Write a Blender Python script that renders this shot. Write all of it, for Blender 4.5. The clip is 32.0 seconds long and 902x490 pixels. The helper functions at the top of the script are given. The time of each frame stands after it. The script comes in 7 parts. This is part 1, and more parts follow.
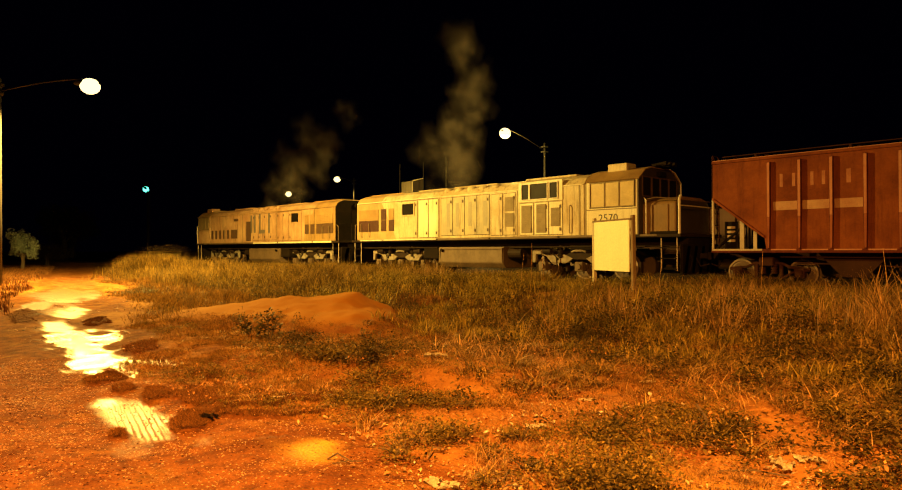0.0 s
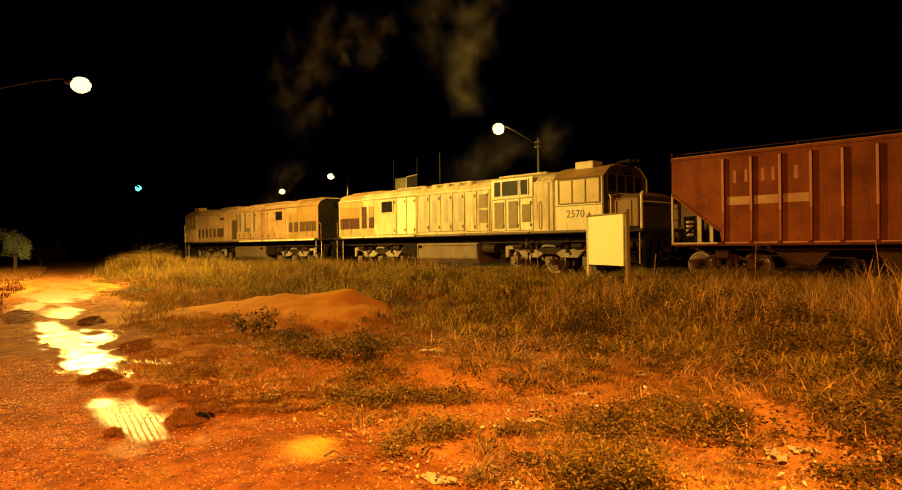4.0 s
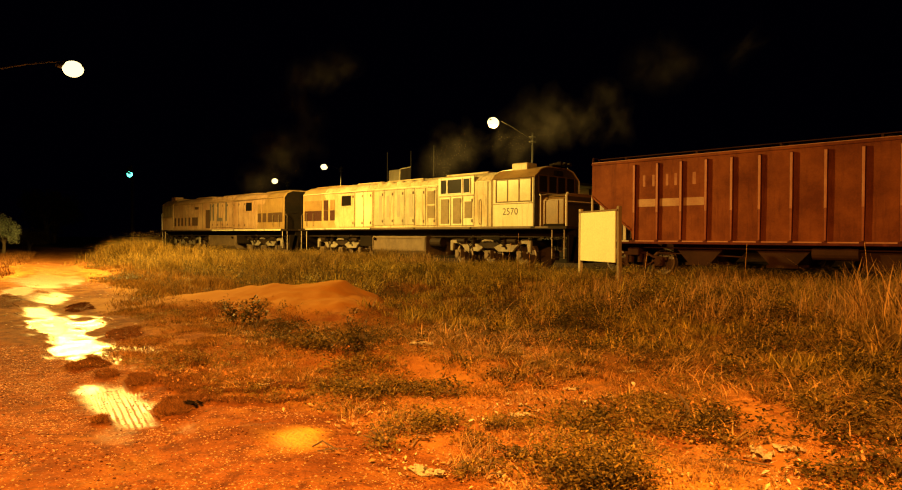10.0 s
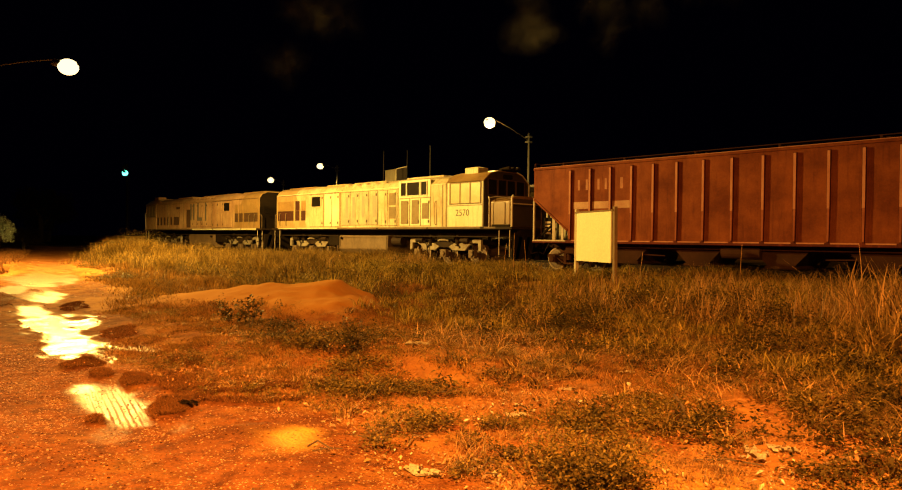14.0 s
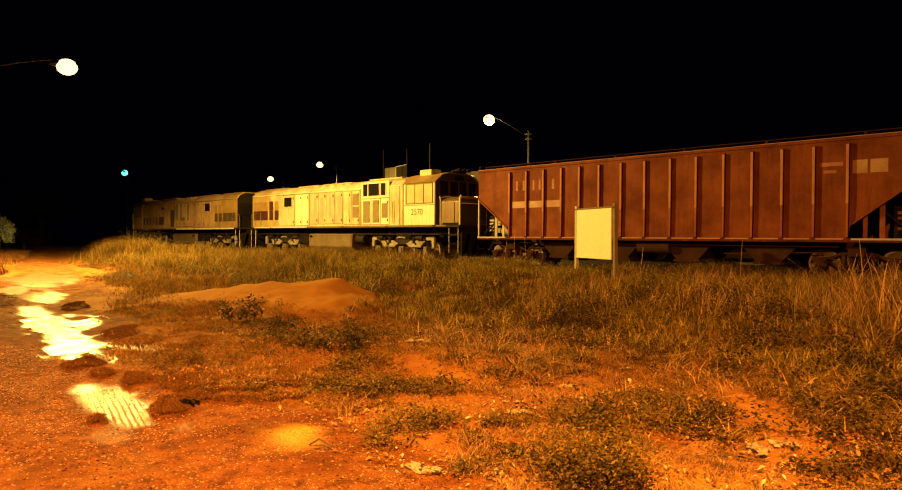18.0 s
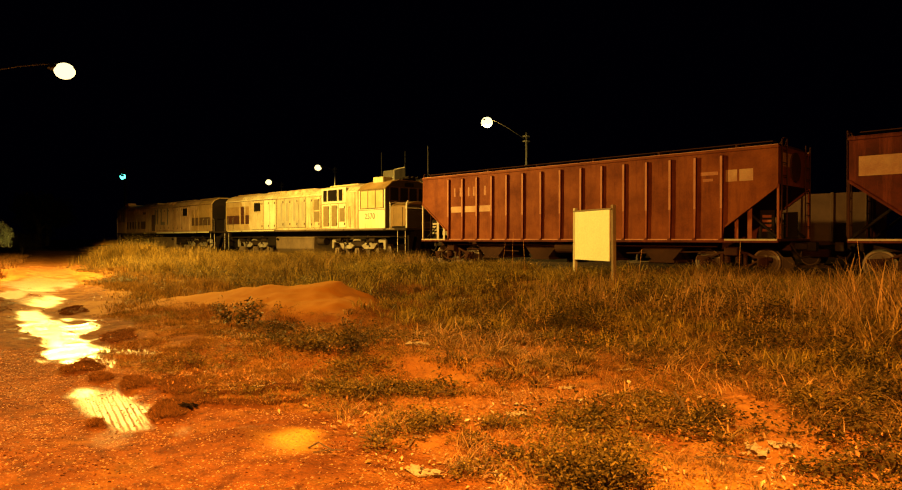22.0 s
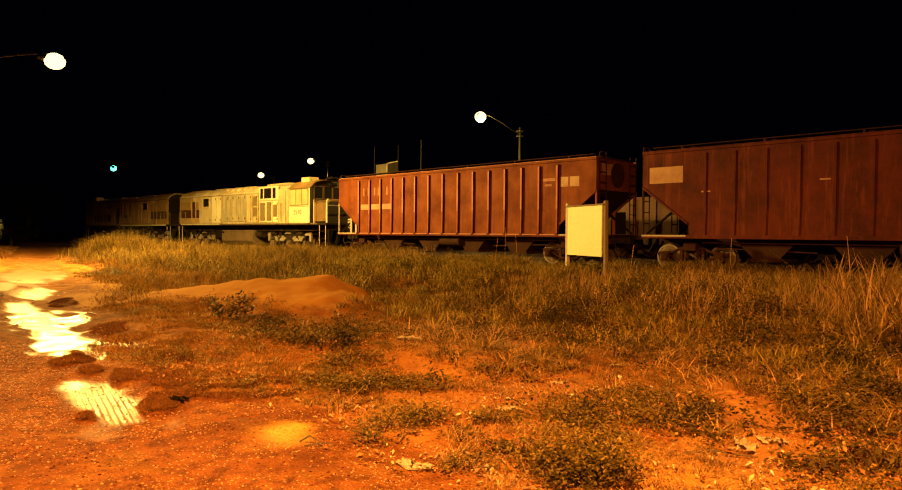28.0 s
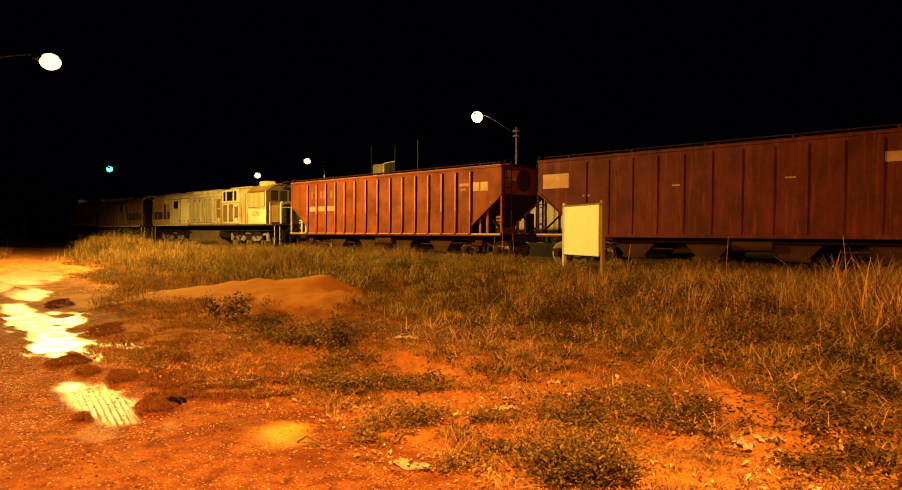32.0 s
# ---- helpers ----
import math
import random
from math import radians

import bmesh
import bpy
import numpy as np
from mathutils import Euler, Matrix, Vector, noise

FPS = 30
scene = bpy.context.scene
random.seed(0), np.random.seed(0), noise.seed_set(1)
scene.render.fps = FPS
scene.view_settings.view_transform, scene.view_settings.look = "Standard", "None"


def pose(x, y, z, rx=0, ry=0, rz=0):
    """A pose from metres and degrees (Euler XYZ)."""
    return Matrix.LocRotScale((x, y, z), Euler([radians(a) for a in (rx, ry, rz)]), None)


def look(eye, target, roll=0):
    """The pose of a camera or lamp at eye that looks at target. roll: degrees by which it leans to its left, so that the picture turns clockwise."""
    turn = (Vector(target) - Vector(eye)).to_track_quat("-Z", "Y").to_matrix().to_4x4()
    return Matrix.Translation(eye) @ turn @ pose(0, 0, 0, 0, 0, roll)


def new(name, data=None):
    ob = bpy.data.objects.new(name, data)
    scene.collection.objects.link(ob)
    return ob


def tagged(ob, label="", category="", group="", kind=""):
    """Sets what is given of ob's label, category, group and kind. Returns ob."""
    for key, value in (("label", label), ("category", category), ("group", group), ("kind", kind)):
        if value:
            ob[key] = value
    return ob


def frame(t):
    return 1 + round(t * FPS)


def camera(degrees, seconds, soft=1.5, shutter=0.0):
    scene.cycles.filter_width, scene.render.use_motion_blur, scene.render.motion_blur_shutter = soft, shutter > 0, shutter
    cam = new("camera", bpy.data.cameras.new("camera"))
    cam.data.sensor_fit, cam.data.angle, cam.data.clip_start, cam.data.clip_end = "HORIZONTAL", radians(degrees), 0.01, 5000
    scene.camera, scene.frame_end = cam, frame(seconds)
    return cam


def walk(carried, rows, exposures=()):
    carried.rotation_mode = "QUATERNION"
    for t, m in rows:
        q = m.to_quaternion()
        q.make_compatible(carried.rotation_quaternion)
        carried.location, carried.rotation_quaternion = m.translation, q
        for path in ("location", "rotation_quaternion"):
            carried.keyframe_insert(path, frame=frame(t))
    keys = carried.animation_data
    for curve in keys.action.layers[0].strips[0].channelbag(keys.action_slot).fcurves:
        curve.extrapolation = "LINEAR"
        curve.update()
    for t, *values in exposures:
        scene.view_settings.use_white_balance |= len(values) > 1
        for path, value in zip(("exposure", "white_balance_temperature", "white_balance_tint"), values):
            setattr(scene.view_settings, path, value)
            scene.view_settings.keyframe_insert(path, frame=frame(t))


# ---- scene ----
# World: x runs along the track (the train leaves towards -x), y across it, z up.
# The film-maker stands at the origin with the camera 1.6 m above the ground.
cam = camera(69.1, 32.0, soft=1.12)


def aim(t, left, up, roll):
    """Seconds, degrees to the left of +y, degrees up, degrees of roll."""
    return t, pose(0, 0, 1.6, 90 + up, 0, left) @ pose(0, 0, 0, 0, 0, roll)


walk(cam, [
    aim(0, 46.52, 0.41, -0.15), aim(0.5, 46.76, 0.22, -0.22), aim(1, 46.60, 0.04, -0.39), aim(1.5, 46.45, -0.07, -0.55),
    aim(2, 46.04, -0.01, -0.62), aim(2.5, 46.29, 0.18, -0.78), aim(3, 46.29, -0.01, -0.81), aim(3.5, 46.13, 0.02, -0.85),
    aim(5.5, 45.81, 0.05, -0.26), aim(6, 45.72, -0.22, -0.21), aim(6.5, 45.52, -0.32, -0.10), aim(7, 45.50, -0.51, 0.04),
    aim(7.5, 45.42, -0.51, 0.20), aim(8, 45.62, -0.45, 0.22), aim(8.5, 45.48, -0.45, 0.31), aim(9, 45.47, -0.45, 0.32),
    aim(9.5, 45.39, -0.50, 0.45), aim(10, 45.37, -0.54, 0.44), aim(10.5, 45.28, -0.54, 0.45), aim(11, 45.39, -0.57, 0.32),
    aim(11.5, 45.37, -0.53, 0.38), aim(12, 45.30, -0.60, 0.45), aim(12.5, 45.38, -0.63, 0.35), aim(13, 45.26, -0.58, 0.44),
    aim(13.5, 45.16, -0.56, 0.41), aim(14, 45.02, -0.55, 0.63), aim(14.5, 45.16, -0.58, 0.59), aim(16.5, 45.09, -0.63, 0.43),
    aim(17, 45.07, -0.67, 0.40), aim(17.5, 45.04, -0.64, 0.25), aim(18, 45.04, -0.75, 0.26), aim(18.5, 45.07, -0.49, 0.30),
    aim(19, 45.37, -0.24, 0.10), aim(19.5, 45.36, -0.10, 0.06), aim(20, 45.14, -0.29, -0.03), aim(20.5, 44.93, -0.19, -0.02),
    aim(21, 44.84, -0.37, -0.03), aim(21.5, 44.97, -0.35, 0.05), aim(22, 44.91, -0.54, 0.01), aim(22.5, 44.54, -0.73, 0.14),
    aim(23, 44.26, -0.68, 0.38), aim(23.5, 44.18, -0.69, 0.40), aim(24, 44.31, -0.80, 0.43), aim(24.5, 44.32, -0.89, 0.25),
    aim(25, 44.18, -0.90, 0.21), aim(25.5, 44.20, -0.97, 0.24), aim(27.5, 44.17, -1.06, 0.24), aim(28, 44.26, -1.02, 0.41),
    aim(28.5, 44.28, -1.06, 0.23), aim(29, 43.98, -1.03, 0.24), aim(29.5, 44.02, -1.02, 0.25), aim(30, 44.08, -1.05, 0.31),
    aim(30.5, 44.01, -1.08, 0.31), aim(31, 44.18, -1.09, 0.14), aim(31.5, 44.13, -1.03, 0.23), aim(32, 44.00, -1.03, 0.26),
], exposures=[(0, 0.0, 6500, 7), (8, 0.0, 6500, 3), (13, 0.0, 6500, 17), (17, 0.0, 6500, 10), (19, -0.08, 6500, 2), (20, -0.12, 6500, -8), (22, -0.04, 6500, 4), (25, 0.0, 6500, 11), (32, 0.0, 6500, 15)])

# ---- night sky, lamps, exposure ----
RAIL = 0.51          # top of the rails
TRACK_Y = 20.4       # middle of the main track
scene.view_settings.exposure = 0.0

world = bpy.data.worlds.new("night_sky")
scene.world = world
world.use_nodes = True
wn = world.node_tree
wbg = wn.nodes["Background"]
wbg.inputs[0].default_value = (0.00012, 0.00006, 0.0007, 1)
wbg.inputs[1].default_value = 1.0

SODIUM = (1.0, 0.60, 0.105)


def lamp(name, place, watts, colour=SODIUM, radius=0.16):
    data = bpy.data.lights.new(name, "POINT")
    data.energy, data.color, data.shadow_soft_size = watts, colour, radius
    ob = new(name, data)
    ob.location = place
    return ob


LAMP_ROAD = (-27.5, 7.15, 7.85)      # street lamp by the dirt road
LAMP_NEAR = (1.8, -2.6, 8.6)       # street lamp behind the film-maker
LAMP_YARD = (-25.0, 28.0, 8.25)    # yard lamp beyond the train
LAMP_FAR_A = (-67.0, 38.0, 8.0)
LAMP_FAR_B = (-58.0, 38.6, 9.0)
SIGNAL = (-68.3, 22.9, 7.7)


def lantern_light(name, place, aim_at, watts, size, blend, colour=SODIUM, radius=0.16):
    """The light of a shielded lantern, thrown downwards and to one side by its reflector."""
    data = bpy.data.lights.new(name, "SPOT")
    data.energy, data.color, data.shadow_soft_size = watts, colour, radius
    data.spot_size, data.spot_blend = radians(size), blend
    ob = new(name, data)
    ob.matrix_basis = look(place, aim_at)
    return ob


def under(p, d):
    return p[0], p[1], p[2] - d


lantern_light("street_lamp_light", under(LAMP_ROAD, 0.5), (-26.5, 7.9, 0), 20500, 178, 0.20)
lantern_light("street_lamp_light", under(LAMP_NEAR, 0.5), (-2.2, 2.1, 0), 23700, 114.5, 1.0, (1.0, 0.375, 0.051))
lamp("yard_lamp_light", under(LAMP_YARD, 0.5), 5000)
lantern_light("far_lamp_light", under(LAMP_FAR_A, 0.5), (-67, 38, 0), 3000, 160, 0.5)
lantern_light("far_lamp_light", under(LAMP_FAR_B, 0.5), (-58, 38, 0), 3000, 160, 0.5)

# ---- materials ----
def node(tree, kind, **inputs):
    n = tree.nodes.new(kind)
    for k, v in inputs.items():
        n.inputs[k.replace("_", " ")].default_value = v
    return n


def material(name, colour, rough=0.6, metal=0.0, second=None, scale=3.0, fine=40.0, amount=0.5, bump=0.2, streaks=0.0,
             streak_colour=(0.09, 0.045, 0.02), island=0.0, random_tint=0.0, shine=0.5):
    """Surface with large stains (second colour), fine grain, bump and vertical dirt streaks."""
    m = bpy.data.materials.new(name)
    m.use_nodes = True
    t = m.node_tree
    bsdf = t.nodes["Principled BSDF"]
    bsdf.inputs["Metallic"].default_value = metal
    bsdf.inputs["Specular IOR Level"].default_value = shine
    co = t.nodes.new("ShaderNodeTexCoord")
    big = node(t, "ShaderNodeTexNoise", Scale=scale, Detail=6.0, Roughness=0.65)
    small = node(t, "ShaderNodeTexNoise", Scale=fine, Detail=4.0, Roughness=0.6)
    t.links.new(co.outputs["Object"], big.inputs["Vector"])
    t.links.new(co.outputs["Object"], small.inputs["Vector"])
    ramp = t.nodes.new("ShaderNodeMapRange")
    ramp.inputs["From Min"].default_value, ramp.inputs["From Max"].default_value = 0.38, 0.66
    ramp.inputs["To Max"].default_value = amount
    t.links.new(big.outputs["Fac"], ramp.inputs["Value"])
    second = second or tuple(c * 0.55 for c in colour)
    mix = t.nodes.new("ShaderNodeMix")
    mix.data_type = "RGBA"
    mix.inputs["A"].default_value, mix.inputs["B"].default_value = (*colour, 1), (*second, 1)
    t.links.new(ramp.outputs["Result"], mix.inputs["Factor"])
    out = mix.outputs["Result"]
    if streaks:
        mp = t.nodes.new("ShaderNodeMapping")
        mp.inputs["Scale"].default_value = (3.2, 3.2, 0.28)
        t.links.new(co.outputs["Object"], mp.inputs["Vector"])
        sn = node(t, "ShaderNodeTexNoise", Scale=2.2, Detail=5.0, Roughness=0.7)
        t.links.new(mp.outputs["Vector"], sn.inputs["Vector"])
        sr = t.nodes.new("ShaderNodeMapRange")
        sr.inputs["From Min"].default_value, sr.inputs["From Max"].default_value = 0.52, 0.74
        sr.inputs["To Max"].default_value = streaks
        t.links.new(sn.outputs["Fac"], sr.inputs["Value"])
        sm = t.nodes.new("ShaderNodeMix")
        sm.data_type = "RGBA"
        sm.inputs["B"].default_value = (*streak_colour, 1)
        t.links.new(out, sm.inputs["A"])
        t.links.new(sr.outputs["Result"], sm.inputs["Factor"])
        out = sm.outputs["Result"]
    grain = t.nodes.new("ShaderNodeMapRange")
    grain.inputs["To Min"].default_value, grain.inputs["To Max"].default_value = 0.72, 1.28
    t.links.new(small.outputs["Fac"], grain.inputs["Value"])
    hsv = t.nodes.new("ShaderNodeHueSaturation")
    t.links.new(out, hsv.inputs["Color"])
    value = grain.outputs["Result"]
    if island or random_tint:
        if island:
            src = t.nodes.new("ShaderNodeNewGeometry").outputs["Random Per Island"]
        else:
            src = t.nodes.new("ShaderNodeObjectInfo").outputs["Random"]
        k = island or random_tint
        r = t.nodes.new("ShaderNodeMapRange")
        r.inputs["To Min"].default_value, r.inputs["To Max"].default_value = 1 - k, 1 + k
        t.links.new(src, r.inputs["Value"])
        mul = t.nodes.new("ShaderNodeMath")
        mul.operation = "MULTIPLY"
        t.links.new(value, mul.inputs[0])
        t.links.new(r.outputs["Result"], mul.inputs[1])
        value = mul.outputs[0]
    t.links.new(value, hsv.inputs["Value"])
    t.links.new(hsv.outputs["Color"], bsdf.inputs["Base Color"])
    rr = t.nodes.new("ShaderNodeMapRange")
    rr.inputs["To Min"].default_value, rr.inputs["To Max"].default_value = max(0.02, rough - 0.15), min(1, rough + 0.15)
    t.links.new(big.outputs["Fac"], rr.inputs["Value"])
    t.links.new(rr.outputs["Result"], bsdf.inputs["Roughness"])
    if bump:
        b = node(t, "ShaderNodeBump", Strength=bump, Distance=0.02)
        t.links.new(small.outputs["Fac"], b.inputs["Height"])
        t.links.new(b.outputs["Normal"], bsdf.inputs["Normal"])
    return m


def glowing(name, colour, strength):
    m = bpy.data.materials.new(name)
    m.use_nodes = True
    b = m.node_tree.nodes["Principled BSDF"]
    b.inputs["Base Color"].default_value = (*colour, 1)
    b.inputs["Emission Color"].default_value = (*colour, 1)
    b.inputs["Emission Strength"].default_value = strength
    return m


cream = material("weathered_cream_paint", (0.66, 0.58, 0.37), 0.5, 0, (0.44, 0.31, 0.15), 0.8, 30, 0.9, 0.08, 0.95, (0.15, 0.085, 0.035), shine=0.35)
# Stronger light on the cab is put into this brighter, less stained cream.
cab_cream = material("bright_lit_cream_paint", (0.80, 0.76, 0.55), 0.5, 0, (0.62, 0.53, 0.30), 0.8, 30, 0.7, 0.06, 0.5, (0.26, 0.17, 0.08), shine=0.35)
dusty_tan = material("dusty_tan_paint", (0.56, 0.365, 0.195), 0.6, 0, (0.32, 0.155, 0.068), 0.6, 30, 0.9, 0.08, 0.85, (0.13, 0.065, 0.03))
grey_patch = material("faded_grey_paint", (0.37, 0.335, 0.235), 0.55, 0, (0.58, 0.49, 0.29), 1.3, 30, 0.95, 0.08, 0.9, (0.17, 0.11, 0.05))
ochre = material("sooty_ochre_paint", (0.40, 0.255, 0.095), 0.55, 0, (0.25, 0.145, 0.05), 1.0, 30, 0.8, 0.08, 0.5)
pale_ochre = material("faded_ochre_paint", (0.49, 0.36, 0.165), 0.55, 0, (0.34, 0.22, 0.09), 1.0, 30, 0.8, 0.08, 0.6, (0.18, 0.10, 0.045))
louvre_maroon = material("louvre_dark_maroon", (0.075, 0.024, 0.014), 0.6, 0, None, 4, 40, 0.4, 0.1)
pale_ochre = material("faded_ochre_paint", (0.49, 0.36, 0.165), 0.55, 0, (0.34, 0.22, 0.09), 1.0, 30, 0.8, 0.08, 0.6, (0.18, 0.10, 0.045))
louvre_maroon = material("louvre_dark_maroon", (0.075, 0.024, 0.014), 0.6, 0, None, 4, 40, 0.4, 0.1)
pale_ochre = material("faded_ochre_paint", (0.49, 0.36, 0.165), 0.55, 0, (0.34, 0.22, 0.09), 1.0, 30, 0.8, 0.08, 0.6, (0.18, 0.10, 0.045))
louvre_maroon = material("louvre_dark_maroon", (0.075, 0.024, 0.014), 0.6, 0, None, 4, 40, 0.4, 0.1)
pale_ochre = material("faded_ochre_paint", (0.49, 0.36, 0.165), 0.55, 0, (0.34, 0.22, 0.09), 1.0, 30, 0.8, 0.08, 0.6, (0.18, 0.10, 0.045))
louvre_maroon = material("louvre_dark_maroon", (0.075, 0.024, 0.014), 0.6, 0, None, 4, 40, 0.4, 0.1)
pale_ochre = material("faded_ochre_paint", (0.49, 0.36, 0.165), 0.55, 0, (0.34, 0.22, 0.09), 1.0, 30, 0.8, 0.08, 0.6, (0.18, 0.10, 0.045))
louvre_maroon = material("louvre_dark_maroon", (0.075, 0.024, 0.014), 0.6, 0, None, 4, 40, 0.4, 0.1)
pale_ochre = material("faded_ochre_paint", (0.49, 0.36, 0.165), 0.55, 0, (0.34, 0.22, 0.09), 1.0, 30, 0.8, 0.08, 0.6, (0.18, 0.10, 0.045))
louvre_maroon = material("louvre_dark_maroon", (0.075, 0.024, 0.014), 0.6, 0, None, 4, 40, 0.4, 0.1)
pale_ochre = material("faded_ochre_paint", (0.49, 0.36, 0.165), 0.55, 0, (0.34, 0.22, 0.09), 1.0, 30, 0.8, 0.08, 0.6, (0.18, 0.10, 0.045))
louvre_maroon = material("louvre_dark_maroon", (0.075, 0.024, 0.014), 0.6, 0, None, 4, 40, 0.4, 0.1)
pale_ochre = material("faded_ochre_paint", (0.49, 0.36, 0.165), 0.55, 0, (0.34, 0.22, 0.09), 1.0, 30, 0.8, 0.08, 0.6, (0.18, 0.10, 0.045))
louvre_maroon = material("louvre_dark_maroon", (0.075, 0.024, 0.014), 0.6, 0, None, 4, 40, 0.4, 0.1)
pale_ochre = material("faded_ochre_paint", (0.49, 0.36, 0.165), 0.55, 0, (0.34, 0.22, 0.09), 1.0, 30, 0.8, 0.08, 0.6, (0.18, 0.10, 0.045))
louvre_maroon = material("louvre_dark_maroon", (0.075, 0.024, 0.014), 0.6, 0, None, 4, 40, 0.4, 0.1)
pale_ochre = material("faded_ochre_paint", (0.49, 0.36, 0.165), 0.55, 0, (0.34, 0.22, 0.09), 1.0, 30, 0.8, 0.08, 0.6, (0.18, 0.10, 0.045))
louvre_maroon = material("louvre_dark_maroon", (0.075, 0.024, 0.014), 0.6, 0, None, 4, 40, 0.4, 0.1)
pale_ochre = material("faded_ochre_paint", (0.49, 0.36, 0.165), 0.55, 0, (0.34, 0.22, 0.09), 1.0, 30, 0.8, 0.08, 0.6, (0.18, 0.10, 0.045))
louvre_maroon = material("louvre_dark_maroon", (0.075, 0.024, 0.014), 0.6, 0, None, 4, 40, 0.4, 0.1)
pale_ochre = material("faded_ochre_paint", (0.49, 0.36, 0.165), 0.55, 0, (0.34, 0.22, 0.09), 1.0, 30, 0.8, 0.08, 0.6, (0.18, 0.10, 0.045))
louvre_maroon = material("louvre_dark_maroon", (0.075, 0.024, 0.014), 0.6, 0, None, 4, 40, 0.4, 0.1)
pale_ochre = material("faded_ochre_paint", (0.49, 0.36, 0.165), 0.55, 0, (0.34, 0.22, 0.09), 1.0, 30, 0.8, 0.08, 0.6, (0.18, 0.10, 0.045))
louvre_maroon = material("louvre_dark_maroon", (0.075, 0.024, 0.014), 0.6, 0, None, 4, 40, 0.4, 0.1)
pale_ochre = material("faded_ochre_paint", (0.45, 0.32, 0.155), 0.55, 0, (0.31, 0.20, 0.085), 1.0, 30, 0.8, 0.08, 0.6, (0.18, 0.10, 0.045))
louvre_maroon = material("louvre_dark_maroon", (0.075, 0.024, 0.014), 0.6, 0, None, 4, 40, 0.4, 0.1)
pale_ochre = material("faded_ochre_paint", (0.49, 0.36, 0.165), 0.55, 0, (0.34, 0.22, 0.09), 1.0, 30, 0.8, 0.08, 0.6, (0.18, 0.10, 0.045))
louvre_maroon = material("louvre_dark_maroon", (0.075, 0.024, 0.014), 0.6, 0, None, 4, 40, 0.4, 0.1)
pale_ochre = material("faded_ochre_paint", (0.49, 0.36, 0.165), 0.55, 0, (0.34, 0.22, 0.09), 1.0, 30, 0.8, 0.08, 0.6, (0.18, 0.10, 0.045))
louvre_maroon = material("louvre_dark_maroon", (0.075, 0.024, 0.014), 0.6, 0, None, 4, 40, 0.4, 0.1)
pale_ochre = material("faded_ochre_paint", (0.49, 0.36, 0.165), 0.55, 0, (0.34, 0.22, 0.09), 1.0, 30, 0.8, 0.08, 0.6, (0.18, 0.10, 0.045))
louvre_maroon = material("louvre_dark_maroon", (0.075, 0.024, 0.014), 0.6, 0, None, 4, 40, 0.4, 0.1)
logo_grey = material("faded_logo_grey", (0.14, 0.12, 0.10), 0.6, 0, (0.26, 0.20, 0.14), 1.5, 30, 0.5, 0.05)
faded_ghost = material("ghost_logo_grey", (0.31, 0.285, 0.225), 0.6, 0, (0.42, 0.37, 0.26), 1.5, 30, 0.6, 0.05)
nose_brown = material("glossy_rust_brown_paint", (0.27, 0.165, 0.065), 0.35, 0, (0.15, 0.085, 0.038), 1.2, 30, 0.7, 0.06, 0.5, (0.08, 0.045, 0.02))
dark_brown = material("louvre_dark_brown", (0.11, 0.06, 0.03), 0.6, 0, None, 4, 40, 0.4, 0.1)
louvre_tan = material("louvre_dirty_tan", (0.26, 0.19, 0.09), 0.6, 0, None, 4, 40, 0.5, 0.1)
# Black for sooty parts, and for shade painted under decks and slopes.
soot = material("sooty_shade_black", (0.012, 0.009, 0.007), 0.75, 0.0, (0.026, 0.016, 0.010), 2, 40, 0.6, 0.2, shine=0.06)
# Darkened so that the running gear looks shaded below the deck.
underframe_steel = material("shade_dark_underframe_steel", (0.018, 0.012, 0.009), 0.65, 0.0, (0.05, 0.03, 0.018), 2, 40, 0.6, 0.2, shine=0.12)
bogie_grey = material("dusty_bogie_casting", (0.33, 0.285, 0.22), 0.7, 0, (0.12, 0.08, 0.05), 2.5, 40, 0.8, 0.2)
tank_brown = material("dusty_fuel_tank", (0.17, 0.115, 0.068), 0.65, 0, (0.10, 0.064, 0.036), 1.5, 30, 0.7, 0.15, 0.4, (0.05, 0.03, 0.018))
grimy_white = material("grimy_white_paint", (0.55, 0.47, 0.38), 0.6, 0, (0.36, 0.27, 0.19), 3, 40, 0.6, 0.08, 0.3, (0.14, 0.08, 0.05))
# Dark tone stands in for shade on end faces turned from the lamps.
cab_end_steel = material("shaded_cab_end", (0.055, 0.042, 0.03), 0.45, 0, (0.03, 0.022, 0.016), 1.5, 40, 0.6, 0.1)
wheel_steel = material("rolling_steel", (0.13, 0.085, 0.06), 0.55, 0.3, (0.07, 0.042, 0.03), 3, 40, 0.5, 0.1)
tyre_steel = material("rubbed_tyre_steel", (0.36, 0.27, 0.20), 0.45, 0.3, (0.20, 0.13, 0.09), 3, 40, 0.6, 0.1)
wagon_red = material("oxide_red_wagon_paint", (0.255, 0.068, 0.019), 0.7, 0, (0.115, 0.024, 0.009), 0.9, 26, 0.85, 0.12, 0.6, (0.09, 0.016, 0.009), shine=0.15)
wagon_dull = material("dull_maroon_wagon_paint", (0.125, 0.019, 0.011), 0.7, 0, (0.055, 0.010, 0.008), 1.1, 26, 0.95, 0.12, 0.9, (0.21, 0.045, 0.025), shine=0.2)
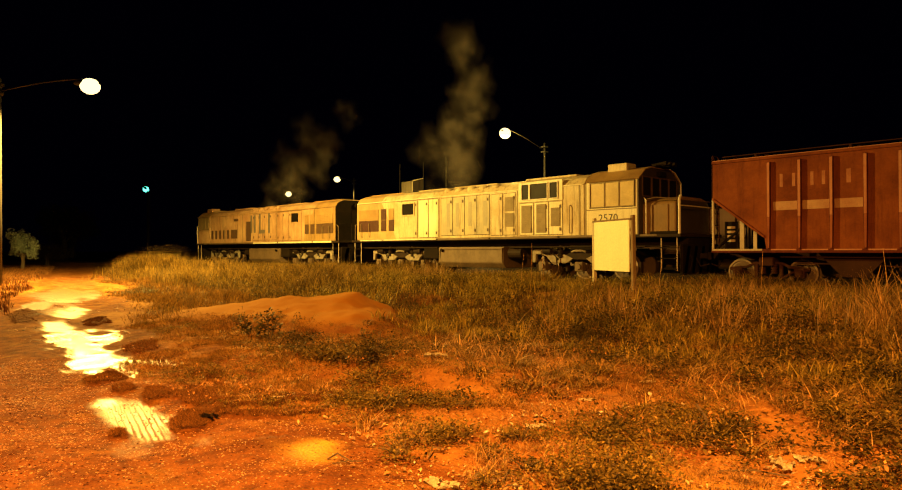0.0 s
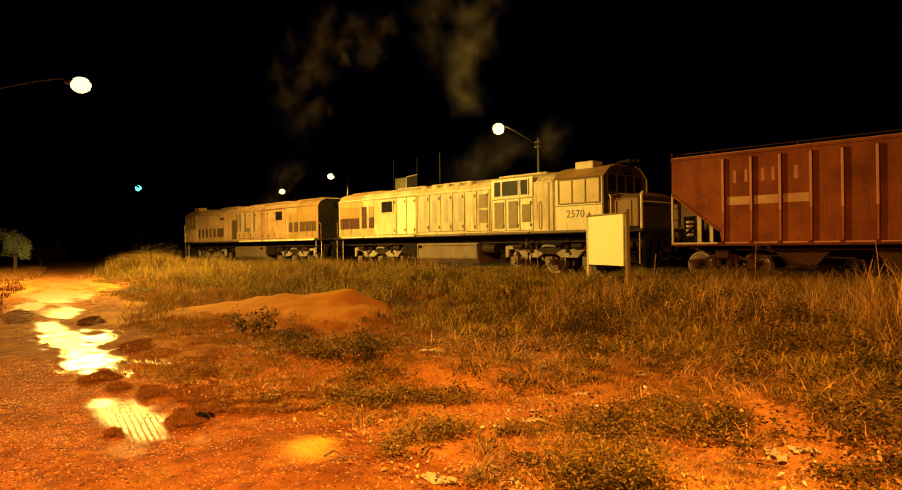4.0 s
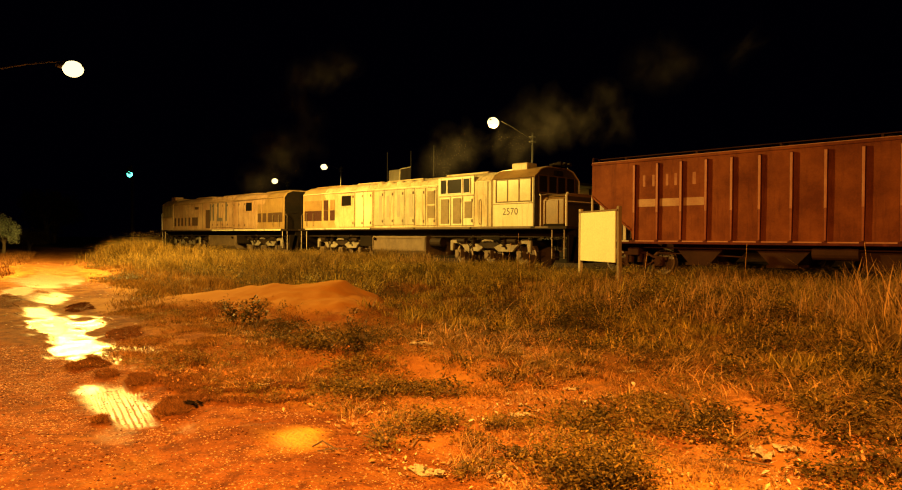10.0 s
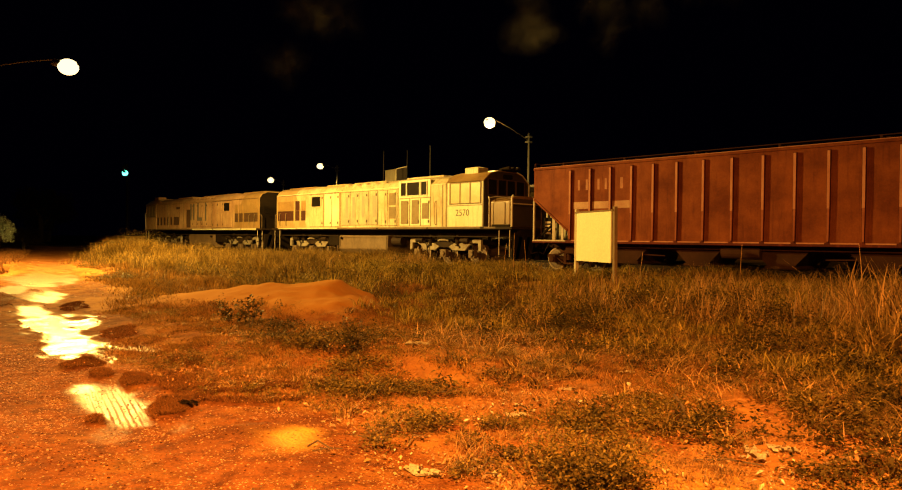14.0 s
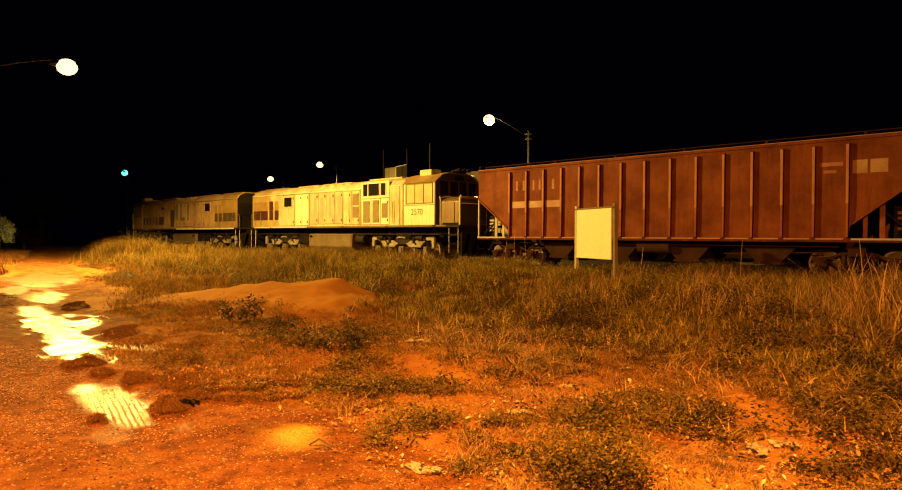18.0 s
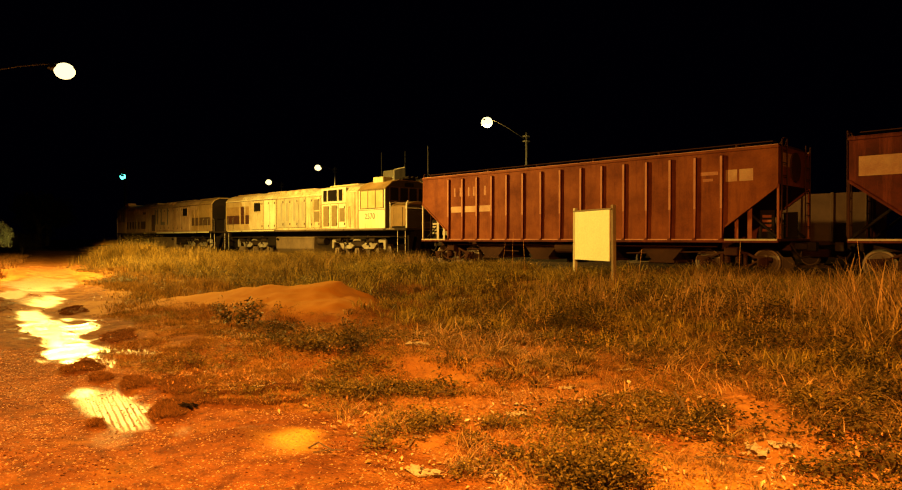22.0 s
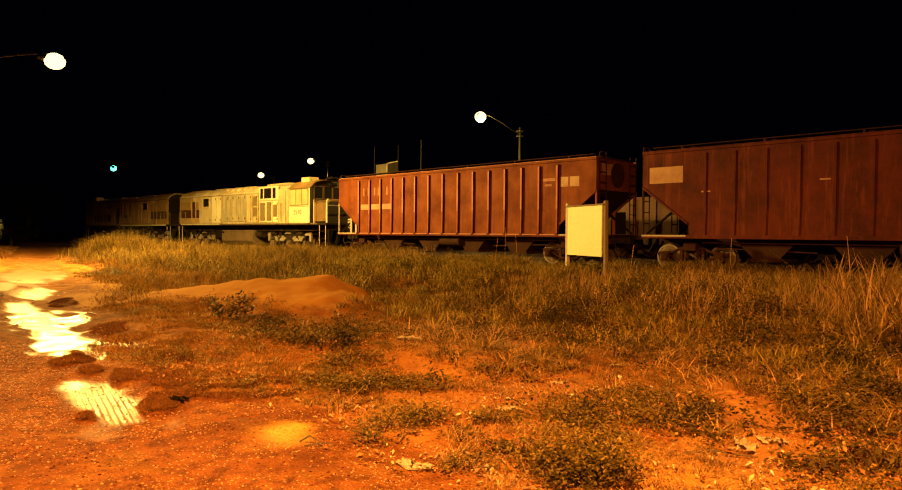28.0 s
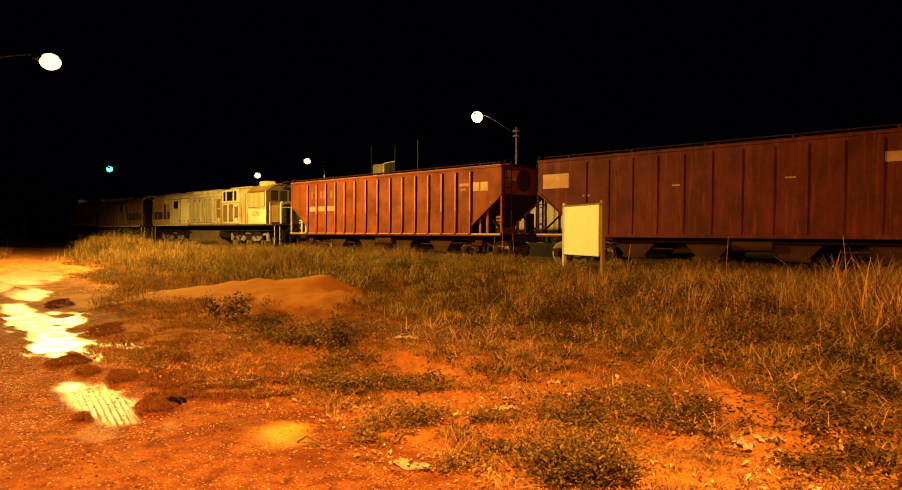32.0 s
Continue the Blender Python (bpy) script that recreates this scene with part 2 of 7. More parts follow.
blossom = material("pale_seed_heads", (0.75, 0.62, 0.38), 0.6, 0, (0.55, 0.42, 0.2), 4, 30, 0.5, 0.0)
# Worn red, paled further for the light that upper ribs catch.
wagon_rib = material("worn_lit_rib_edge", (0.56, 0.26, 0.17), 0.7, 0, (0.36, 0.11, 0.065), 1.4, 26, 0.6, 0.1, 0.2, (0.12, 0.02, 0.012), shine=0.2)
# The same rib red, dimmed for the less lit feet.
rib_low = material("rubbed_dim_rib_foot", (0.36, 0.115, 0.060), 0.7, 0, (0.20, 0.045, 0.022), 1.8, 26, 0.7, 0.1, 0.3, (0.10, 0.02, 0.012), shine=0.2)
faded_letter = material("faded_letter_paint", (0.46, 0.19, 0.10), 0.65, 0, (0.31, 0.09, 0.04), 3.0, 30, 0.8, 0.05)
stripe_cream = material("faded_cream_stripe", (0.52, 0.30, 0.17), 0.6, 0, (0.36, 0.13, 0.07), 2.5, 30, 0.7, 0.05)
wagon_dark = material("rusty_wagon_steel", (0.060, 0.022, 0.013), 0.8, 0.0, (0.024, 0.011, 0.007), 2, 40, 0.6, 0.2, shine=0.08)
# Chute colour includes the shade below the wagon body.
chute_brown = material("shade_dark_chute_steel", (0.060, 0.026, 0.016), 0.8, 0.0, (0.030, 0.014, 0.010), 1.6, 40, 0.8, 0.2, 0.5, (0.03, 0.014, 0.010), shine=0.08)
rust = material("parked_wagon_rust", (0.12, 0.048, 0.024), 0.7, 0, (0.07, 0.028, 0.016), 1.2, 30, 0.7, 0.2, 0.3)
white_paint = material("white_rail_paint", (0.75, 0.70, 0.60), 0.45, 0, (0.5, 0.42, 0.3), 4, 40, 0.4, 0.05)
black_paint = material("black_number_paint", (0.06, 0.05, 0.035), 0.5, 0, (0.14, 0.11, 0.07), 5, 50, 0.5, 0.05)
yellow_stripe = material("pilot_yellow", (0.55, 0.36, 0.07), 0.6, 0, (0.3, 0.18, 0.05), 3, 40, 0.6, 0.1)
dark_glass = material("dark_cab_glass", (0.010, 0.008, 0.007), 0.45, 0, (0.022, 0.016, 0.012), 2, 30, 0.5, 0.0, shine=0.08)
curtain_tan = material("dusty_shutter_glass", (0.66, 0.54, 0.28), 0.3, 0, (0.46, 0.34, 0.15), 1.6, 30, 0.8, 0.0)
sign_white = material("sun_bleached_sign_board", (0.92, 0.92, 0.62), 0.5, 0, (0.86, 0.84, 0.52), 1.3, 30, 0.5, 0.04, 0.15, (0.5, 0.42, 0.25))
pale_wood = material("sun_bleached_post_wood", (0.60, 0.52, 0.36), 0.7, 0, (0.42, 0.34, 0.2), 3, 45, 0.6, 0.3, 0.2, (0.2, 0.14, 0.08))
wood = material("weathered_post_wood", (0.24, 0.16, 0.085), 0.75, 0, (0.14, 0.09, 0.05), 3, 45, 0.6, 0.3, 0.3, (0.07, 0.045, 0.03))
old_concrete = material("dark_weathered_concrete", (0.050, 0.042, 0.040), 0.8, 0, (0.032, 0.028, 0.026), 2, 50, 0.6, 0.2)
concrete = material("grey_pole_concrete", (0.38, 0.36, 0.32), 0.75, 0, (0.28, 0.25, 0.20), 2, 50, 0.5, 0.2)
galvanised = material("dull_grey_arm", (0.020, 0.019, 0.018), 0.7, 0.0, (0.014, 0.014, 0.012), 4, 50, 0.5, 0.05)
plaster = material("pale_yard_plaster", (0.66, 0.60, 0.44), 0.7, 0, (0.5, 0.43, 0.28), 1.0, 30, 0.6, 0.1, 0.3)
roof_dark = material("dark_roof_sheet", (0.03, 0.02, 0.015), 0.7, 0, (0.02, 0.015, 0.01), 1.5, 30, 0.6, 0.15)
ballast_mat = material("ballast_stone", (0.075, 0.05, 0.035), 0.85, 0, (0.04, 0.028, 0.02), 4, 30, 0.6, 0.5, island=0.4)
sleeper_wood = material("creosoted_sleeper", (0.075, 0.05, 0.035), 0.8, 0, (0.12, 0.08, 0.05), 3, 40, 0.6, 0.3, random_tint=0.3)
leaf_green = material("weed_leaf_green", (0.265, 0.185, 0.042), 0.6, 0, (0.115, 0.078, 0.021), 5, 30, 0.8, 0.0, island=0.7, shine=0.25)
# Leaf colour holds the cool light of a lamp that isn't built.
tree_leaf = material("cool_lit_tree_leaf", (0.62, 0.70, 0.60), 0.5, 0, (0.34, 0.40, 0.33), 2, 30, 0.6, 0.0, island=0.5)
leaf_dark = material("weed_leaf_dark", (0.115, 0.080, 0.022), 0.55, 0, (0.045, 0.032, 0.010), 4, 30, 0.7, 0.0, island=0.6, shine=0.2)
grass_green = material("verge_grass_green", (0.17, 0.122, 0.024), 0.6, 0, (0.50, 0.340, 0.066), 2.2, 30, 0.95, 0.0, island=0.8, shine=0.25)
roadside_olive = material("roadside_olive_grass", (0.12, 0.076, 0.018), 0.6, 0, (0.38, 0.230, 0.047), 1.6, 30, 0.95, 0.0, island=0.8, shine=0.2)
arch_grass = material("coarse_arching_grass", (0.16, 0.100, 0.025), 0.55, 0, (0.50, 0.305, 0.085), 2.4, 30, 0.9, 0.0, island=0.85, shine=0.3)
pad_turf = material("dark_matted_turf", (0.13, 0.055, 0.016), 0.7, 0, (0.24, 0.100, 0.027), 2.0, 30, 0.7, 0.0, island=0.6, shine=0.15)
olive_turf = material("matted_olive_turf", (0.165, 0.088, 0.021), 0.65, 0, (0.36, 0.180, 0.042), 2.2, 30, 0.95, 0.0, island=0.6, shine=0.15)
grass_dry = material("dry_straw_grass", (0.52, 0.315, 0.115), 0.5, 0, (0.28, 0.150, 0.050), 0.8, 30, 0.8, 0.0, island=0.75)
turf = material("short_turf_blades", (0.13, 0.060, 0.016), 0.6, 0, (0.42, 0.190, 0.048), 2.4, 30, 0.95, 0.0, island=0.6, shine=0.2)
litter_mat = material("dry_leaf_litter", (0.48, 0.22, 0.07), 0.6, 0, (0.24, 0.085, 0.026), 3, 30, 0.7, 0.0, island=0.6)
husk_mat = material("pale_dry_husk", (0.66, 0.42, 0.22), 0.6, 0, (0.36, 0.18, 0.08), 3, 30, 0.8, 0.0, island=0.6)
pebble_mat = material("laterite_pebbles", (0.42, 0.20, 0.085), 0.5, 0, (0.17, 0.06, 0.025), 5, 40, 0.8, 0.2, island=0.8)
paper = material("crumpled_pale_scrap", (0.68, 0.62, 0.48), 0.6, 0, (0.5, 0.42, 0.3), 6, 40, 0.5, 0.2)
pale_grit = material("pale_quartz_grit", (0.52, 0.29, 0.13), 0.45, 0, (0.30, 0.14, 0.06), 6, 40, 0.7, 0.1, island=0.6)
clod_mat = material("damp_dark_clods", (0.13, 0.040, 0.013), 0.8, 0, (0.05, 0.016, 0.007), 5, 40, 0.7, 0.2, island=0.6, shine=0.04)
bark = material("shrub_bark", (0.11, 0.075, 0.045), 0.85, 0, (0.07, 0.05, 0.03), 6, 40, 0.6, 0.3)
lens_glow = glowing("sodium_lens", (1.0, 0.80, 0.36), 2.3)
green_glow = glowing("green_signal_lens", (0.10, 1.0, 0.74), 5)


def smoke_material(density):
    """Thin smoke: dense in the middle of each flake, clear at its rim, torn by noise."""
    m = bpy.data.materials.new("exhaust_smoke")
    m.use_nodes = True
    t = m.node_tree
    out = t.nodes["Material Output"]
    t.nodes.remove(t.nodes["Principled BSDF"])
    near = node(t, "ShaderNodeBsdfDiffuse", Color=(0.42, 0.38, 0.33, 1))
    far = node(t, "ShaderNodeBsdfTranslucent", Color=(0.42, 0.38, 0.33, 1))
    body = t.nodes.new("ShaderNodeMixShader")
    t.links.new(near.outputs[0], body.inputs[1])
    t.links.new(far.outputs[0], body.inputs[2])
    clear = t.nodes.new("ShaderNodeBsdfTransparent")
    dense = t.nodes.new("ShaderNodeAttribute")
    dense.attribute_name = "dense"
    co = t.nodes.new("ShaderNodeTexCoord")
    torn = node(t, "ShaderNodeTexNoise", Scale=2.0, Detail=3.0, Roughness=0.5)
    t.links.new(co.outputs["Object"], torn.inputs["Vector"])
    gaps = t.nodes.new("ShaderNodeMapRange")
    gaps.inputs["From Min"].default_value, gaps.inputs["From Max"].default_value = 0.22, 0.78
    gaps.inputs["To Max"].default_value = density
    t.links.new(torn.outputs["Fac"], gaps.inputs["Value"])
    mul = t.nodes.new("ShaderNodeMath")
    mul.operation = "MULTIPLY"
    t.links.new(dense.outputs["Fac"], mul.inputs[0])
    t.links.new(gaps.outputs["Result"], mul.inputs[1])
    mx = t.nodes.new("ShaderNodeMixShader")
    t.links.new(mul.outputs[0], mx.inputs[0])
    t.links.new(clear.outputs[0], mx.inputs[1])
    t.links.new(body.outputs[0], mx.inputs[2])
    t.links.new(mx.outputs[0], out.inputs[0])
    return m


thick_smoke, thin_smoke = smoke_material(0.23), smoke_material(0.072)


def let_through(m, share):
    """Leaves pass part of the light on to their far side."""
    t = m.node_tree
    out, bsdf = t.nodes["Material Output"], t.nodes["Principled BSDF"]
    back = t.nodes.new("ShaderNodeBsdfTranslucent")
    t.links.new(bsdf.inputs["Base Color"].links[0].from_socket, back.inputs["Color"])
    mx = t.nodes.new("ShaderNodeMixShader")
    mx.inputs[0].default_value = share
    t.links.new(bsdf.outputs[0], mx.inputs[1])
    t.links.new(back.outputs[0], mx.inputs[2])
    t.links.new(mx.outputs[0], out.inputs[0])


for m in (leaf_green, leaf_dark, tree_leaf, grass_green, roadside_olive, grass_dry, arch_grass, turf, olive_turf):
    let_through(m, 0.38)


def ground_material():
    """Red laterite soil; the trodden road is paler, packed and damp, its puddles are smooth water."""
    m = bpy.data.materials.new("laterite_soil")
    m.use_nodes = True
    t = m.node_tree
    bsdf = t.nodes["Principled BSDF"]
    co = t.nodes.new("ShaderNodeTexCoord").outputs["Object"]
    wet = t.nodes.new("ShaderNodeAttribute")
    wet.attribute_name = "wet"
    road = t.nodes.new("ShaderNodeAttribute")
    road.attribute_name = "road"
    big = node(t, "ShaderNodeTexNoise", Scale=0.55, Detail=7.0, Roughness=0.65)
    mid = node(t, "ShaderNodeTexNoise", Scale=6.0, Detail=6.0, Roughness=0.7)
    small = node(t, "ShaderNodeTexVoronoi", Scale=38.0)
    blot = node(t, "ShaderNodeTexNoise", Scale=1.7, Detail=5.0, Roughness=0.6)
    for n in (big, mid, small, blot):
        t.links.new(co, n.inputs["Vector"])

    def mix(a, b, fac, lo=0.0, hi=1.0):
        mx = t.nodes.new("ShaderNodeMix")
        mx.data_type = "RGBA"
        for key, v in (("A", a), ("B", b)):
            if isinstance(v, tuple):
                mx.inputs[key].default_value = (*v, 1)
            else:
                t.links.new(v, mx.inputs[key])
        mr = t.nodes.new("ShaderNodeMapRange")
        mr.inputs["From Min"].default_value, mr.inputs["From Max"].default_value = lo, hi
        t.links.new(fac, mr.inputs["Value"])
        t.links.new(mr.outputs["Result"], mx.inputs["Factor"])
        return mx.outputs["Result"]

    soil = mix((0.29, 0.120, 0.031), (0.41, 0.200, 0.054), big.outputs["Fac"], 0.35, 0.65)
    soil = mix(soil, (0.16, 0.05, 0.018), mid.outputs["Fac"], 0.50, 0.72)
    soil = mix(soil, (0.20, 0.062, 0.020), blot.outputs["Fac"], 0.50, 0.72)
    packed = mix((0.265, 0.096, 0.025), (0.080, 0.025, 0.009), mid.outputs["Fac"], 0.42, 0.68)
    packed = mix(packed, (0.125, 0.042, 0.014), blot.outputs["Fac"], 0.50, 0.70)
    colour = mix(soil, packed, road.outputs["Fac"])
    # The yellow tint paints the lamp's reflection on damp soil, and pale soil elsewhere.
    for name, tint in (("thatch", (0.075, 0.036, 0.012)), ("mats", (0.115, 0.040, 0.012)), ("pile", (0.46, 0.215, 0.038)), ("clay_glint", (0.70, 0.40, 0.07)), ("bed", (0.055, 0.036, 0.025))):
        at = t.nodes.new("ShaderNodeAttribute")
        at.attribute_name = name
        colour = mix(colour, tint, at.outputs["Fac"])
    colour = mix(colour, (0.24, 0.088, 0.026), wet.outputs["Fac"], 0.35, 0.9)
    t.links.new(colour, bsdf.inputs["Base Color"])
    dry = t.nodes.new("ShaderNodeMapRange")
    dry.inputs["From Min"].default_value, dry.inputs["From Max"].default_value = 0.05, 0.85
    dry.inputs["To Min"].default_value, dry.inputs["To Max"].default_value = 0.85, 0.24
    noisy = t.nodes.new("ShaderNodeMath")
    noisy.operation = "MULTIPLY_ADD"
    noisy.inputs[1].default_value = 0.45
    t.links.new(mid.outputs["Fac"], noisy.inputs[0])
    sub = t.nodes.new("ShaderNodeMath")
    sub.operation = "SUBTRACT"
    sub.inputs[1].default_value = 0.22
    t.links.new(wet.outputs["Fac"], sub.inputs[0])
    t.links.new(sub.outputs[0], noisy.inputs[2])
    t.links.new(noisy.outputs[0], dry.inputs["Value"])
    t.links.new(dry.outputs["Result"], bsdf.inputs["Roughness"])
    tread = t.nodes.new("ShaderNodeAttribute")
    tread.attribute_name = "tread"
    turned = t.nodes.new("ShaderNodeMapping")
    turned.inputs["Rotation"].default_value = (0, 0, radians(102))
    t.links.new(co, turned.inputs["Vector"])
    bands = node(t, "ShaderNodeTexWave", Scale=6.2, Distortion=0.7, Detail=0.0)
    t.links.new(turned.outputs["Vector"], bands.inputs["Vector"])
    lines = t.nodes.new("ShaderNodeMath")
    lines.operation = "MULTIPLY"
    t.links.new(bands.outputs["Fac"], lines.inputs[0])
    t.links.new(tread.outputs["Fac"], lines.inputs[1])
    height = t.nodes.new("ShaderNodeMath")
    height.operation = "MULTIPLY_ADD"
    grit = t.nodes.new("ShaderNodeMath")
    grit.operation = "MULTIPLY_ADD"
    grit.inputs[1].default_value, grit.inputs[2].default_value = 0.4, 0.2
    t.links.new(road.outputs["Fac"], grit.inputs[0])
    t.links.new(grit.outputs[0], height.inputs[1])
    t.links.new(small.outputs["Distance"], height.inputs[0])
    t.links.new(mid.outputs["Fac"], height.inputs[2])
    strength = t.nodes.new("ShaderNodeMapRange")
    strength.inputs["From Min"].default_value, strength.inputs["From Max"].default_value = 0.4, 0.6
    strength.inputs["To Min"].default_value, strength.inputs["To Max"].default_value = 0.7, 0.12
    t.links.new(wet.outputs["Fac"], strength.inputs["Value"])
    gloss = t.nodes.new("ShaderNodeMapRange")
    gloss.inputs["From Min"].default_value, gloss.inputs["From Max"].default_value = 0.25, 0.7
    gloss.inputs["To Min"].default_value, gloss.inputs["To Max"].default_value = 0.03, 0.5
    t.links.new(wet.outputs["Fac"], gloss.inputs["Value"])
    t.links.new(gloss.outputs["Result"], bsdf.inputs["Specular IOR Level"])
    b = node(t, "ShaderNodeBump", Distance=0.032)
    heap = t.nodes.new("ShaderNodeAttribute")
    heap.attribute_name = "pile"
    calm = t.nodes.new("ShaderNodeMath")
    calm.operation = "MULTIPLY_ADD"
    calm.use_clamp = True
    calm.inputs[1].default_value = -0.45
    t.links.new(heap.outputs["Fac"], calm.inputs[0])
    t.links.new(strength.outputs["Result"], calm.inputs[2])
    t.links.new(calm.outputs[0], b.inputs["Strength"])
    b2 = node(t, "ShaderNodeBump", Distance=0.010, Strength=0.45)
    t.links.new(lines.outputs[0], b2.inputs["Height"])
    t.links.new(b2.outputs["Normal"], b.inputs["Normal"])
    t.links.new(height.outputs[0], b.inputs["Height"])
    t.links.new(b.outputs["Normal"], bsdf.inputs["Normal"])
    return m


soil_mat = ground_material()

# ---- mesh helpers ----
def put(ob_name, bm, mat, parent=None, label="", smooth=False):
    me = bpy.data.meshes.new(ob_name)
    bm.to_mesh(me)
    bm.free()
    if smooth:
        me.shade_smooth()
    me.materials.append(mat)
    ob = new(ob_name, me)
    if parent is not None:
        ob.parent = parent
    if label:
        ob["label"] = label
    return ob


def part(name, bm, mat, parent, label="", smooth=False):
    return put(name, bm, mat, parent, label, smooth)


def thing(name, m, label, category, group="", kind=""):
    ob = new(name)
    ob.matrix_basis = m
    return tagged(ob, label, category, group, kind)


def box(bm, x0, x1, y0, y1, z0, z1, bevel=0.0):
    x0, x1, y0, y1, z0, z1 = min(x0, x1), max(x0, x1), min(y0, y1), max(y0, y1), min(z0, z1), max(z0, z1)
    v = [bm.verts.new((x, y, z)) for x in (x0, x1) for y in (y0, y1) for z in (z0, z1)]
    faces = [bm.faces.new([v[i] for i in q]) for q in
             ((0, 1, 3, 2), (4, 6, 7, 5), (0, 4, 5, 1), (2, 3, 7, 6), (0, 2, 6, 4), (1, 5, 7, 3))]
    if bevel:
        edges = list({e for f in faces for e in f.edges})
        bmesh.ops.bevel(bm, geom=edges, offset=bevel, segments=2, affect="EDGES", profile=0.5)
    return bm


def boxes(*dims, bevel=0.0):
    bm = bmesh.new()
    for d in dims:
        box(bm, *d, bevel=bevel)
    return bm


def slab(bm, outline, y0, y1, bevel=0.0):
    """An outline in x and z, drawn out from y0 to y1."""
    a = [bm.verts.new((x, y0, z)) for x, z in outline]
    b = [bm.verts.new((x, y1, z)) for x, z in outline]
    n = len(outline)
    faces = [bm.faces.new(a), bm.faces.new(b[::-1])]
    for i in range(n):
        faces.append(bm.faces.new((a[i], b[i], b[(i + 1) % n], a[(i + 1) % n])))
    bmesh.ops.recalc_face_normals(bm, faces=faces)
    if bevel:
        bmesh.ops.bevel(bm, geom=list({e for f in faces for e in f.edges}), offset=bevel, segments=2, affect="EDGES", profile=0.5)
    return bm


def loft(bm, outline, x0, x1, bevel=0.0):
    """An outline in y and z, drawn out from x0 to x1."""
    a = [bm.verts.new((x0, y, z)) for y, z in outline]
    b = [bm.verts.new((x1, y, z)) for y, z in outline]
    n = len(outline)
    faces = [bm.faces.new(a), bm.faces.new(b[::-1])]
    for i in range(n):
        faces.append(bm.faces.new((a[i], b[i], b[(i + 1) % n], a[(i + 1) % n])))
    bmesh.ops.recalc_face_normals(bm, faces=faces)
    if bevel:
        bmesh.ops.bevel(bm, geom=list({e for f in faces for e in f.edges}), offset=bevel, segments=2, affect="EDGES", profile=0.5)
    return bm


def rod(bm, p0, p1, r, r1=None, seg=8):
    p0, p1 = Vector(p0), Vector(p1)
    d = p1 - p0
    m = Matrix.Translation((p0 + p1) / 2) @ d.to_track_quat("Z", "Y").to_matrix().to_4x4()
    bmesh.ops.create_cone(bm, cap_ends=True, segments=seg, radius1=r, radius2=r if r1 is None else r1, depth=d.length, matrix=m)
    return bm


def tube(bm, pts, r, seg=8):
    for a, b in zip(pts, pts[1:]):
        rod(bm, a, b, r, seg=seg)
    for p in pts[1:-1]:
        bmesh.ops.create_icosphere(bm, subdivisions=1, radius=r * 1.03, matrix=Matrix.Translation(p))
    return bm


def tubes(*paths, r=0.02, seg=8):
    bm = bmesh.new()
    for p in paths:
        tube(bm, p, r, seg)
    return bm


def cloud_mesh(name, verts, faces, mat):
    """A mesh from arrays: verts (n, 3) and faces (m, k), all of one size."""
    me = bpy.data.meshes.new(name)
    n, k = faces.shape
    me.vertices.add(len(verts))
    me.vertices.foreach_set("co", np.ascontiguousarray(verts, dtype=np.float32).ravel())
    me.loops.add(n * k)
    me.loops.foreach_set("vertex_index", np.ascontiguousarray(faces, dtype=np.int32).ravel())
    me.polygons.add(n)
    me.polygons.foreach_set("loop_start", np.arange(0, n * k, k, dtype=np.int32))
    me.update(calc_edges=True)
    me.materials.append(mat)
    return me

# ---- ground ----
rng = np.random.default_rng(7)
_lattice = rng.random((256, 256))


def wave(x, y, size):
    """Smooth random field from 0 to 1 with bumps of that size in metres."""
    x, y = np.asarray(x, float) / size, np.asarray(y, float) / size
    xi, yi = np.floor(x).astype(int), np.floor(y).astype(int)
    fx, fy = x - xi, y - yi
    fx, fy = fx * fx * (3 - 2 * fx), fy * fy * (3 - 2 * fy)
    a, b = _lattice[xi % 256, yi % 256], _lattice[(xi + 1) % 256, yi % 256]
    c, d = _lattice[xi % 256, (yi + 1) % 256], _lattice[(xi + 1) % 256, (yi + 1) % 256]
    return (a * (1 - fx) + b * fx) * (1 - fy) + (c * (1 - fx) + d * fx) * fy


def step(v, lo, hi):
    k = np.clip((np.asarray(v, float) - lo) / (hi - lo), 0, 1)
    return k * k * (3 - 2 * k)


def hill(x, y, cx, cy, long, wide, turn):
    """1 in the middle of an ellipse, 0 outside it."""
    c, s = math.cos(radians(turn)), math.sin(radians(turn))
    u, v = ((x - cx) * c + (y - cy) * s) / long, (-(x - cx) * s + (y - cy) * c) / wide
    return np.clip(1 - (u * u + v * v), 0, 1)


def road_edge(x):
    """The grassy edge of the dirt road: y for an x."""
    return 2.5 + 0.245 * np.maximum(0, -x - 6.5) + 0.25 * np.sin(x * 0.9)


def road_amount(x, y):
    x, y = np.asarray(x, float), np.asarray(y, float)
    wob = (wave(x, y, 0.9) - 0.5) * 0.9 + (wave(x, y, 0.25) - 0.5) * 0.3
    right = step(road_edge(x) + wob - y, -0.25, 0.25)
    left = step(y - (road_edge(x) - 3.9 + 1.3 * step(-x, 19, 28)) + wob, -0.3, 0.5)
    foot = hill(x, y, -4.2, 2.6, 2.2, 0.9, 0)
    return np.clip(np.maximum(right * left, np.minimum(1, foot * 3)), 0, 1)


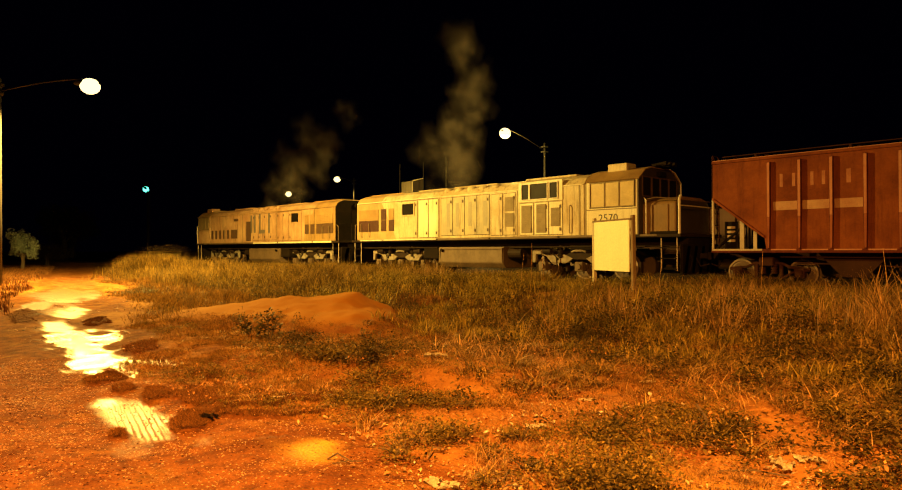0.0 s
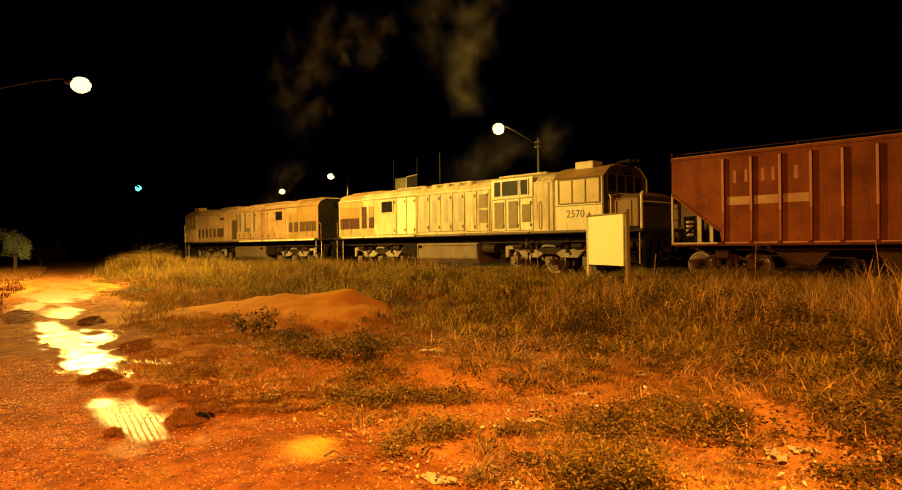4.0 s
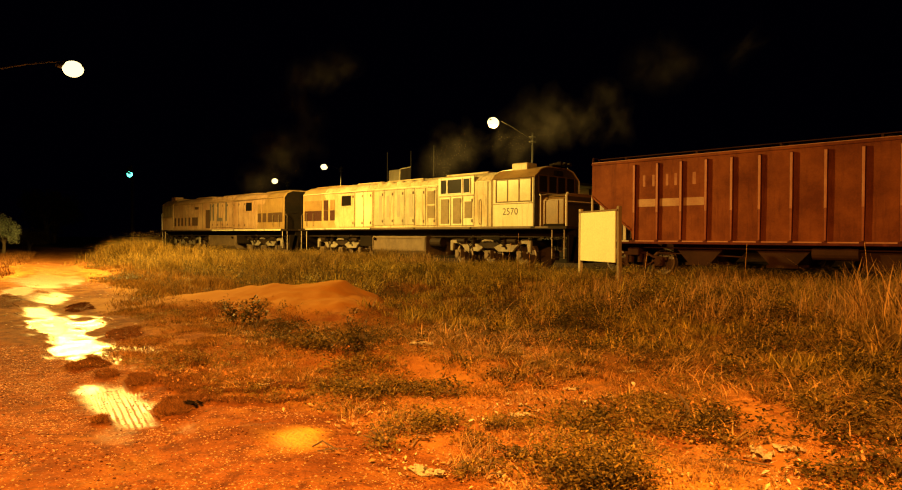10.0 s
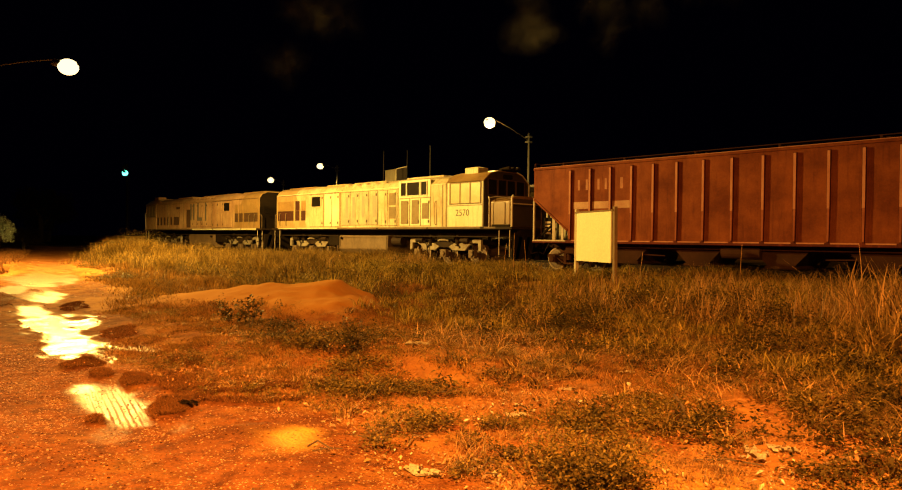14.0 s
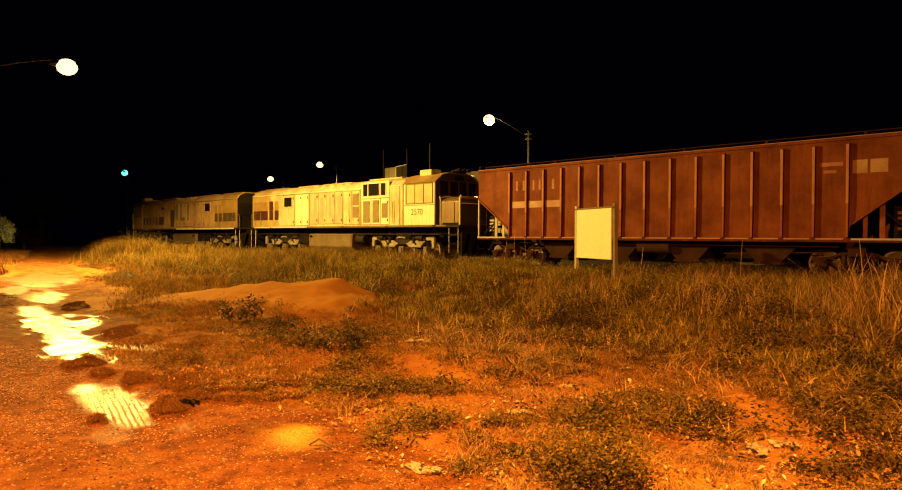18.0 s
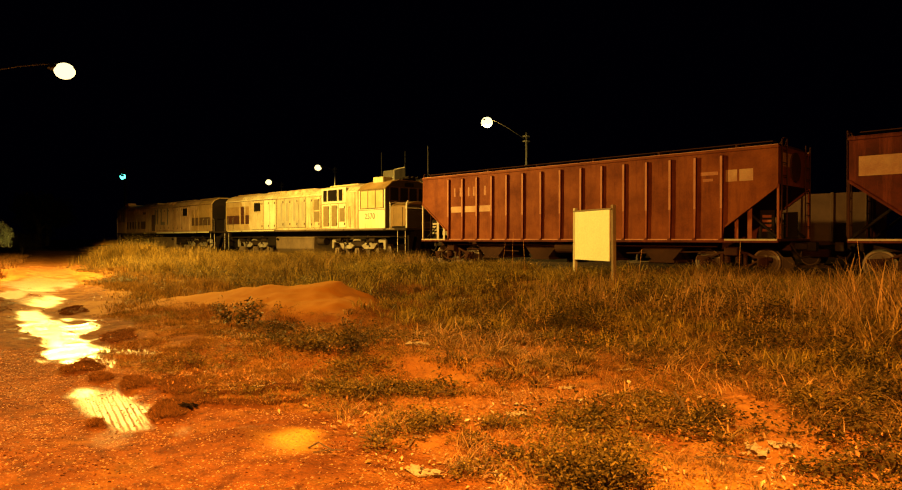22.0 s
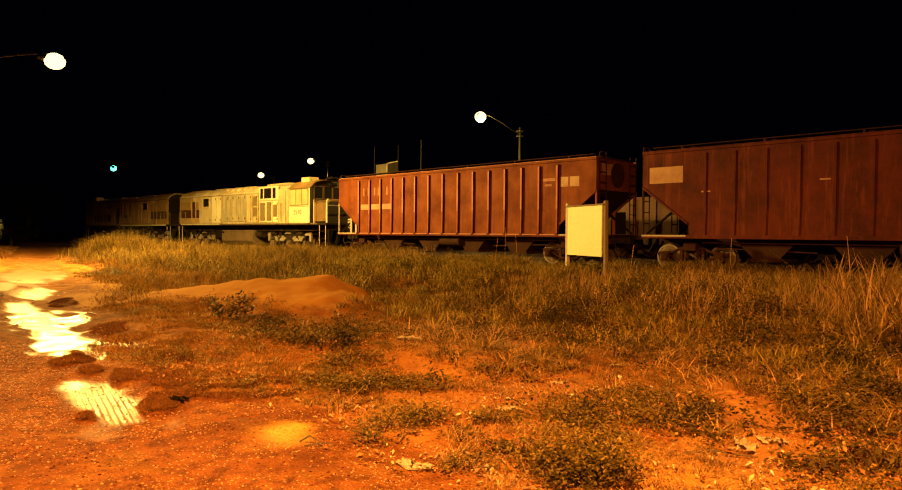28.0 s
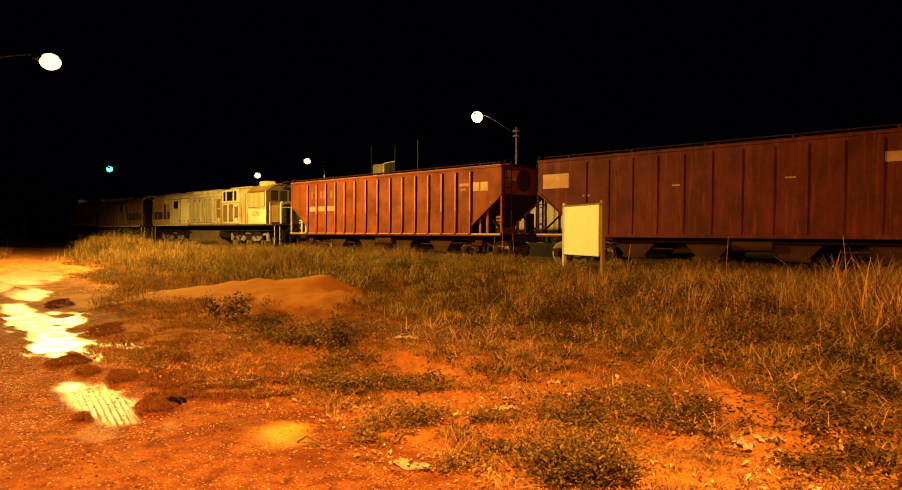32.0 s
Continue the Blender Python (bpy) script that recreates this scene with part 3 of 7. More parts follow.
PUDDLES = (  # middle x, y, half length, half width, turn, how wet
    (-13.5, 3.18, 0.95, 0.40, 166, 0.95), (-12.9, 3.68, 0.60, 0.16, 164, 0.95), (-10.75, 2.86, 1.15, 0.27, 172, 1.0), (-9.62, 3.36, 0.55, 0.12, 22, 0.60),
    (-12.2, 3.05, 0.75, 0.26, 165, 0.95), (-15.3, 3.35, 1.00, 0.30, 166, 0.58), (-18.0, 4.3, 1.2, 0.35, 166, 0.55), (-23.3, 5.4, 2.6, 0.90, 166, 0.52),
    (-20.0, 3.9, 1.4, 0.35, 166, 0.6), (-30.0, 7.4, 4.0, 0.8, 165, 0.5), (-7.30, 2.10, 0.60, 0.20, 170, 0.60), (-6.90, 2.17, 0.75, 0.29, 172, 0.58), (-6.62, 2.17, 0.72, 0.25, 172, 0.60),
    (-6.02, 2.08, 0.36, 0.17, 172, 0.55), (-5.70, 1.85, 0.32, 0.20, 164, 0.34), (-5.44, 2.28, 0.20, 0.10, 160, 0.42), (-5.1, 2.75, 0.35, 0.05, 60, 0.36), (-4.55, 2.75, 0.34, 0.16, 140, 0.34))

PADS = (  # matted turf between the puddles: middle x, y, half length, half width, turn
    (-8.97, 2.56, 0.44, 0.30, 164), (-8.0, 2.44, 0.34, 0.14, 166), (-11.07, 3.64, 0.85, 0.33, 163), (-6.08, 2.45, 0.30, 0.22, 150), (-5.77, 3.09, 0.66, 0.14, 60),
    (-6.22, 1.84, 0.16, 0.085, 160), (-7.39, 2.58, 0.42, 0.20, 162), (-7.10, 3.05, 0.62, 0.42, 157), (-6.45, 2.85, 0.40, 0.25, 150), (-15.38, 4.14, 0.95, 0.30, 165),
    (-17.7, 3.25, 2.0, 0.36, 169), (-8.3, 3.45, 0.50, 0.28, 160), (-6.25, 3.32, 0.45, 0.26, 60), (-6.0, 3.75, 0.40, 0.22, 60))


def mats(x, y):
    """1 on the pads of matted turf."""
    m = np.zeros_like(np.asarray(x, float))
    rag = (wave(x + 13, y, 0.3) - 0.5) * 0.7 + (wave(x, y + 13, 0.11) - 0.5) * 0.35
    for cx, cy, a, b, turn in PADS:
        h = hill(x, y, cx, cy, a, b, turn)
        m = np.maximum(m, step(h + rag * (h > 0), 0.20, 0.45))
    return m


def water(x, y):
    w = np.zeros_like(np.asarray(x, float))
    rag = (wave(x * 0.6, y * 1.6, 0.55) - 0.5) * 0.9 + (wave(x * 0.6, y * 1.6, 0.2) - 0.5) * 0.95
    for cx, cy, a, b, turn, much in PUDDLES:
        w = np.maximum(w, much * step(hill(x, y, cx, cy, a * 1.35, b * 1.45, turn) + (rag if much > 0.65 else 0.55 * rag) * (hill(x, y, cx, cy, a * 1.7, b * 2.0, turn) > 0), 0.10, 0.70))
    return w * (1 - mats(x, y))


def mound(x, y):
    """Height of the heap of pale earth: a long back that climbs to one end and breaks off there."""
    x, y = np.asarray(x, float), np.asarray(y, float)
    along, out = (x + 12.55) * 0.695 + (y - 8.70) * 0.719, (x + 12.55) * 0.719 - (y - 8.70) * 0.695
    along = along + (wave(x + 40, y, 0.8) - 0.5) * 0.35
    back = np.interp(along, [-4.6, -3.4, -2.2, -1.0, -0.2, 0.25, 0.75, 1.25], [0.0, 0.24, 0.36, 0.48, 0.60, 0.59, 0.36, 0.0])
    reach = np.where(out > 0, 2.5, 1.3) * (0.85 + 0.3 * wave(x + 7, y + 3, 1.1))
    slope = np.clip(1 - np.abs(out) / reach, 0, 1)
    worn = 1 + 0.16 * (wave(x, y, 0.45) - 0.5) + 0.10 * (wave(x + 9, y, 0.17) - 0.5)
    return back * slope ** 0.85 * (1 - 0.25 * (1 - slope) * wave(x + 3, y + 8, 0.6)) * worn


def pile(x, y):
    """1 on the heap of pale sandy earth, less on the sandy patch beside it."""
    sandy = step(hill(x, y, -5.75, 5.75, 1.3, 0.85, 135) + (wave(x, y, 0.4) - 0.5) * 0.7, 0.1, 0.8) * 0.30
    return np.maximum(sandy, 0.85 * step(mound(x, y) + (wave(x, y, 0.5) - 0.5) * 0.10 + (wave(x, y, 0.15) - 0.5) * 0.05, 0.06, 0.20))


def height(x, y):
    x, y = np.asarray(x, float), np.asarray(y, float)
    z = 0.35 * np.maximum(step(y, 9, 15.5), step(-x, 9, 34))
    z = z + 0.10 * step(y, 18.5, 19.1) * (1 - step(y, 21.8, 22.5))
    rough = (wave(x, y, 2.3) - 0.5) * 0.11 + (wave(x, y, 0.7) - 0.5) * 0.07 + (wave(x, y, 0.22) - 0.5) * 0.04
    calm = np.maximum(road_amount(x, y) * 0.72, step(y, 17.5, 18.6) * (1 - step(y, 22.5, 24)))
    z = z + rough * (1 - calm)
    z = z + mound(x, y)
    z = z + 0.06 * hill(x, y, -5.8, 5.8, 1.3, 0.9, 135) + 0.12 * hill(x, y, -7.4, 5.0, 2.4, 0.8, 20)
    ruts = np.cos((y - road_edge(x)) * 2 * np.pi / 1.7) * 0.03 * road_amount(x, y)
    wet = water(x, y)
    return z + ruts * (1 - wet * 0.6) - 0.035 * wet + 0.028 * mats(x, y) * (0.6 + 0.8 * wave(x, y, 0.15))


def spread(parts):
    out = [np.arange(a, b, s) for a, b, s in parts]
    return np.concatenate(out + [[parts[-1][1]]])


def bare(x, y):
    """1 where no plant grows: the road, trodden patches, the mound's top."""
    b = road_amount(x, y)
    for cx, cy, a, w, turn in ((-5.75, 5.75, 1.15, 0.72, 135), (-4.25, 4.65, 0.9, 0.38, 45), (-2.25, 6.25, 0.85, 0.35, 137), (-4.0, 5.55, 0.6, 0.35, 45),
                               (-4.4, 3.3, 1.4, 0.5, 30), (-1.95, 4.45, 0.75, 0.45, 45), (-1.7, 5.3, 0.5, 0.3, 45), (-11.6, 14.9, 1.3, 0.55, 126)):
        b = np.maximum(b, np.minimum(1, 2.2 * hill(x, y, cx, cy, a, w, turn)))
    b = np.maximum(b, step(mound(x, y) + (wave(x, y, 0.4) - 0.5) * 0.12, 0.08, 0.22))
    return b * (1 - 0.55 * np.minimum(1, 2 * hill(x, y, -5.75, 5.75, 1.15, 0.72, 135)) * step(wave(x + 2, y, 0.35), 0.25, 0.8))


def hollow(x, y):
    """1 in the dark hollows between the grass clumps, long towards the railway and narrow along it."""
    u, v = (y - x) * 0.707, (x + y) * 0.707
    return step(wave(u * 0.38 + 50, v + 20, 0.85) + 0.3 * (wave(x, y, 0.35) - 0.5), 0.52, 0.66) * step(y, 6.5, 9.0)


def lay_ground():
    xs = spread([(-900, -200, 100), (-200, -80, 12), (-80, -36, 1.0), (-36, -14, 0.28), (-14, 2.5, 0.085), (2.5, 12, 0.6), (12, 60, 8), (60, 600, 90)])
    ys = spread([(-500, -40, 60), (-40, -4, 4), (-4, 0.6, 0.35), (0.6, 10, 0.085), (10, 24, 0.25), (24, 60, 2.5), (60, 1000, 90)])
    X, Y = np.meshgrid(xs, ys)
    x, y = X.ravel(), Y.ravel()
    z = height(x, y)
    nx, ny = len(xs), len(ys)
    i = (np.arange(ny - 1)[:, None] * nx + np.arange(nx - 1)[None, :]).ravel()
    faces = np.c_[i, i + 1, i + nx + 1, i + nx]
    me = cloud_mesh("ground", np.c_[x, y, z], faces, soil_mat)
    # Yellow mask: a painted lamp reflection by the road, a pale soil patch further right.
    for name, values in (("wet", np.maximum(water(x, y), (0.11 + 0.22 * step(-x, 13, 18)) * road_amount(x, y) * step(wave(x * 0.45, y * 1.2, 0.9) + 0.45 * wave(x * 0.6, y * 1.8, 0.25), 0.62, 1.05))),
                         ("road", road_amount(x, y)), ("pile", pile(x, y)), ("clay_glint", np.maximum(step(np.maximum(hill(x, y, -4.52, 2.80, 0.46, 0.27, 150), 0.55 * hill(x, y, -4.75, 2.62, 0.50, 0.16, 175)) + (wave(x, y, 0.2) - 0.5) * 0.5 + (wave(x, y, 0.09) - 0.5) * 0.25, 0.05, 0.95), 0.42 * step(hill(x, y, -2.0, 4.35, 0.75, 0.5, 45) + (wave(x, y, 0.25) - 0.5) * 0.8, 0.1, 0.8))), ("tread", np.minimum(1, 2.5 * np.maximum(hill(x, y, -6.5, 2.12, 1.1, 0.50, 174), hill(x, y, -5.44, 2.28, 0.35, 0.22, 160)))),
                         ("mats", mats(x, y)), ("thatch", 0.85 * np.maximum(step(y + (wave(x, y, 1.2) - 0.5) * 2.5, 8.5, 11.5), step(-x, 14, 18) * step(y - road_edge(x), 0.2, 1.2)) * (1 - bare(x, y)) * step(18.6 - y, 0, 0.5)),
                         ("bed", step(y + (wave(x, y, 0.5) - 0.5) * 0.8, 18.2, 18.9) * (1 - step(y, 42.0, 50.0)))):
        at = me.attributes.new(name, "FLOAT", "POINT")
        at.data.foreach_set("value", values.astype(np.float32))
    me.shade_smooth()
    ob = new("ground", me)
    return tagged(ob, "red laterite ground with a damp rutted dirt road", "ground", kind="structure")


lay_ground()


def place_on(x, y):
    return float(height(np.array([x]), np.array([y]))[0])

# ---- grass, weeds, litter ----
def blades(name, x, y, tall, wide, lean, mat, label, category, base=None, short=False):
    """One blade for each x, y: a tapered strip of two segments that leans over; a short one is a single spike."""
    n = len(x)
    z = height(x, y) if base is None else base
    a = rng.random(n) * 2 * np.pi
    side = np.c_[np.cos(a), np.sin(a), np.zeros(n)]
    b = rng.random(n) * 2 * np.pi
    over = np.c_[np.cos(b), np.sin(b), np.zeros(n)] * (lean * tall * (0.3 + rng.random(n)))[:, None]
    root = np.c_[x, y, z - 0.02]
    up = np.c_[np.zeros(n), np.zeros(n), tall]
    w = np.asarray(wide)[:, None] if np.ndim(wide) else np.full((n, 1), wide)
    p = np.stack([root - side * w, root + side * w, root + up * 0.55 + over * 0.3 - side * w * 0.8,
                  root + up * 0.55 + over * 0.3 + side * w * 0.8, root + up * (1 - 0.25 * lean) + over], 1).reshape(-1, 3)
    if short:
        p = np.stack([root - side * w, root + side * w, root + up * (1 - 0.25 * lean) + over], 1).reshape(-1, 3)
        ob = new(name, cloud_mesh(name, p, np.arange(n * 3).reshape(-1, 3), mat))
        return tagged(ob, label, category, kind="stuff")
    i = np.arange(n)[:, None] * 5
    faces = np.concatenate([i + np.array([[0, 1, 3]]), i + np.array([[0, 3, 2]]), i + np.array([[2, 3, 4]])], 1).reshape(-1, 3)
    ob = new(name, cloud_mesh(name, p, faces, mat))
    return tagged(ob, label, category, kind="stuff")


def leaves(n_per, cx, cy, cz, reach, rise, size):
    """Small folded leaves heaped round each centre. Returns verts and faces."""
    m = len(cx)
    n = m * n_per
    k = np.repeat(np.arange(m), n_per)
    a, r = rng.random(n) * 2 * np.pi, np.sqrt(rng.random(n))
    x = cx[k] + np.cos(a) * r * reach[k]
    y = cy[k] + np.sin(a) * r * reach[k]
    z = cz[k] + rng.random(n) ** 0.7 * rise[k] * (1.15 - r * r * 0.8) + 0.01
    b = rng.random(n) * 2 * np.pi
    tilt = (rng.random(n) - 0.35) * 1.3
    d = np.c_[np.cos(b) * np.cos(tilt), np.sin(b) * np.cos(tilt), np.sin(tilt)]
    s = np.c_[-np.sin(b), np.cos(b), (rng.random(n) - 0.5) * 0.8]
    ln = np.asarray(size) * (0.6 + 0.8 * rng.random(n))[:, None]
    c = np.c_[x, y, z]
    fold = np.c_[np.zeros(n), np.zeros(n), np.ones(n)] * ln * 0.12
    p = np.stack([c, c + d * ln * 0.5 + s * ln * 0.27 + fold, c + d * ln, c + d * ln * 0.5 - s * ln * 0.27 + fold], 1).reshape(-1, 3)
    i = np.arange(n)[:, None] * 4
    faces = np.concatenate([i + np.array([[0, 1, 2]]), i + np.array([[0, 2, 3]])], 1).reshape(-1, 3)
    return p, faces


def scatter(n, x0, x1, y0, y1, keep):
    x, y = x0 + (x1 - x0) * rng.random(n), y0 + (y1 - y0) * rng.random(n)
    k = rng.random(n) < keep(x, y)
    return x[k], y[k]


def grow():
    # verge in front of the track, thick and knee-high
    dense = lambda x, y: step(y + (wave(x, y, 1.7) - 0.5) * 2.6, 11.2, 13.2) * (0.22 + 0.78 * step(wave(x, y, 1.1), 0.30, 0.65)) * (1 - bare(x, y)) * (1 - 0.85 * hollow(x, y)) * (y > road_edge(x) + 0.6)
    x, y = scatter(140000, -34, 0.5, 10.5, 19.1, dense)
    tall = (0.20 + 0.42 * wave(x, y, 1.3) * step(y, 11, 15)) * (0.6 + 0.7 * rng.random(len(x)))
    blades("verge_grass", x, y, tall, 0.006 + 0.008 * rng.random(len(x)), 0.65, grass_green, "knee-high yellow-green grass in front of the railway track", "grass")
    x, y = scatter(24000, -34, 0.5, 11.5, 18.8, lambda x, y: dense(x, y) * step(wave(x, y, 2.1), 0.35, 0.7))
    tall = (0.40 + 0.45 * wave(x, y, 1.9)) * (0.6 + 0.6 * rng.random(len(x)))
    blades("verge_straw", x, y, tall, 0.005, 0.35, grass_dry, "dry straw stalks standing in the verge grass", "grass")
    # verge beside the road, further out
    keep = lambda x, y: (y > road_edge(x) + 0.35 + wave(x, y, 0.8)) * (1 - bare(x, y)) * (1 - 0.85 * hollow(x, y)) * (0.15 + 0.85 * step(wave(x * 0.6, y, 1.2), 0.34, 0.62)) * np.maximum(step(-x, 13, 17), step(y, 9, 12))
    x, y = scatter(225000, -50, -13, 4.5, 18.4, keep)
    tall = (0.16 + 0.78 * step(-x, 15, 22) * step(y - road_edge(x), 0.8, 5.0) * (0.35 + 0.65 * wave(x, y, 2.0))) * (0.6 + 0.7 * rng.random(len(x)))
    blades("roadside_grass", x, y, tall * (0.35 + 0.65 * step(y, 7.5, 12)), 0.005 + 0.007 * rng.random(len(x)), 0.6, roadside_olive, "yellow lit grass between the dirt road and track", "grass")
    # dark rough grass that begins right at the road's edge
    keep = lambda x, y: step(y - road_edge(x) + (wave(x, y, 0.6) - 0.5) * 0.7, 0.0, 0.5) * (1 - step(y - road_edge(x), 4.0, 6.0)) * (1 - bare(x, y)) * (1 - 0.85 * hollow(x, y)) * (0.18 + 0.82 * step(wave(x * 0.6 + 5, y, 0.8), 0.34, 0.62)) * (0.25 + 0.75 * step(-x, 13.5, 17))
    x, y = scatter(150000, -36, -11.5, 3.5, 14, keep)
    tall = (0.10 + 0.30 * step(y - road_edge(x), 0.2, 2.2) * wave(x + 2, y + 9, 0.9) * step(-x, 12, 18)) * (0.6 + 0.7 * rng.random(len(x)))
    blades("road_edge_grass", x, y, tall, 0.006 + 0.004 * rng.random(len(x)), 0.6, olive_turf, "dark rough grass along the road's edge", "grass")
    x, y = scatter(1300, -34, -15.5, 4.0, 12, lambda x, y: keep(x, y) * step(wave(x + 19, y + 2, 0.9), 0.45, 0.7))
    p, f = leaves(36, x, y, height(x, y), 0.10 + 0.16 * rng.random(len(x)), 0.14 + 0.22 * rng.random(len(x)), 0.05)
    tagged(new("road_edge_weeds", cloud_mesh("road_edge_weeds", p, f, leaf_dark)), "dark leafy weeds along the road's edge", "weeds", kind="stuff")
    x, y = scatter(120000, -60, -18, -4, 12, lambda x, y: (y < road_edge(x) - 2.75 + 0.5 * wave(x, y, 0.7)) * (y > road_edge(x) - 7.5) * (0.3 + 0.7 * wave(x, y, 1.5)))
    blades("roadside_grass", x, y, 0.08 + 0.22 * rng.random(len(x)), 0.008, 0.6, pad_turf, "rough brown grass on the far side of the road", "grass")
    # short turf over the rough ground near by
    keep = lambda x, y: (1 - bare(x, y)) * (1 - 0.85 * hollow(x, y)) * step(wave(x, y, 1.05) + 0.5 * wave(x, y, 0.4) + 0.45 * step(y, 4, 10) + 0.35 * step(-x, 4.5, 7), 0.50, 0.95) * (y > 2.0)
    x, y = scatter(300000, -15, 1.6, 2.2, 13, keep)
    clump = step(wave(x + 3, y, 0.55) + 0.4 * wave(x, y + 5, 0.22), 0.45, 1.0)
    tall = 0.02 + 0.06 * clump + 0.20 * step(y, 4.5, 11) * clump * wave(x + 3, y, 1.1) * (0.5 + rng.random(len(x)))
    blades("turf", x, y, tall, 0.0055 + 0.0045 * rng.random(len(x)), 0.8, turf, "patchy short turf on red soil", "grass", short=True)
    # olive turf that hides most of the soil between road and verge
    keep = lambda x, y: (1 - np.minimum(1, 1.15 * bare(x, y))) * step(wave(x + 17, y + 11, 0.8) + 0.35 * wave(x, y, 0.3) + 0.25 * step(-x, 4.5, 8), 0.42, 0.80)
    x, y = scatter(260000, -14, -3.0, 3.0, 10.5, keep)
    blades("turf", x, y, (0.03 + 0.06 * wave(x + 9, y, 0.5)) * (0.6 + 0.7 * rng.random(len(x))), 0.0062, 0.85, olive_turf, "low olive turf between the road and verge", "grass", short=True)
    # creeping broad-leaved weeds
    keep = lambda x, y: (1 - bare(x, y)) * (1 - 0.85 * hollow(x, y)) * step(wave(x + 31, y, 1.0) + 0.35 * wave(x, y + 9, 0.3) + 0.22 * step(y, 4, 9) + 0.12 * step(x, -4, -1.5), 0.55, 0.9)
    x, y = scatter(9500, -13, 1.2, 2.6, 12.5, keep)
    p, f = leaves(24, x, y, height(x, y), 0.05 + 0.09 * rng.random(len(x)), 0.03 + 0.09 * rng.random(len(x)), 0.025)
    tagged(new("creeping_weeds", cloud_mesh("creeping_weeds", p, f, leaf_green)), "low creeping broad-leaved weeds on red soil", "weeds", kind="stuff")
    # darker, taller weeds in scattered heaps
    keep = lambda x, y: (1 - bare(x, y)) * step(wave(x + 11, y + 40, 1.6) + 0.3 * wave(x, y, 0.5), 0.72, 1.0)
    x, y = scatter(3600, -13, 1.2, 4.5, 13.0, keep)
    p, f = leaves(26, x, y, height(x, y), 0.06 + 0.10 * rng.random(len(x)), 0.10 + 0.22 * rng.random(len(x)), 0.045)
    tagged(new("rank_weeds", cloud_mesh("rank_weeds", p, f, leaf_dark)), "dark rank weeds heaped over rough ground", "weeds", kind="stuff")
    # dry leaves and pebbles on the bare soil
    x, y = scatter(60000, -9, 0.5, 2.2, 9, lambda x, y: (1 - road_amount(x, y) * 0.9) * (0.12 + 0.88 * step(wave(x + 7, y, 0.7) + 0.3 * wave(x, y, 0.2), 0.45, 0.95)) * (0.35 + 0.65 * step(-y, -9, -4)))
    p, f = leaves(1, x, y, height(x, y), np.full(len(x), 0.02), np.full(len(x), 0.016), 0.010 + 0.034 * rng.random((len(x), 1)) ** 3)
    tagged(new("leaf_litter", cloud_mesh("leaf_litter", p, f, litter_mat)), "curled dry leaf litter on red soil", "leaf litter", kind="stuff")
    x, y = scatter(150000, -11, 0.5, 0.4, 6.0, lambda x, y: (0.25 + 0.65 * step(wave(x, y, 0.6), 0.35, 0.8)) * (0.15 + 0.85 * road_amount(x, y)) * (1 - water(x, y)) * (0.25 + 0.75 * step(-x, 4.8, 6.8)))
    pebbles(x, y, 0.003 + 0.012 * rng.random(len(x)) ** 3)
    x, y = scatter(60000, -8.5, 0.5, 0.4, 4.2, lambda x, y: (0.2 + 0.8 * step(wave(x + 8, y, 0.35), 0.45, 0.8)) * road_amount(x, y) * (1 - water(x, y)))
    pebbles(x, y, 0.002 + 0.009 * rng.random(len(x)) ** 3, pale_grit, "grit", "pale flecks of grit trodden into the road")
    x, y = scatter(17000, -10.5, -2.0, 0.3, 3.4, lambda x, y: (0.15 + 0.85 * step(wave(x + 18, y + 3, 0.5), 0.4, 0.8)) * road_amount(x, y) * (1 - water(x, y)))
    pebbles(x, y, 0.004 + 0.011 * rng.random(len(x)) ** 2, clod_mat, "clods", "dark damp clods trodden into the road")
    x, y = scatter(9000, -5.0, 0.2, 2.8, 6.4, lambda x, y: (0.1 + 0.9 * step(wave(x + 4, y + 6, 0.4), 0.5, 0.8)) * (1 - 0.8 * road_amount(x, y)))
    pebbles(x, y, 0.004 + 0.013 * rng.random(len(x)) ** 2, pale_grit, "grit", "pale stones and flakes on the bare soil")
    x, y = scatter(5200, -34, -7, 1.5, 9.5, lambda x, y: road_amount(x, y) * step(wave(x * 0.6, y * 1.6, 0.7), 0.45, 0.75) * (1 - water(x, y)))
    pebbles(x, y, 0.010 + 0.030 * rng.random(len(x)) ** 2, None, "clods", "trodden clods and stones along the dirt road")


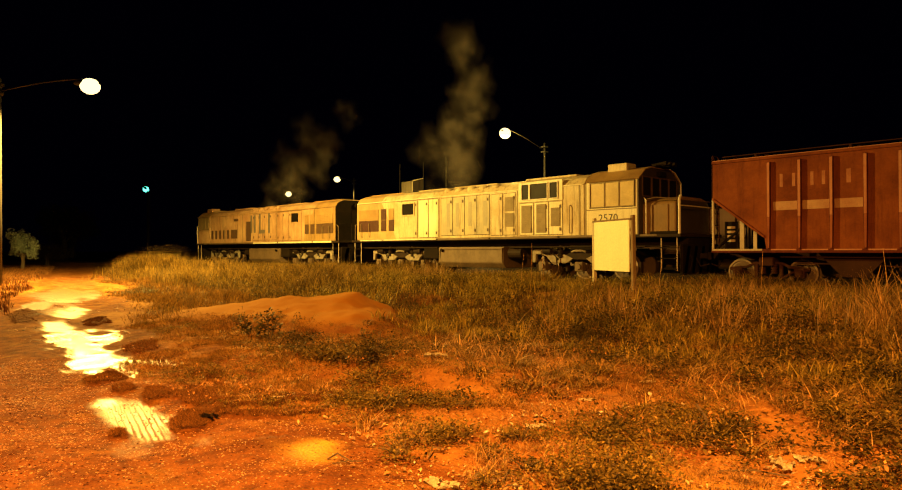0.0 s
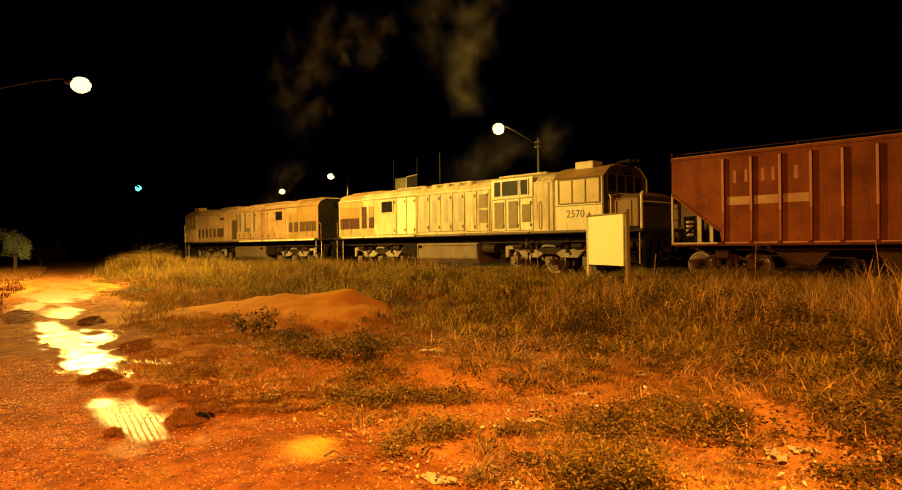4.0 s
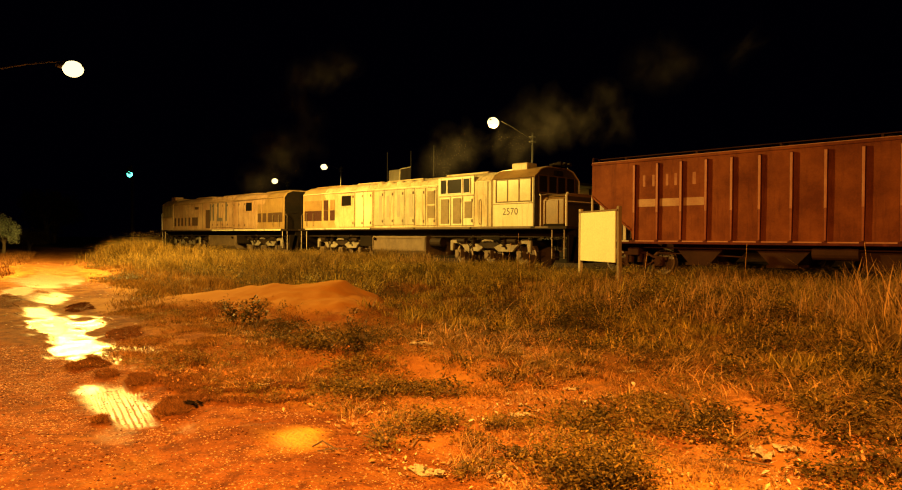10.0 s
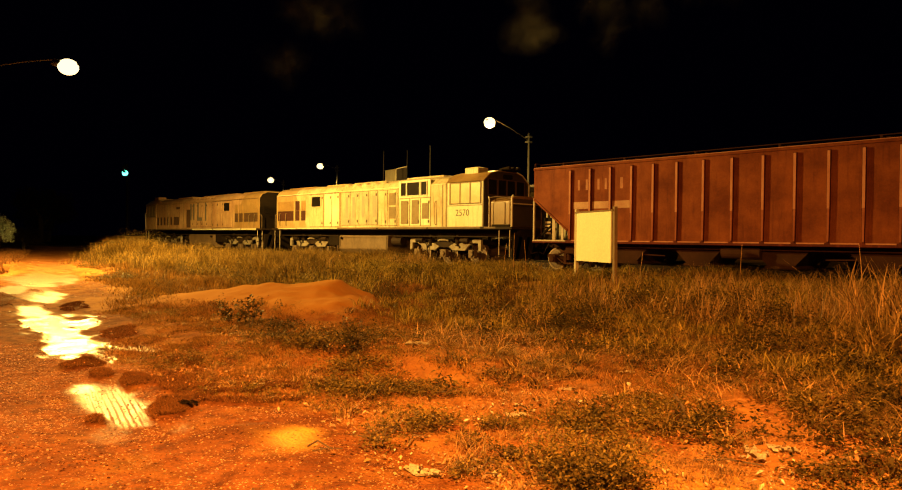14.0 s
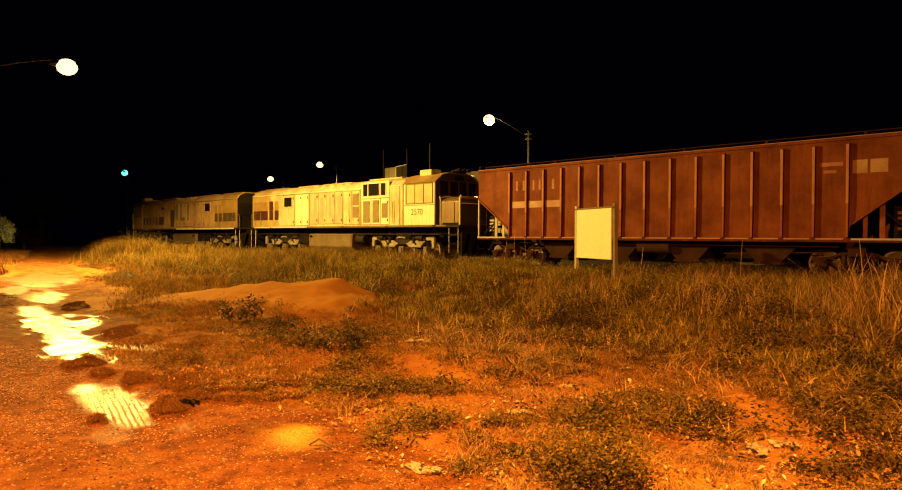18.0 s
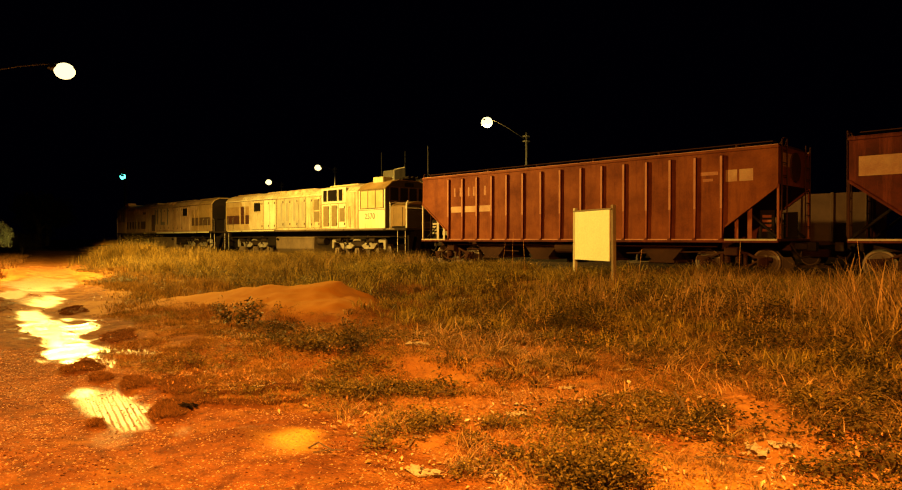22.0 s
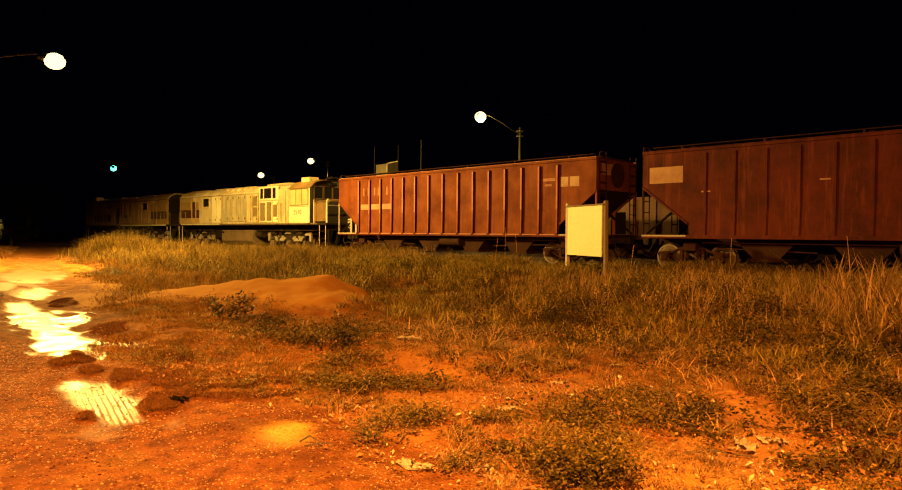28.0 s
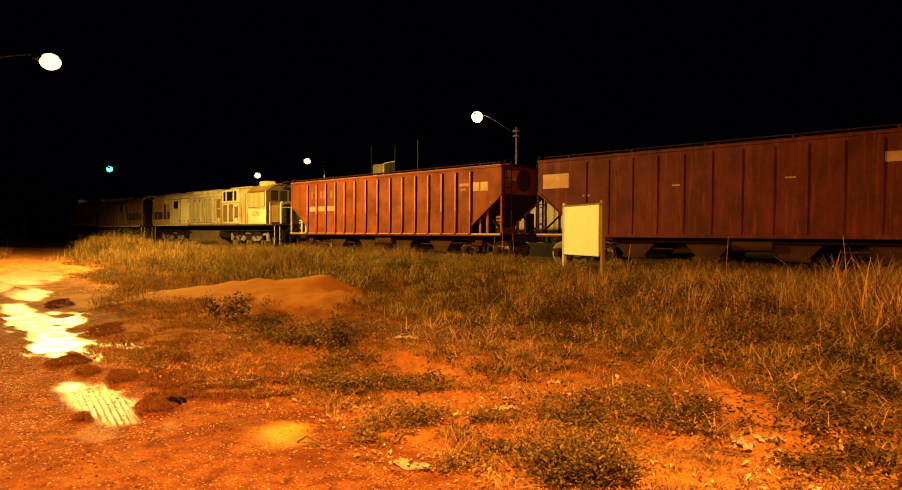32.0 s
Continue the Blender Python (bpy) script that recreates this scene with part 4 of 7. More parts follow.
def pebbles(x, y, r, mat=None, name="pebbles", label="small laterite pebbles strewn over the road"):
    base = np.array([(1, 0, 0), (-1, 0, 0), (0, 1, 0), (0, -1, 0), (0, 0, 0.5), (0, 0, -0.5)], float)
    tri = np.array([(0, 2, 4), (2, 1, 4), (1, 3, 4), (3, 0, 4), (2, 0, 5), (1, 2, 5), (3, 1, 5), (0, 3, 5)])
    n = len(x)
    p = base[None] * r[:, None, None] * (0.7 + 0.6 * rng.random((n, 6, 3)))
    a = rng.random(n) * 6.28
    c, s = np.cos(a)[:, None], np.sin(a)[:, None]
    p = np.stack([p[..., 0] * c - p[..., 1] * s, p[..., 0] * s + p[..., 1] * c, p[..., 2]], -1)
    p = p + np.c_[x, y, height(x, y)][:, None, :]
    f = (np.arange(n)[:, None, None] * 6 + tri[None]).reshape(-1, 3)
    tagged(new(name, cloud_mesh(name, p.reshape(-1, 3), f, mat or pebble_mat)), label, "stones", kind="stuff")


grow()


def reeds():
    """Single tall thin stalks standing out of the verge."""
    for k, (x, y, tall) in enumerate(((-13.06, 15.8, 1.5), (-13.3, 15.6, 1.15), (-12.75, 16.05, 1.25), (-8.3, 15.0, 1.0), (-5.9, 15.2, 1.2), (-3.4, 15.0, 1.3))):
        bend = 0.12 * math.sin(k * 2.3)
        ob = put("reed", tubes([(0, 0, -0.05), (bend * 0.3, 0.02, tall * 0.5), (bend, 0.05, tall)], r=0.0045, seg=5), grass_dry)
        ob.location = (x, y, place_on(x, y))
        tagged(ob, "single thin dry stalk rising above the verge grass", "stalk", "thin dry stalks")


reeds()


def tall_clumps():
    """Tall straw clumps at the verge and low radiating tufts on the rough ground, too many blades to count."""
    xs, ys, hs = [], [], []
    for gx, gy, gt, gn in ((-3.2, 13.2, 1.25, 160), (-2.6, 14.0, 1.3, 160), (-3.9, 13.0, 0.9, 120), (-2.0, 13.0, 1.2, 130), (-2.9, 12.2, 1.0, 130),
                           (-1.5, 12.0, 1.1, 130), (-4.6, 12.6, 0.7, 110), (-1.9, 10.6, 0.75, 110), (-6.1, 12.8, 0.65, 100), (-9.0, 12.6, 0.7, 80),
                           (-1.1, 10.8, 0.8, 110), (-0.8, 13.4, 1.3, 150), (-5.3, 14.3, 0.8, 90), (-8.9, 9.9, 0.5, 60), (-3.5, 10.4, 0.5, 80)):
        gn = gn * 2 // 5
        xs.append(gx + rng.normal(0, 0.25, gn)), ys.append(gy + rng.normal(0, 0.25, gn)), hs.append(gt * (0.45 + 0.6 * rng.random(gn)))
    x, y = np.concatenate(xs), np.concatenate(ys)
    blades("tall_straw", x, y, np.concatenate(hs), 0.005, 0.70, grass_dry, "tall dry straw leaning at the verge", "grass")
    cx, cy = scatter(1900, -12, 1.2, 2.8, 12.5, lambda x, y: (1 - bare(x, y)) * (1 - 0.85 * hollow(x, y)) * (0.35 + 0.65 * step(wave(x + 5, y + 3, 1.4), 0.4, 0.7)))
    k = np.repeat(np.arange(len(cx)), 26)
    size = (0.08 + 0.16 * rng.random(len(cx)) * step(cy, 2, 8))[k]
    x, y = cx[k] + rng.normal(0, 0.025, len(k)), cy[k] + rng.normal(0, 0.025, len(k))
    blades("grass_tufts", x, y, size * (0.5 + 0.6 * rng.random(len(k))), 0.005, 1.1, grass_dry, "low radiating tufts of half-dry grass", "grass")


tall_clumps()


def arcs(name, cx, cy, per, long, spread, wide, mat, label, root=0.06):
    """Coarse grass in clumps: blades that rise from one root and arch outwards."""
    k = np.repeat(np.arange(len(cx)), per)
    n = len(k)
    a = rng.random(n) * 2 * np.pi
    out = np.c_[np.cos(a), np.sin(a), np.zeros(n)]
    side = np.c_[-np.sin(a), np.cos(a), np.zeros(n)]
    ln = (long[k] * (0.45 + 0.65 * rng.random(n)))[:, None]
    fan = (spread * (0.25 + 0.9 * rng.random(n)))[:, None]
    x, y = cx[k] + rng.normal(0, root, n), cy[k] + rng.normal(0, root, n)
    base = np.c_[x, y, height(x, y) - 0.02]
    rows = []
    for s, w in ((0.0, 0.8), (0.4, 1.0), (0.75, 0.7), (1.0, 0.1)):
        mid = base + out * ln * fan * s ** 1.7 + np.c_[np.zeros(n), np.zeros(n), (ln * (s - 0.42 * np.minimum(fan, 1.3) * s ** 2.4)).ravel()]
        rows += [mid - side * wide * w, mid + side * wide * w]
    p = np.stack(rows, 1).reshape(-1, 3)
    i = np.arange(n)[:, None] * 8
    f = np.concatenate([i + np.array([[j, j + 1, j + 3, j + 2]]) for j in (0, 2, 4)], 1).reshape(-1, 4)
    return tagged(new(name, cloud_mesh(name, p, f, mat)), label, "grass", kind="stuff")


def coarse_grass():
    # shoulder-high edge where the verge comes nearest
    cx, cy = scatter(1500, -12.0, 0.5, 9.5, 17.0, lambda x, y: (1 - bare(x, y)) * (1 - 0.85 * hollow(x, y)) * step(wave(x + 9, y, 1.3) + 0.35 * step(x, -5, -2), 0.42, 0.75))
    size = (0.30 + 0.45 * wave(cx, cy + 2, 1.5)) * (0.60 + 0.75 * step(cx + 0.2 * (cy - 12), -3.6, -2.2)) * (0.7 + 0.5 * rng.random(len(cx)))
    arcs("coarse_grass", cx, cy, 30, size, 1.15, 0.0100, arch_grass, "coarse arching grass clumps in the verge", 0.09)
    # lower clumps over the rough ground before it
    cx, cy = scatter(1500, -6.0, 1.6, 5.2, 11.0, lambda x, y: (1 - bare(x, y)) * (1 - 0.85 * hollow(x, y)) * step(wave(x + 4, y + 8, 1.0) + 0.4 * step(x + 0.25 * y, -2.2, 1.2), 0.50, 0.85))
    size = (0.16 + 0.24 * rng.random(len(cx))) * (0.75 + 0.4 * step(cy, 6, 10))
    arcs("coarse_tufts", cx, cy, 24, size, 1.6, 0.0068, arch_grass, "knee-low coarse tufts on rough red ground", 0.05)
    # clumps that break up the verge further along
    cx, cy = scatter(2600, -32.0, -6.0, 10.5, 18.5, lambda x, y: (1 - bare(x, y)) * (1 - 0.85 * hollow(x, y)) * (y > road_edge(x) + 1.5) * step(wave(x + 2, y + 6, 1.5), 0.40, 0.70))
    size = (0.30 + 0.45 * wave(cx + 8, cy, 1.9)) * (0.7 + 0.5 * rng.random(len(cx)))
    arcs("verge_clumps", cx, cy, 20, size, 0.75, 0.0105, grass_green, "lit yellow-green grass clumps along the verge", 0.12)
    cx, cy = scatter(2300, -12.5, -1.0, 8.0, 12.5, lambda x, y: (1 - bare(x, y)) * (1 - 0.85 * hollow(x, y)) * (0.25 + 0.75 * step(wave(x + 21, y + 6, 1.1), 0.35, 0.65)) * step(y + 0.3 * x, 4.5, 8.0))
    arcs("verge_clumps", cx, cy, 26, 0.16 + 0.22 * rng.random(len(cx)), 0.9, 0.0078, grass_green, "low olive grass clumps before the verge", 0.10)
    # the swelling of tall grass where the road meets the verge
    cx, cy = scatter(420, -36.0, -24.0, 9.2, 13.5, lambda x, y: (y > road_edge(x) + 1.2) * (0.4 + 0.6 * wave(x, y, 1.2)))
    arcs("verge_clumps", cx, cy, 60, (0.65 + 0.65 * wave(cx, cy + 4, 1.6)) * step(cy - road_edge(cx), 0.4, 2.6), 0.7, 0.006, roadside_olive, "tall lit grass heaped where road meets verge", 0.2)
    cx, cy = -31.6 + rng.normal(0, 1.3, 150), 11.0 + rng.normal(0, 0.8, 150)
    arcs("verge_clumps", cx, cy, 70, 0.25 + 1.05 * hill(cx, cy, -31.8, 11.1, 3.6, 2.2, 20), 0.55, 0.006, roadside_olive, "hump of tall pale grass beside the road", 0.2)
    # straw tufts on the bare soil near by
    cx, cy = scatter(1000, -4.8, 0.6, 2.75, 6.6, lambda x, y: (0.15 + 0.85 * step(wave(x + 6, y + 2, 0.8), 0.45, 0.7)) * (1 - 0.85 * road_amount(x, y)))
    arcs("straw_tufts", cx, cy, 30, 0.06 + 0.11 * rng.random(len(cx)), 1.7, 0.0022, grass_dry, "small half-dry straw tufts on red soil", 0.035)
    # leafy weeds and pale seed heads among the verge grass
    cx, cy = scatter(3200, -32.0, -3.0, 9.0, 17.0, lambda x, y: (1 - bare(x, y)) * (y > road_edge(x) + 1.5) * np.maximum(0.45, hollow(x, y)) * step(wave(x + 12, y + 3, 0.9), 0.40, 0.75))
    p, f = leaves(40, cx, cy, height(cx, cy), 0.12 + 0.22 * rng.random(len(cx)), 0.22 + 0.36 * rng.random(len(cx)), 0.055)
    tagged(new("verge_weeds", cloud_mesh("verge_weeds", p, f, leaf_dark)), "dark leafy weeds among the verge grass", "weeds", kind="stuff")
    cx, cy = scatter(330, -30.0, -5.0, 9.5, 16.0, lambda x, y: (1 - bare(x, y)) * (1 - 0.85 * hollow(x, y)) * (y > road_edge(x) + 1.5))
    p, f = leaves(5, cx, cy, height(cx, cy) + 0.22 + 0.3 * rng.random(len(cx)), np.full(len(cx), 0.02), np.full(len(cx), 0.03), 0.032)
    tagged(new("seed_heads", cloud_mesh("seed_heads", p, f, blossom)), "tiny pale seed heads above the verge grass", "grass", kind="stuff")
    cx, cy = np.array([-4.21, -3.21, -4.82, -3.54, -4.35, -5.21, -3.3]), np.array([3.55, 3.32, 3.49, 3.69, 3.75, 3.91, 3.6])
    arcs("straw_tufts", cx, cy, 80, 0.15 + 0.12 * rng.random(len(cx)), 1.4, 0.0024, grass_dry, "radiating dry grass tufts on red soil", 0.05)
    cx, cy = np.array([-3.2, -2.6, -2.0, -2.9, -1.5, -0.8, -1.9, -1.1, -2.3, -0.5]), np.array([13.2, 14.0, 13.0, 12.2, 12.0, 13.4, 11.1, 10.8, 11.7, 12.0])
    arcs("tall_straw", cx, cy, 75, 0.85 + 0.55 * rng.random(len(cx)), 0.62, 0.0085, grass_dry, "tall arching straw tufts at the verge", 0.13)
    cx, cy = -6.45 + rng.normal(0, 0.45, 26), 12.2 + rng.normal(0, 0.35, 26)
    arcs("clump_grass", cx, cy, 60, 0.34 + 0.30 * rng.random(26), 0.9, 0.0075, grass_green, "thick green grass clump in front of the sign", 0.08)
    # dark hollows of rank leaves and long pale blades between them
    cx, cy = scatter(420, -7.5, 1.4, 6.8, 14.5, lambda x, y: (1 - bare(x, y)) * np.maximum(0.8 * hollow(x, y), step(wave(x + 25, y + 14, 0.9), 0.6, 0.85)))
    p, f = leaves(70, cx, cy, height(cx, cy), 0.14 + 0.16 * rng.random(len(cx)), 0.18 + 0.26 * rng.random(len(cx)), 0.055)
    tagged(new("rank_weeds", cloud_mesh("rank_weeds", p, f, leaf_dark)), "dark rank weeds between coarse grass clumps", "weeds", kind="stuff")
    cx, cy = scatter(520, -8.5, 1.2, 6.5, 15.5, lambda x, y: (1 - bare(x, y)) * (1 - 0.85 * hollow(x, y)) * step(wave(x + 3, y + 33, 0.8) + 0.2 * step(x, -5, -2), 0.45, 0.72))
    arcs("pale_blades", cx, cy, 13, (0.30 + 0.40 * rng.random(len(cx))) * (0.55 + 0.55 * step(cy, 7, 11)), 1.2, 0.0078, grass_dry, "long pale half-dry blades arching over the verge", 0.10)
    # dry curled leaves caught among the tufts
    cx, cy = scatter(5200, -6.0, 1.8, 4.6, 12.0, lambda x, y: (1 - 0.8 * bare(x, y)) * step(wave(x + 14, y + 5, 0.7) + 0.25 * step(x, -4, -1), 0.40, 0.75))
    p, f = leaves(2, cx, cy, height(cx, cy) + 0.01, np.full(len(cx), 0.06), np.full(len(cx), 0.11), 0.022 + 0.04 * rng.random((2 * len(cx), 1)) ** 2)
    tagged(new("dry_leaves", cloud_mesh("dry_leaves", p, f, litter_mat)), "curled brown leaves caught among coarse tufts", "leaf litter", kind="stuff")
    # bent straw that stands among the far clumps
    cx, cy = scatter(900, -10.0, 0.8, 11.0, 17.5, lambda x, y: (1 - bare(x, y)) * (0.25 + 0.75 * step(wave(x + 40, y * 0.4, 0.9), 0.4, 0.7)))
    arcs("verge_straw", cx, cy, 16, 0.35 + 0.50 * rng.random(len(cx)), 0.85, 0.0058, grass_dry, "thin bent straw standing among the verge clumps", 0.16)
    # thin pale straw lying criss-cross over the weeds
    cx, cy = scatter(1500, -7.0, 0.8, 6.2, 14.0, lambda x, y: (1 - 0.7 * bare(x, y)) * step(wave(x + 9, y + 17, 0.8) + 0.3 * step(x, -4, -1), 0.42, 0.75))
    arcs("laid_straw", cx, cy, 7, 0.22 + 0.30 * rng.random(len(cx)), 2.1, 0.0038, grass_dry, "thin pale straw lying criss-cross over weeds", 0.12)
    # flat pale flakes of husk and bark heaped on the bare soil
    cx, cy = scatter(9000, -6.0, 0.0, 2.7, 6.0, lambda x, y: np.maximum(hill(x, y, -4.6, 3.65, 1.0, 0.5, 30), np.maximum(hill(x, y, -1.95, 4.4, 0.9, 0.6, 45), hill(x, y, -3.2, 3.4, 0.9, 0.45, 30))) * step(wave(x, y, 0.3), 0.3, 0.7))
    p, f = leaves(1, cx, cy, height(cx, cy) + 0.004, np.full(len(cx), 0.02), np.full(len(cx), 0.014), 0.016 + 0.040 * rng.random((len(cx), 1)) ** 2)
    tagged(new("husk_flakes", cloud_mesh("husk_flakes", p, f, husk_mat)), "flat husks and dry flakes on the bare soil", "litter", kind="stuff")
    # pale flakes of bark strewn round the weeds
    cx, cy = scatter(1100, -4.4, 0.4, 2.7, 6.4, lambda x, y: (1 - 0.9 * road_amount(x, y)) * step(wave(x + 1, y + 7, 0.6), 0.4, 0.7))
    p, f = leaves(1, cx, cy, height(cx, cy) + 0.004, np.full(len(cx), 0.02), np.full(len(cx), 0.02), 0.02 + 0.05 * rng.random((len(cx), 1)) ** 2)
    tagged(new("bark_flakes", cloud_mesh("bark_flakes", p, f, paper)), "pale dry flakes strewn round the weeds", "litter", kind="stuff")
    # matted turf between the puddles
    xs, ys = [], []
    for px, py, a, b, turn in PADS:
        n = min(26000, int(210000 * a * a))
        x, y = px + (rng.random(n) * 2 - 1) * a, py + (rng.random(n) * 2 - 1) * a
        keep = rng.random(n) < mats(x, y) * (hill(x, y, px, py, a, b, turn) > 0)
        xs.append(x[keep]), ys.append(y[keep])
    x, y = np.concatenate(xs), np.concatenate(ys)
    blades("matted_turf", x, y, 0.02 + 0.04 * rng.random(len(x)), 0.007, 0.9, pad_turf, "dark matted turf pads beside the puddles", "grass", short=True)


coarse_grass()


def weed_bush(x, y, reach, rise, n, mat, label, size=0.04, group="broad-leaved weeds"):
    ob = thing("weed_bush", pose(x, y, place_on(x, y)), label, "weed", group)
    bm = bmesh.new()
    for k in range(7):
        a = rng.random() * 6.28
        r = reach * (0.3 + 0.5 * rng.random())
        mid = (math.cos(a) * r * 0.5, math.sin(a) * r * 0.5, rise * 0.45)
        tube(bm, [(0, 0, -0.03), mid, (math.cos(a) * r, math.sin(a) * r, rise * (0.6 + 0.4 * rng.random()))], 0.006, 5)
    part("stalk", bm, bark, ob)
    heaps = max(6, n // 40)
    ang, rad = rng.random(heaps) * 6.28, np.sqrt(rng.random(heaps)) * reach * 0.8
    p, f = leaves(n // heaps, np.cos(ang) * rad, np.sin(ang) * rad, rise * 0.25 * rng.random(heaps), np.full(heaps, reach * 0.38), np.full(heaps, rise * 0.85), size)
    o = new("foliage", cloud_mesh("foliage", p, f, mat))
    o.parent = ob
    return ob


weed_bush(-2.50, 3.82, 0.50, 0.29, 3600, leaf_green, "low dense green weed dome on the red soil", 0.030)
# Darker leaf copy low down paints the dome's shaded interior.
weed_bush(-2.35, 3.72, 0.36, 0.20, 1400, leaf_dark, "leaves coloured dark for shade inside the weed dome", 0.034)
weed_bush(-3.25, 4.85, 0.42, 0.13, 1300, leaf_green, "low spreading green weed patch on red soil", 0.030)
weed_bush(-2.75, 5.40, 0.45, 0.16, 1300, leaf_green, "low spreading green weed patch on red soil", 0.030)
weed_bush(-3.05, 5.85, 0.38, 0.12, 900, leaf_green, "low spreading green weed patch on red soil", 0.030)
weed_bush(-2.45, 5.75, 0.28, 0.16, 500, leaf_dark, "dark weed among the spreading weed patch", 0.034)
weed_bush(-3.98, 3.85, 0.30, 0.15, 900, leaf_green, "straggling green weed beside bare soil", 0.032)
weed_bush(-3.60, 4.22, 0.26, 0.11, 600, leaf_green, "straggling green weed beside bare soil", 0.030)
weed_bush(-5.35, 4.15, 0.42, 0.13, 1100, leaf_green, "low green weed patch at a bare strip", 0.034)
weed_bush(-4.90, 4.58, 0.36, 0.12, 800, leaf_green, "low green weed patch at a bare strip", 0.034)
weed_bush(-4.05, 3.30, 0.32, 0.10, 420, leaf_green, "thin straggling weed on bare soil", 0.030)
weed_bush(-4.15, 3.62, 0.34, 0.11, 520, leaf_green, "thin straggling weed on bare soil", 0.030)
weed_bush(-3.07, 3.35, 0.26, 0.10, 420, leaf_green, "low weed with dry litter caught in it", 0.028)
weed_bush(-3.17, 3.78, 0.20, 0.09, 260, leaf_dark, "low dark weed with dry litter caught in it", 0.030)
weed_bush(-3.51, 3.72, 0.22, 0.08, 260, leaf_green, "low weed with dry litter caught in it", 0.028)
weed_bush(-5.75, 3.95, 0.36, 0.13, 800, leaf_green, "low green weed patch at a bare strip", 0.034)
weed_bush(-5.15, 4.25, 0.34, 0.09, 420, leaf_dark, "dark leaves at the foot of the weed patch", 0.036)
weed_bush(-6.6, 12.0, 0.60, 0.50, 1300, leaf_dark, "dark bushy weed in the verge grass", 0.06)
weed_bush(-5.4, 12.9, 0.45, 0.40, 700, leaf_dark, "dark bushy weed in the verge grass", 0.06)
weed_bush(-10.45, 5.55, 0.24, 0.54, 190, leaf_dark, "leggy dark weed growing before the earth mound", 0.085)
weed_bush(-11.4, 5.65, 0.18, 0.34, 110, leaf_dark, "leggy dark weed growing before the earth mound", 0.075)
weed_bush(-9.9, 5.95, 0.34, 0.16, 300, leaf_dark, "low dark weed growing before the earth mound", 0.055)
weed_bush(-6.75, 5.05, 0.30, 0.46, 520, leaf_dark, "upright dark weed on rough ground", 0.05)
weed_bush(-7.2, 4.9, 0.50, 0.20, 520, leaf_green, "dark weed thicket on rough ground", 0.045)
weed_bush(-7.9, 5.9, 0.55, 0.16, 420, leaf_green, "green weed thicket on rough ground", 0.04)
weed_bush(-8.5, 4.9, 0.55, 0.14, 380, leaf_green, "green weed thicket on rough ground", 0.04)
weed_bush(-6.3, 4.7, 0.50, 0.16, 900, leaf_green, "green weed thicket on rough ground", 0.04)
weed_bush(-1.95, 8.55, 0.32, 0.34, 600, leaf_dark, "dark weed thicket at the foot of the straw", 0.055)
weed_bush(-1.42, 7.40, 0.36, 0.30, 700, leaf_dark, "dark weed thicket at the foot of the straw", 0.05)
weed_bush(-1.7, 6.7, 0.45, 0.20, 700, leaf_green, "green weed thicket on rough ground", 0.045)
weed_bush(-32.4, 11.5, 1.0, 1.30, 3200, leaf_dark, "waist-high dark shrub beside the track", 0.055)
weed_bush(-33.6, 12.4, 1.0, 1.30, 2800, leaf_dark, "waist-high dark shrub beside the track", 0.055)


# scraps of litter lying about
def scrap(x, y, w, label, mat=paper, turn=0.0, name="scrap"):
    bm = bmesh.new()
    n = 6
    grid = [[bm.verts.new(((i / n - 0.5) * w * (1 + 0.3 * rng.random()), (j / n - 0.5) * w * 0.55 * (1 + 0.4 * rng.random()),
                           0.012 + w * 0.16 * rng.random())) for i in range(n + 1)] for j in range(n + 1)]
    for j in range(n):
        for i in range(n):
            if rng.random() > 0.20:
                bm.faces.new((grid[j][i], grid[j][i + 1], grid[j + 1][i + 1], grid[j + 1][i]))
    bmesh.ops.solidify(bm, geom=list(bm.faces), thickness=0.004)
    ob = put(name, bm, mat)
    ob.matrix_basis = pose(x, y, place_on(x, y), 0, 0, turn)
    return tagged(ob, label, "litter", "scraps on the ground")


scrap(-3.30, 3.05, 0.22, "crumpled pale plastic scrap on red soil", turn=20)
scrap(-3.75, 4.60, 0.17, "flattened pale scrap among weeds", turn=60)
scrap(-1.88, 5.18, 0.26, "torn pale sheet lying on red soil", turn=100)
scrap(-1.75, 5.45, 0.18, "torn pale sheet lying on red soil", turn=40)
scrap(-1.72, 8.30, 0.42, "pale plastic bag caught in grass", turn=10)
scrap(-21.3, 7.9, 0.34, "white bag dropped at the road edge", turn=10)
scrap(-5.95, 2.55, 0.17, "dark wet rag at the road edge", soot, 15, "rag")
scrap(-7.0, 6.33, 0.30, "flat pale slab of packed earth on a trodden patch", turn=45)
scrap(-6.19, 3.39, 0.10, "small pale scrap on rough ground", turn=70)
scrap(-4.04, 5.79, 0.15, "small pale scrap on rough ground", turn=30)
scrap(-4.87, 6.35, 0.09, "small pale scrap on rough ground", turn=10)
scrap(-4.0, 6.95, 0.16, "pale bark flake standing in weeds", turn=70)


def stick(pts, r, label, mat=wood):
    ob = put("stick", tubes(pts, r=r, seg=6), mat)
    x, y = pts[0][0], pts[0][1]
    ob.data.transform(Matrix.Translation((-x, -y, 0)))
    ob.location = (x, y, place_on(x, y))
    return tagged(ob, label, "stick", "dry sticks")


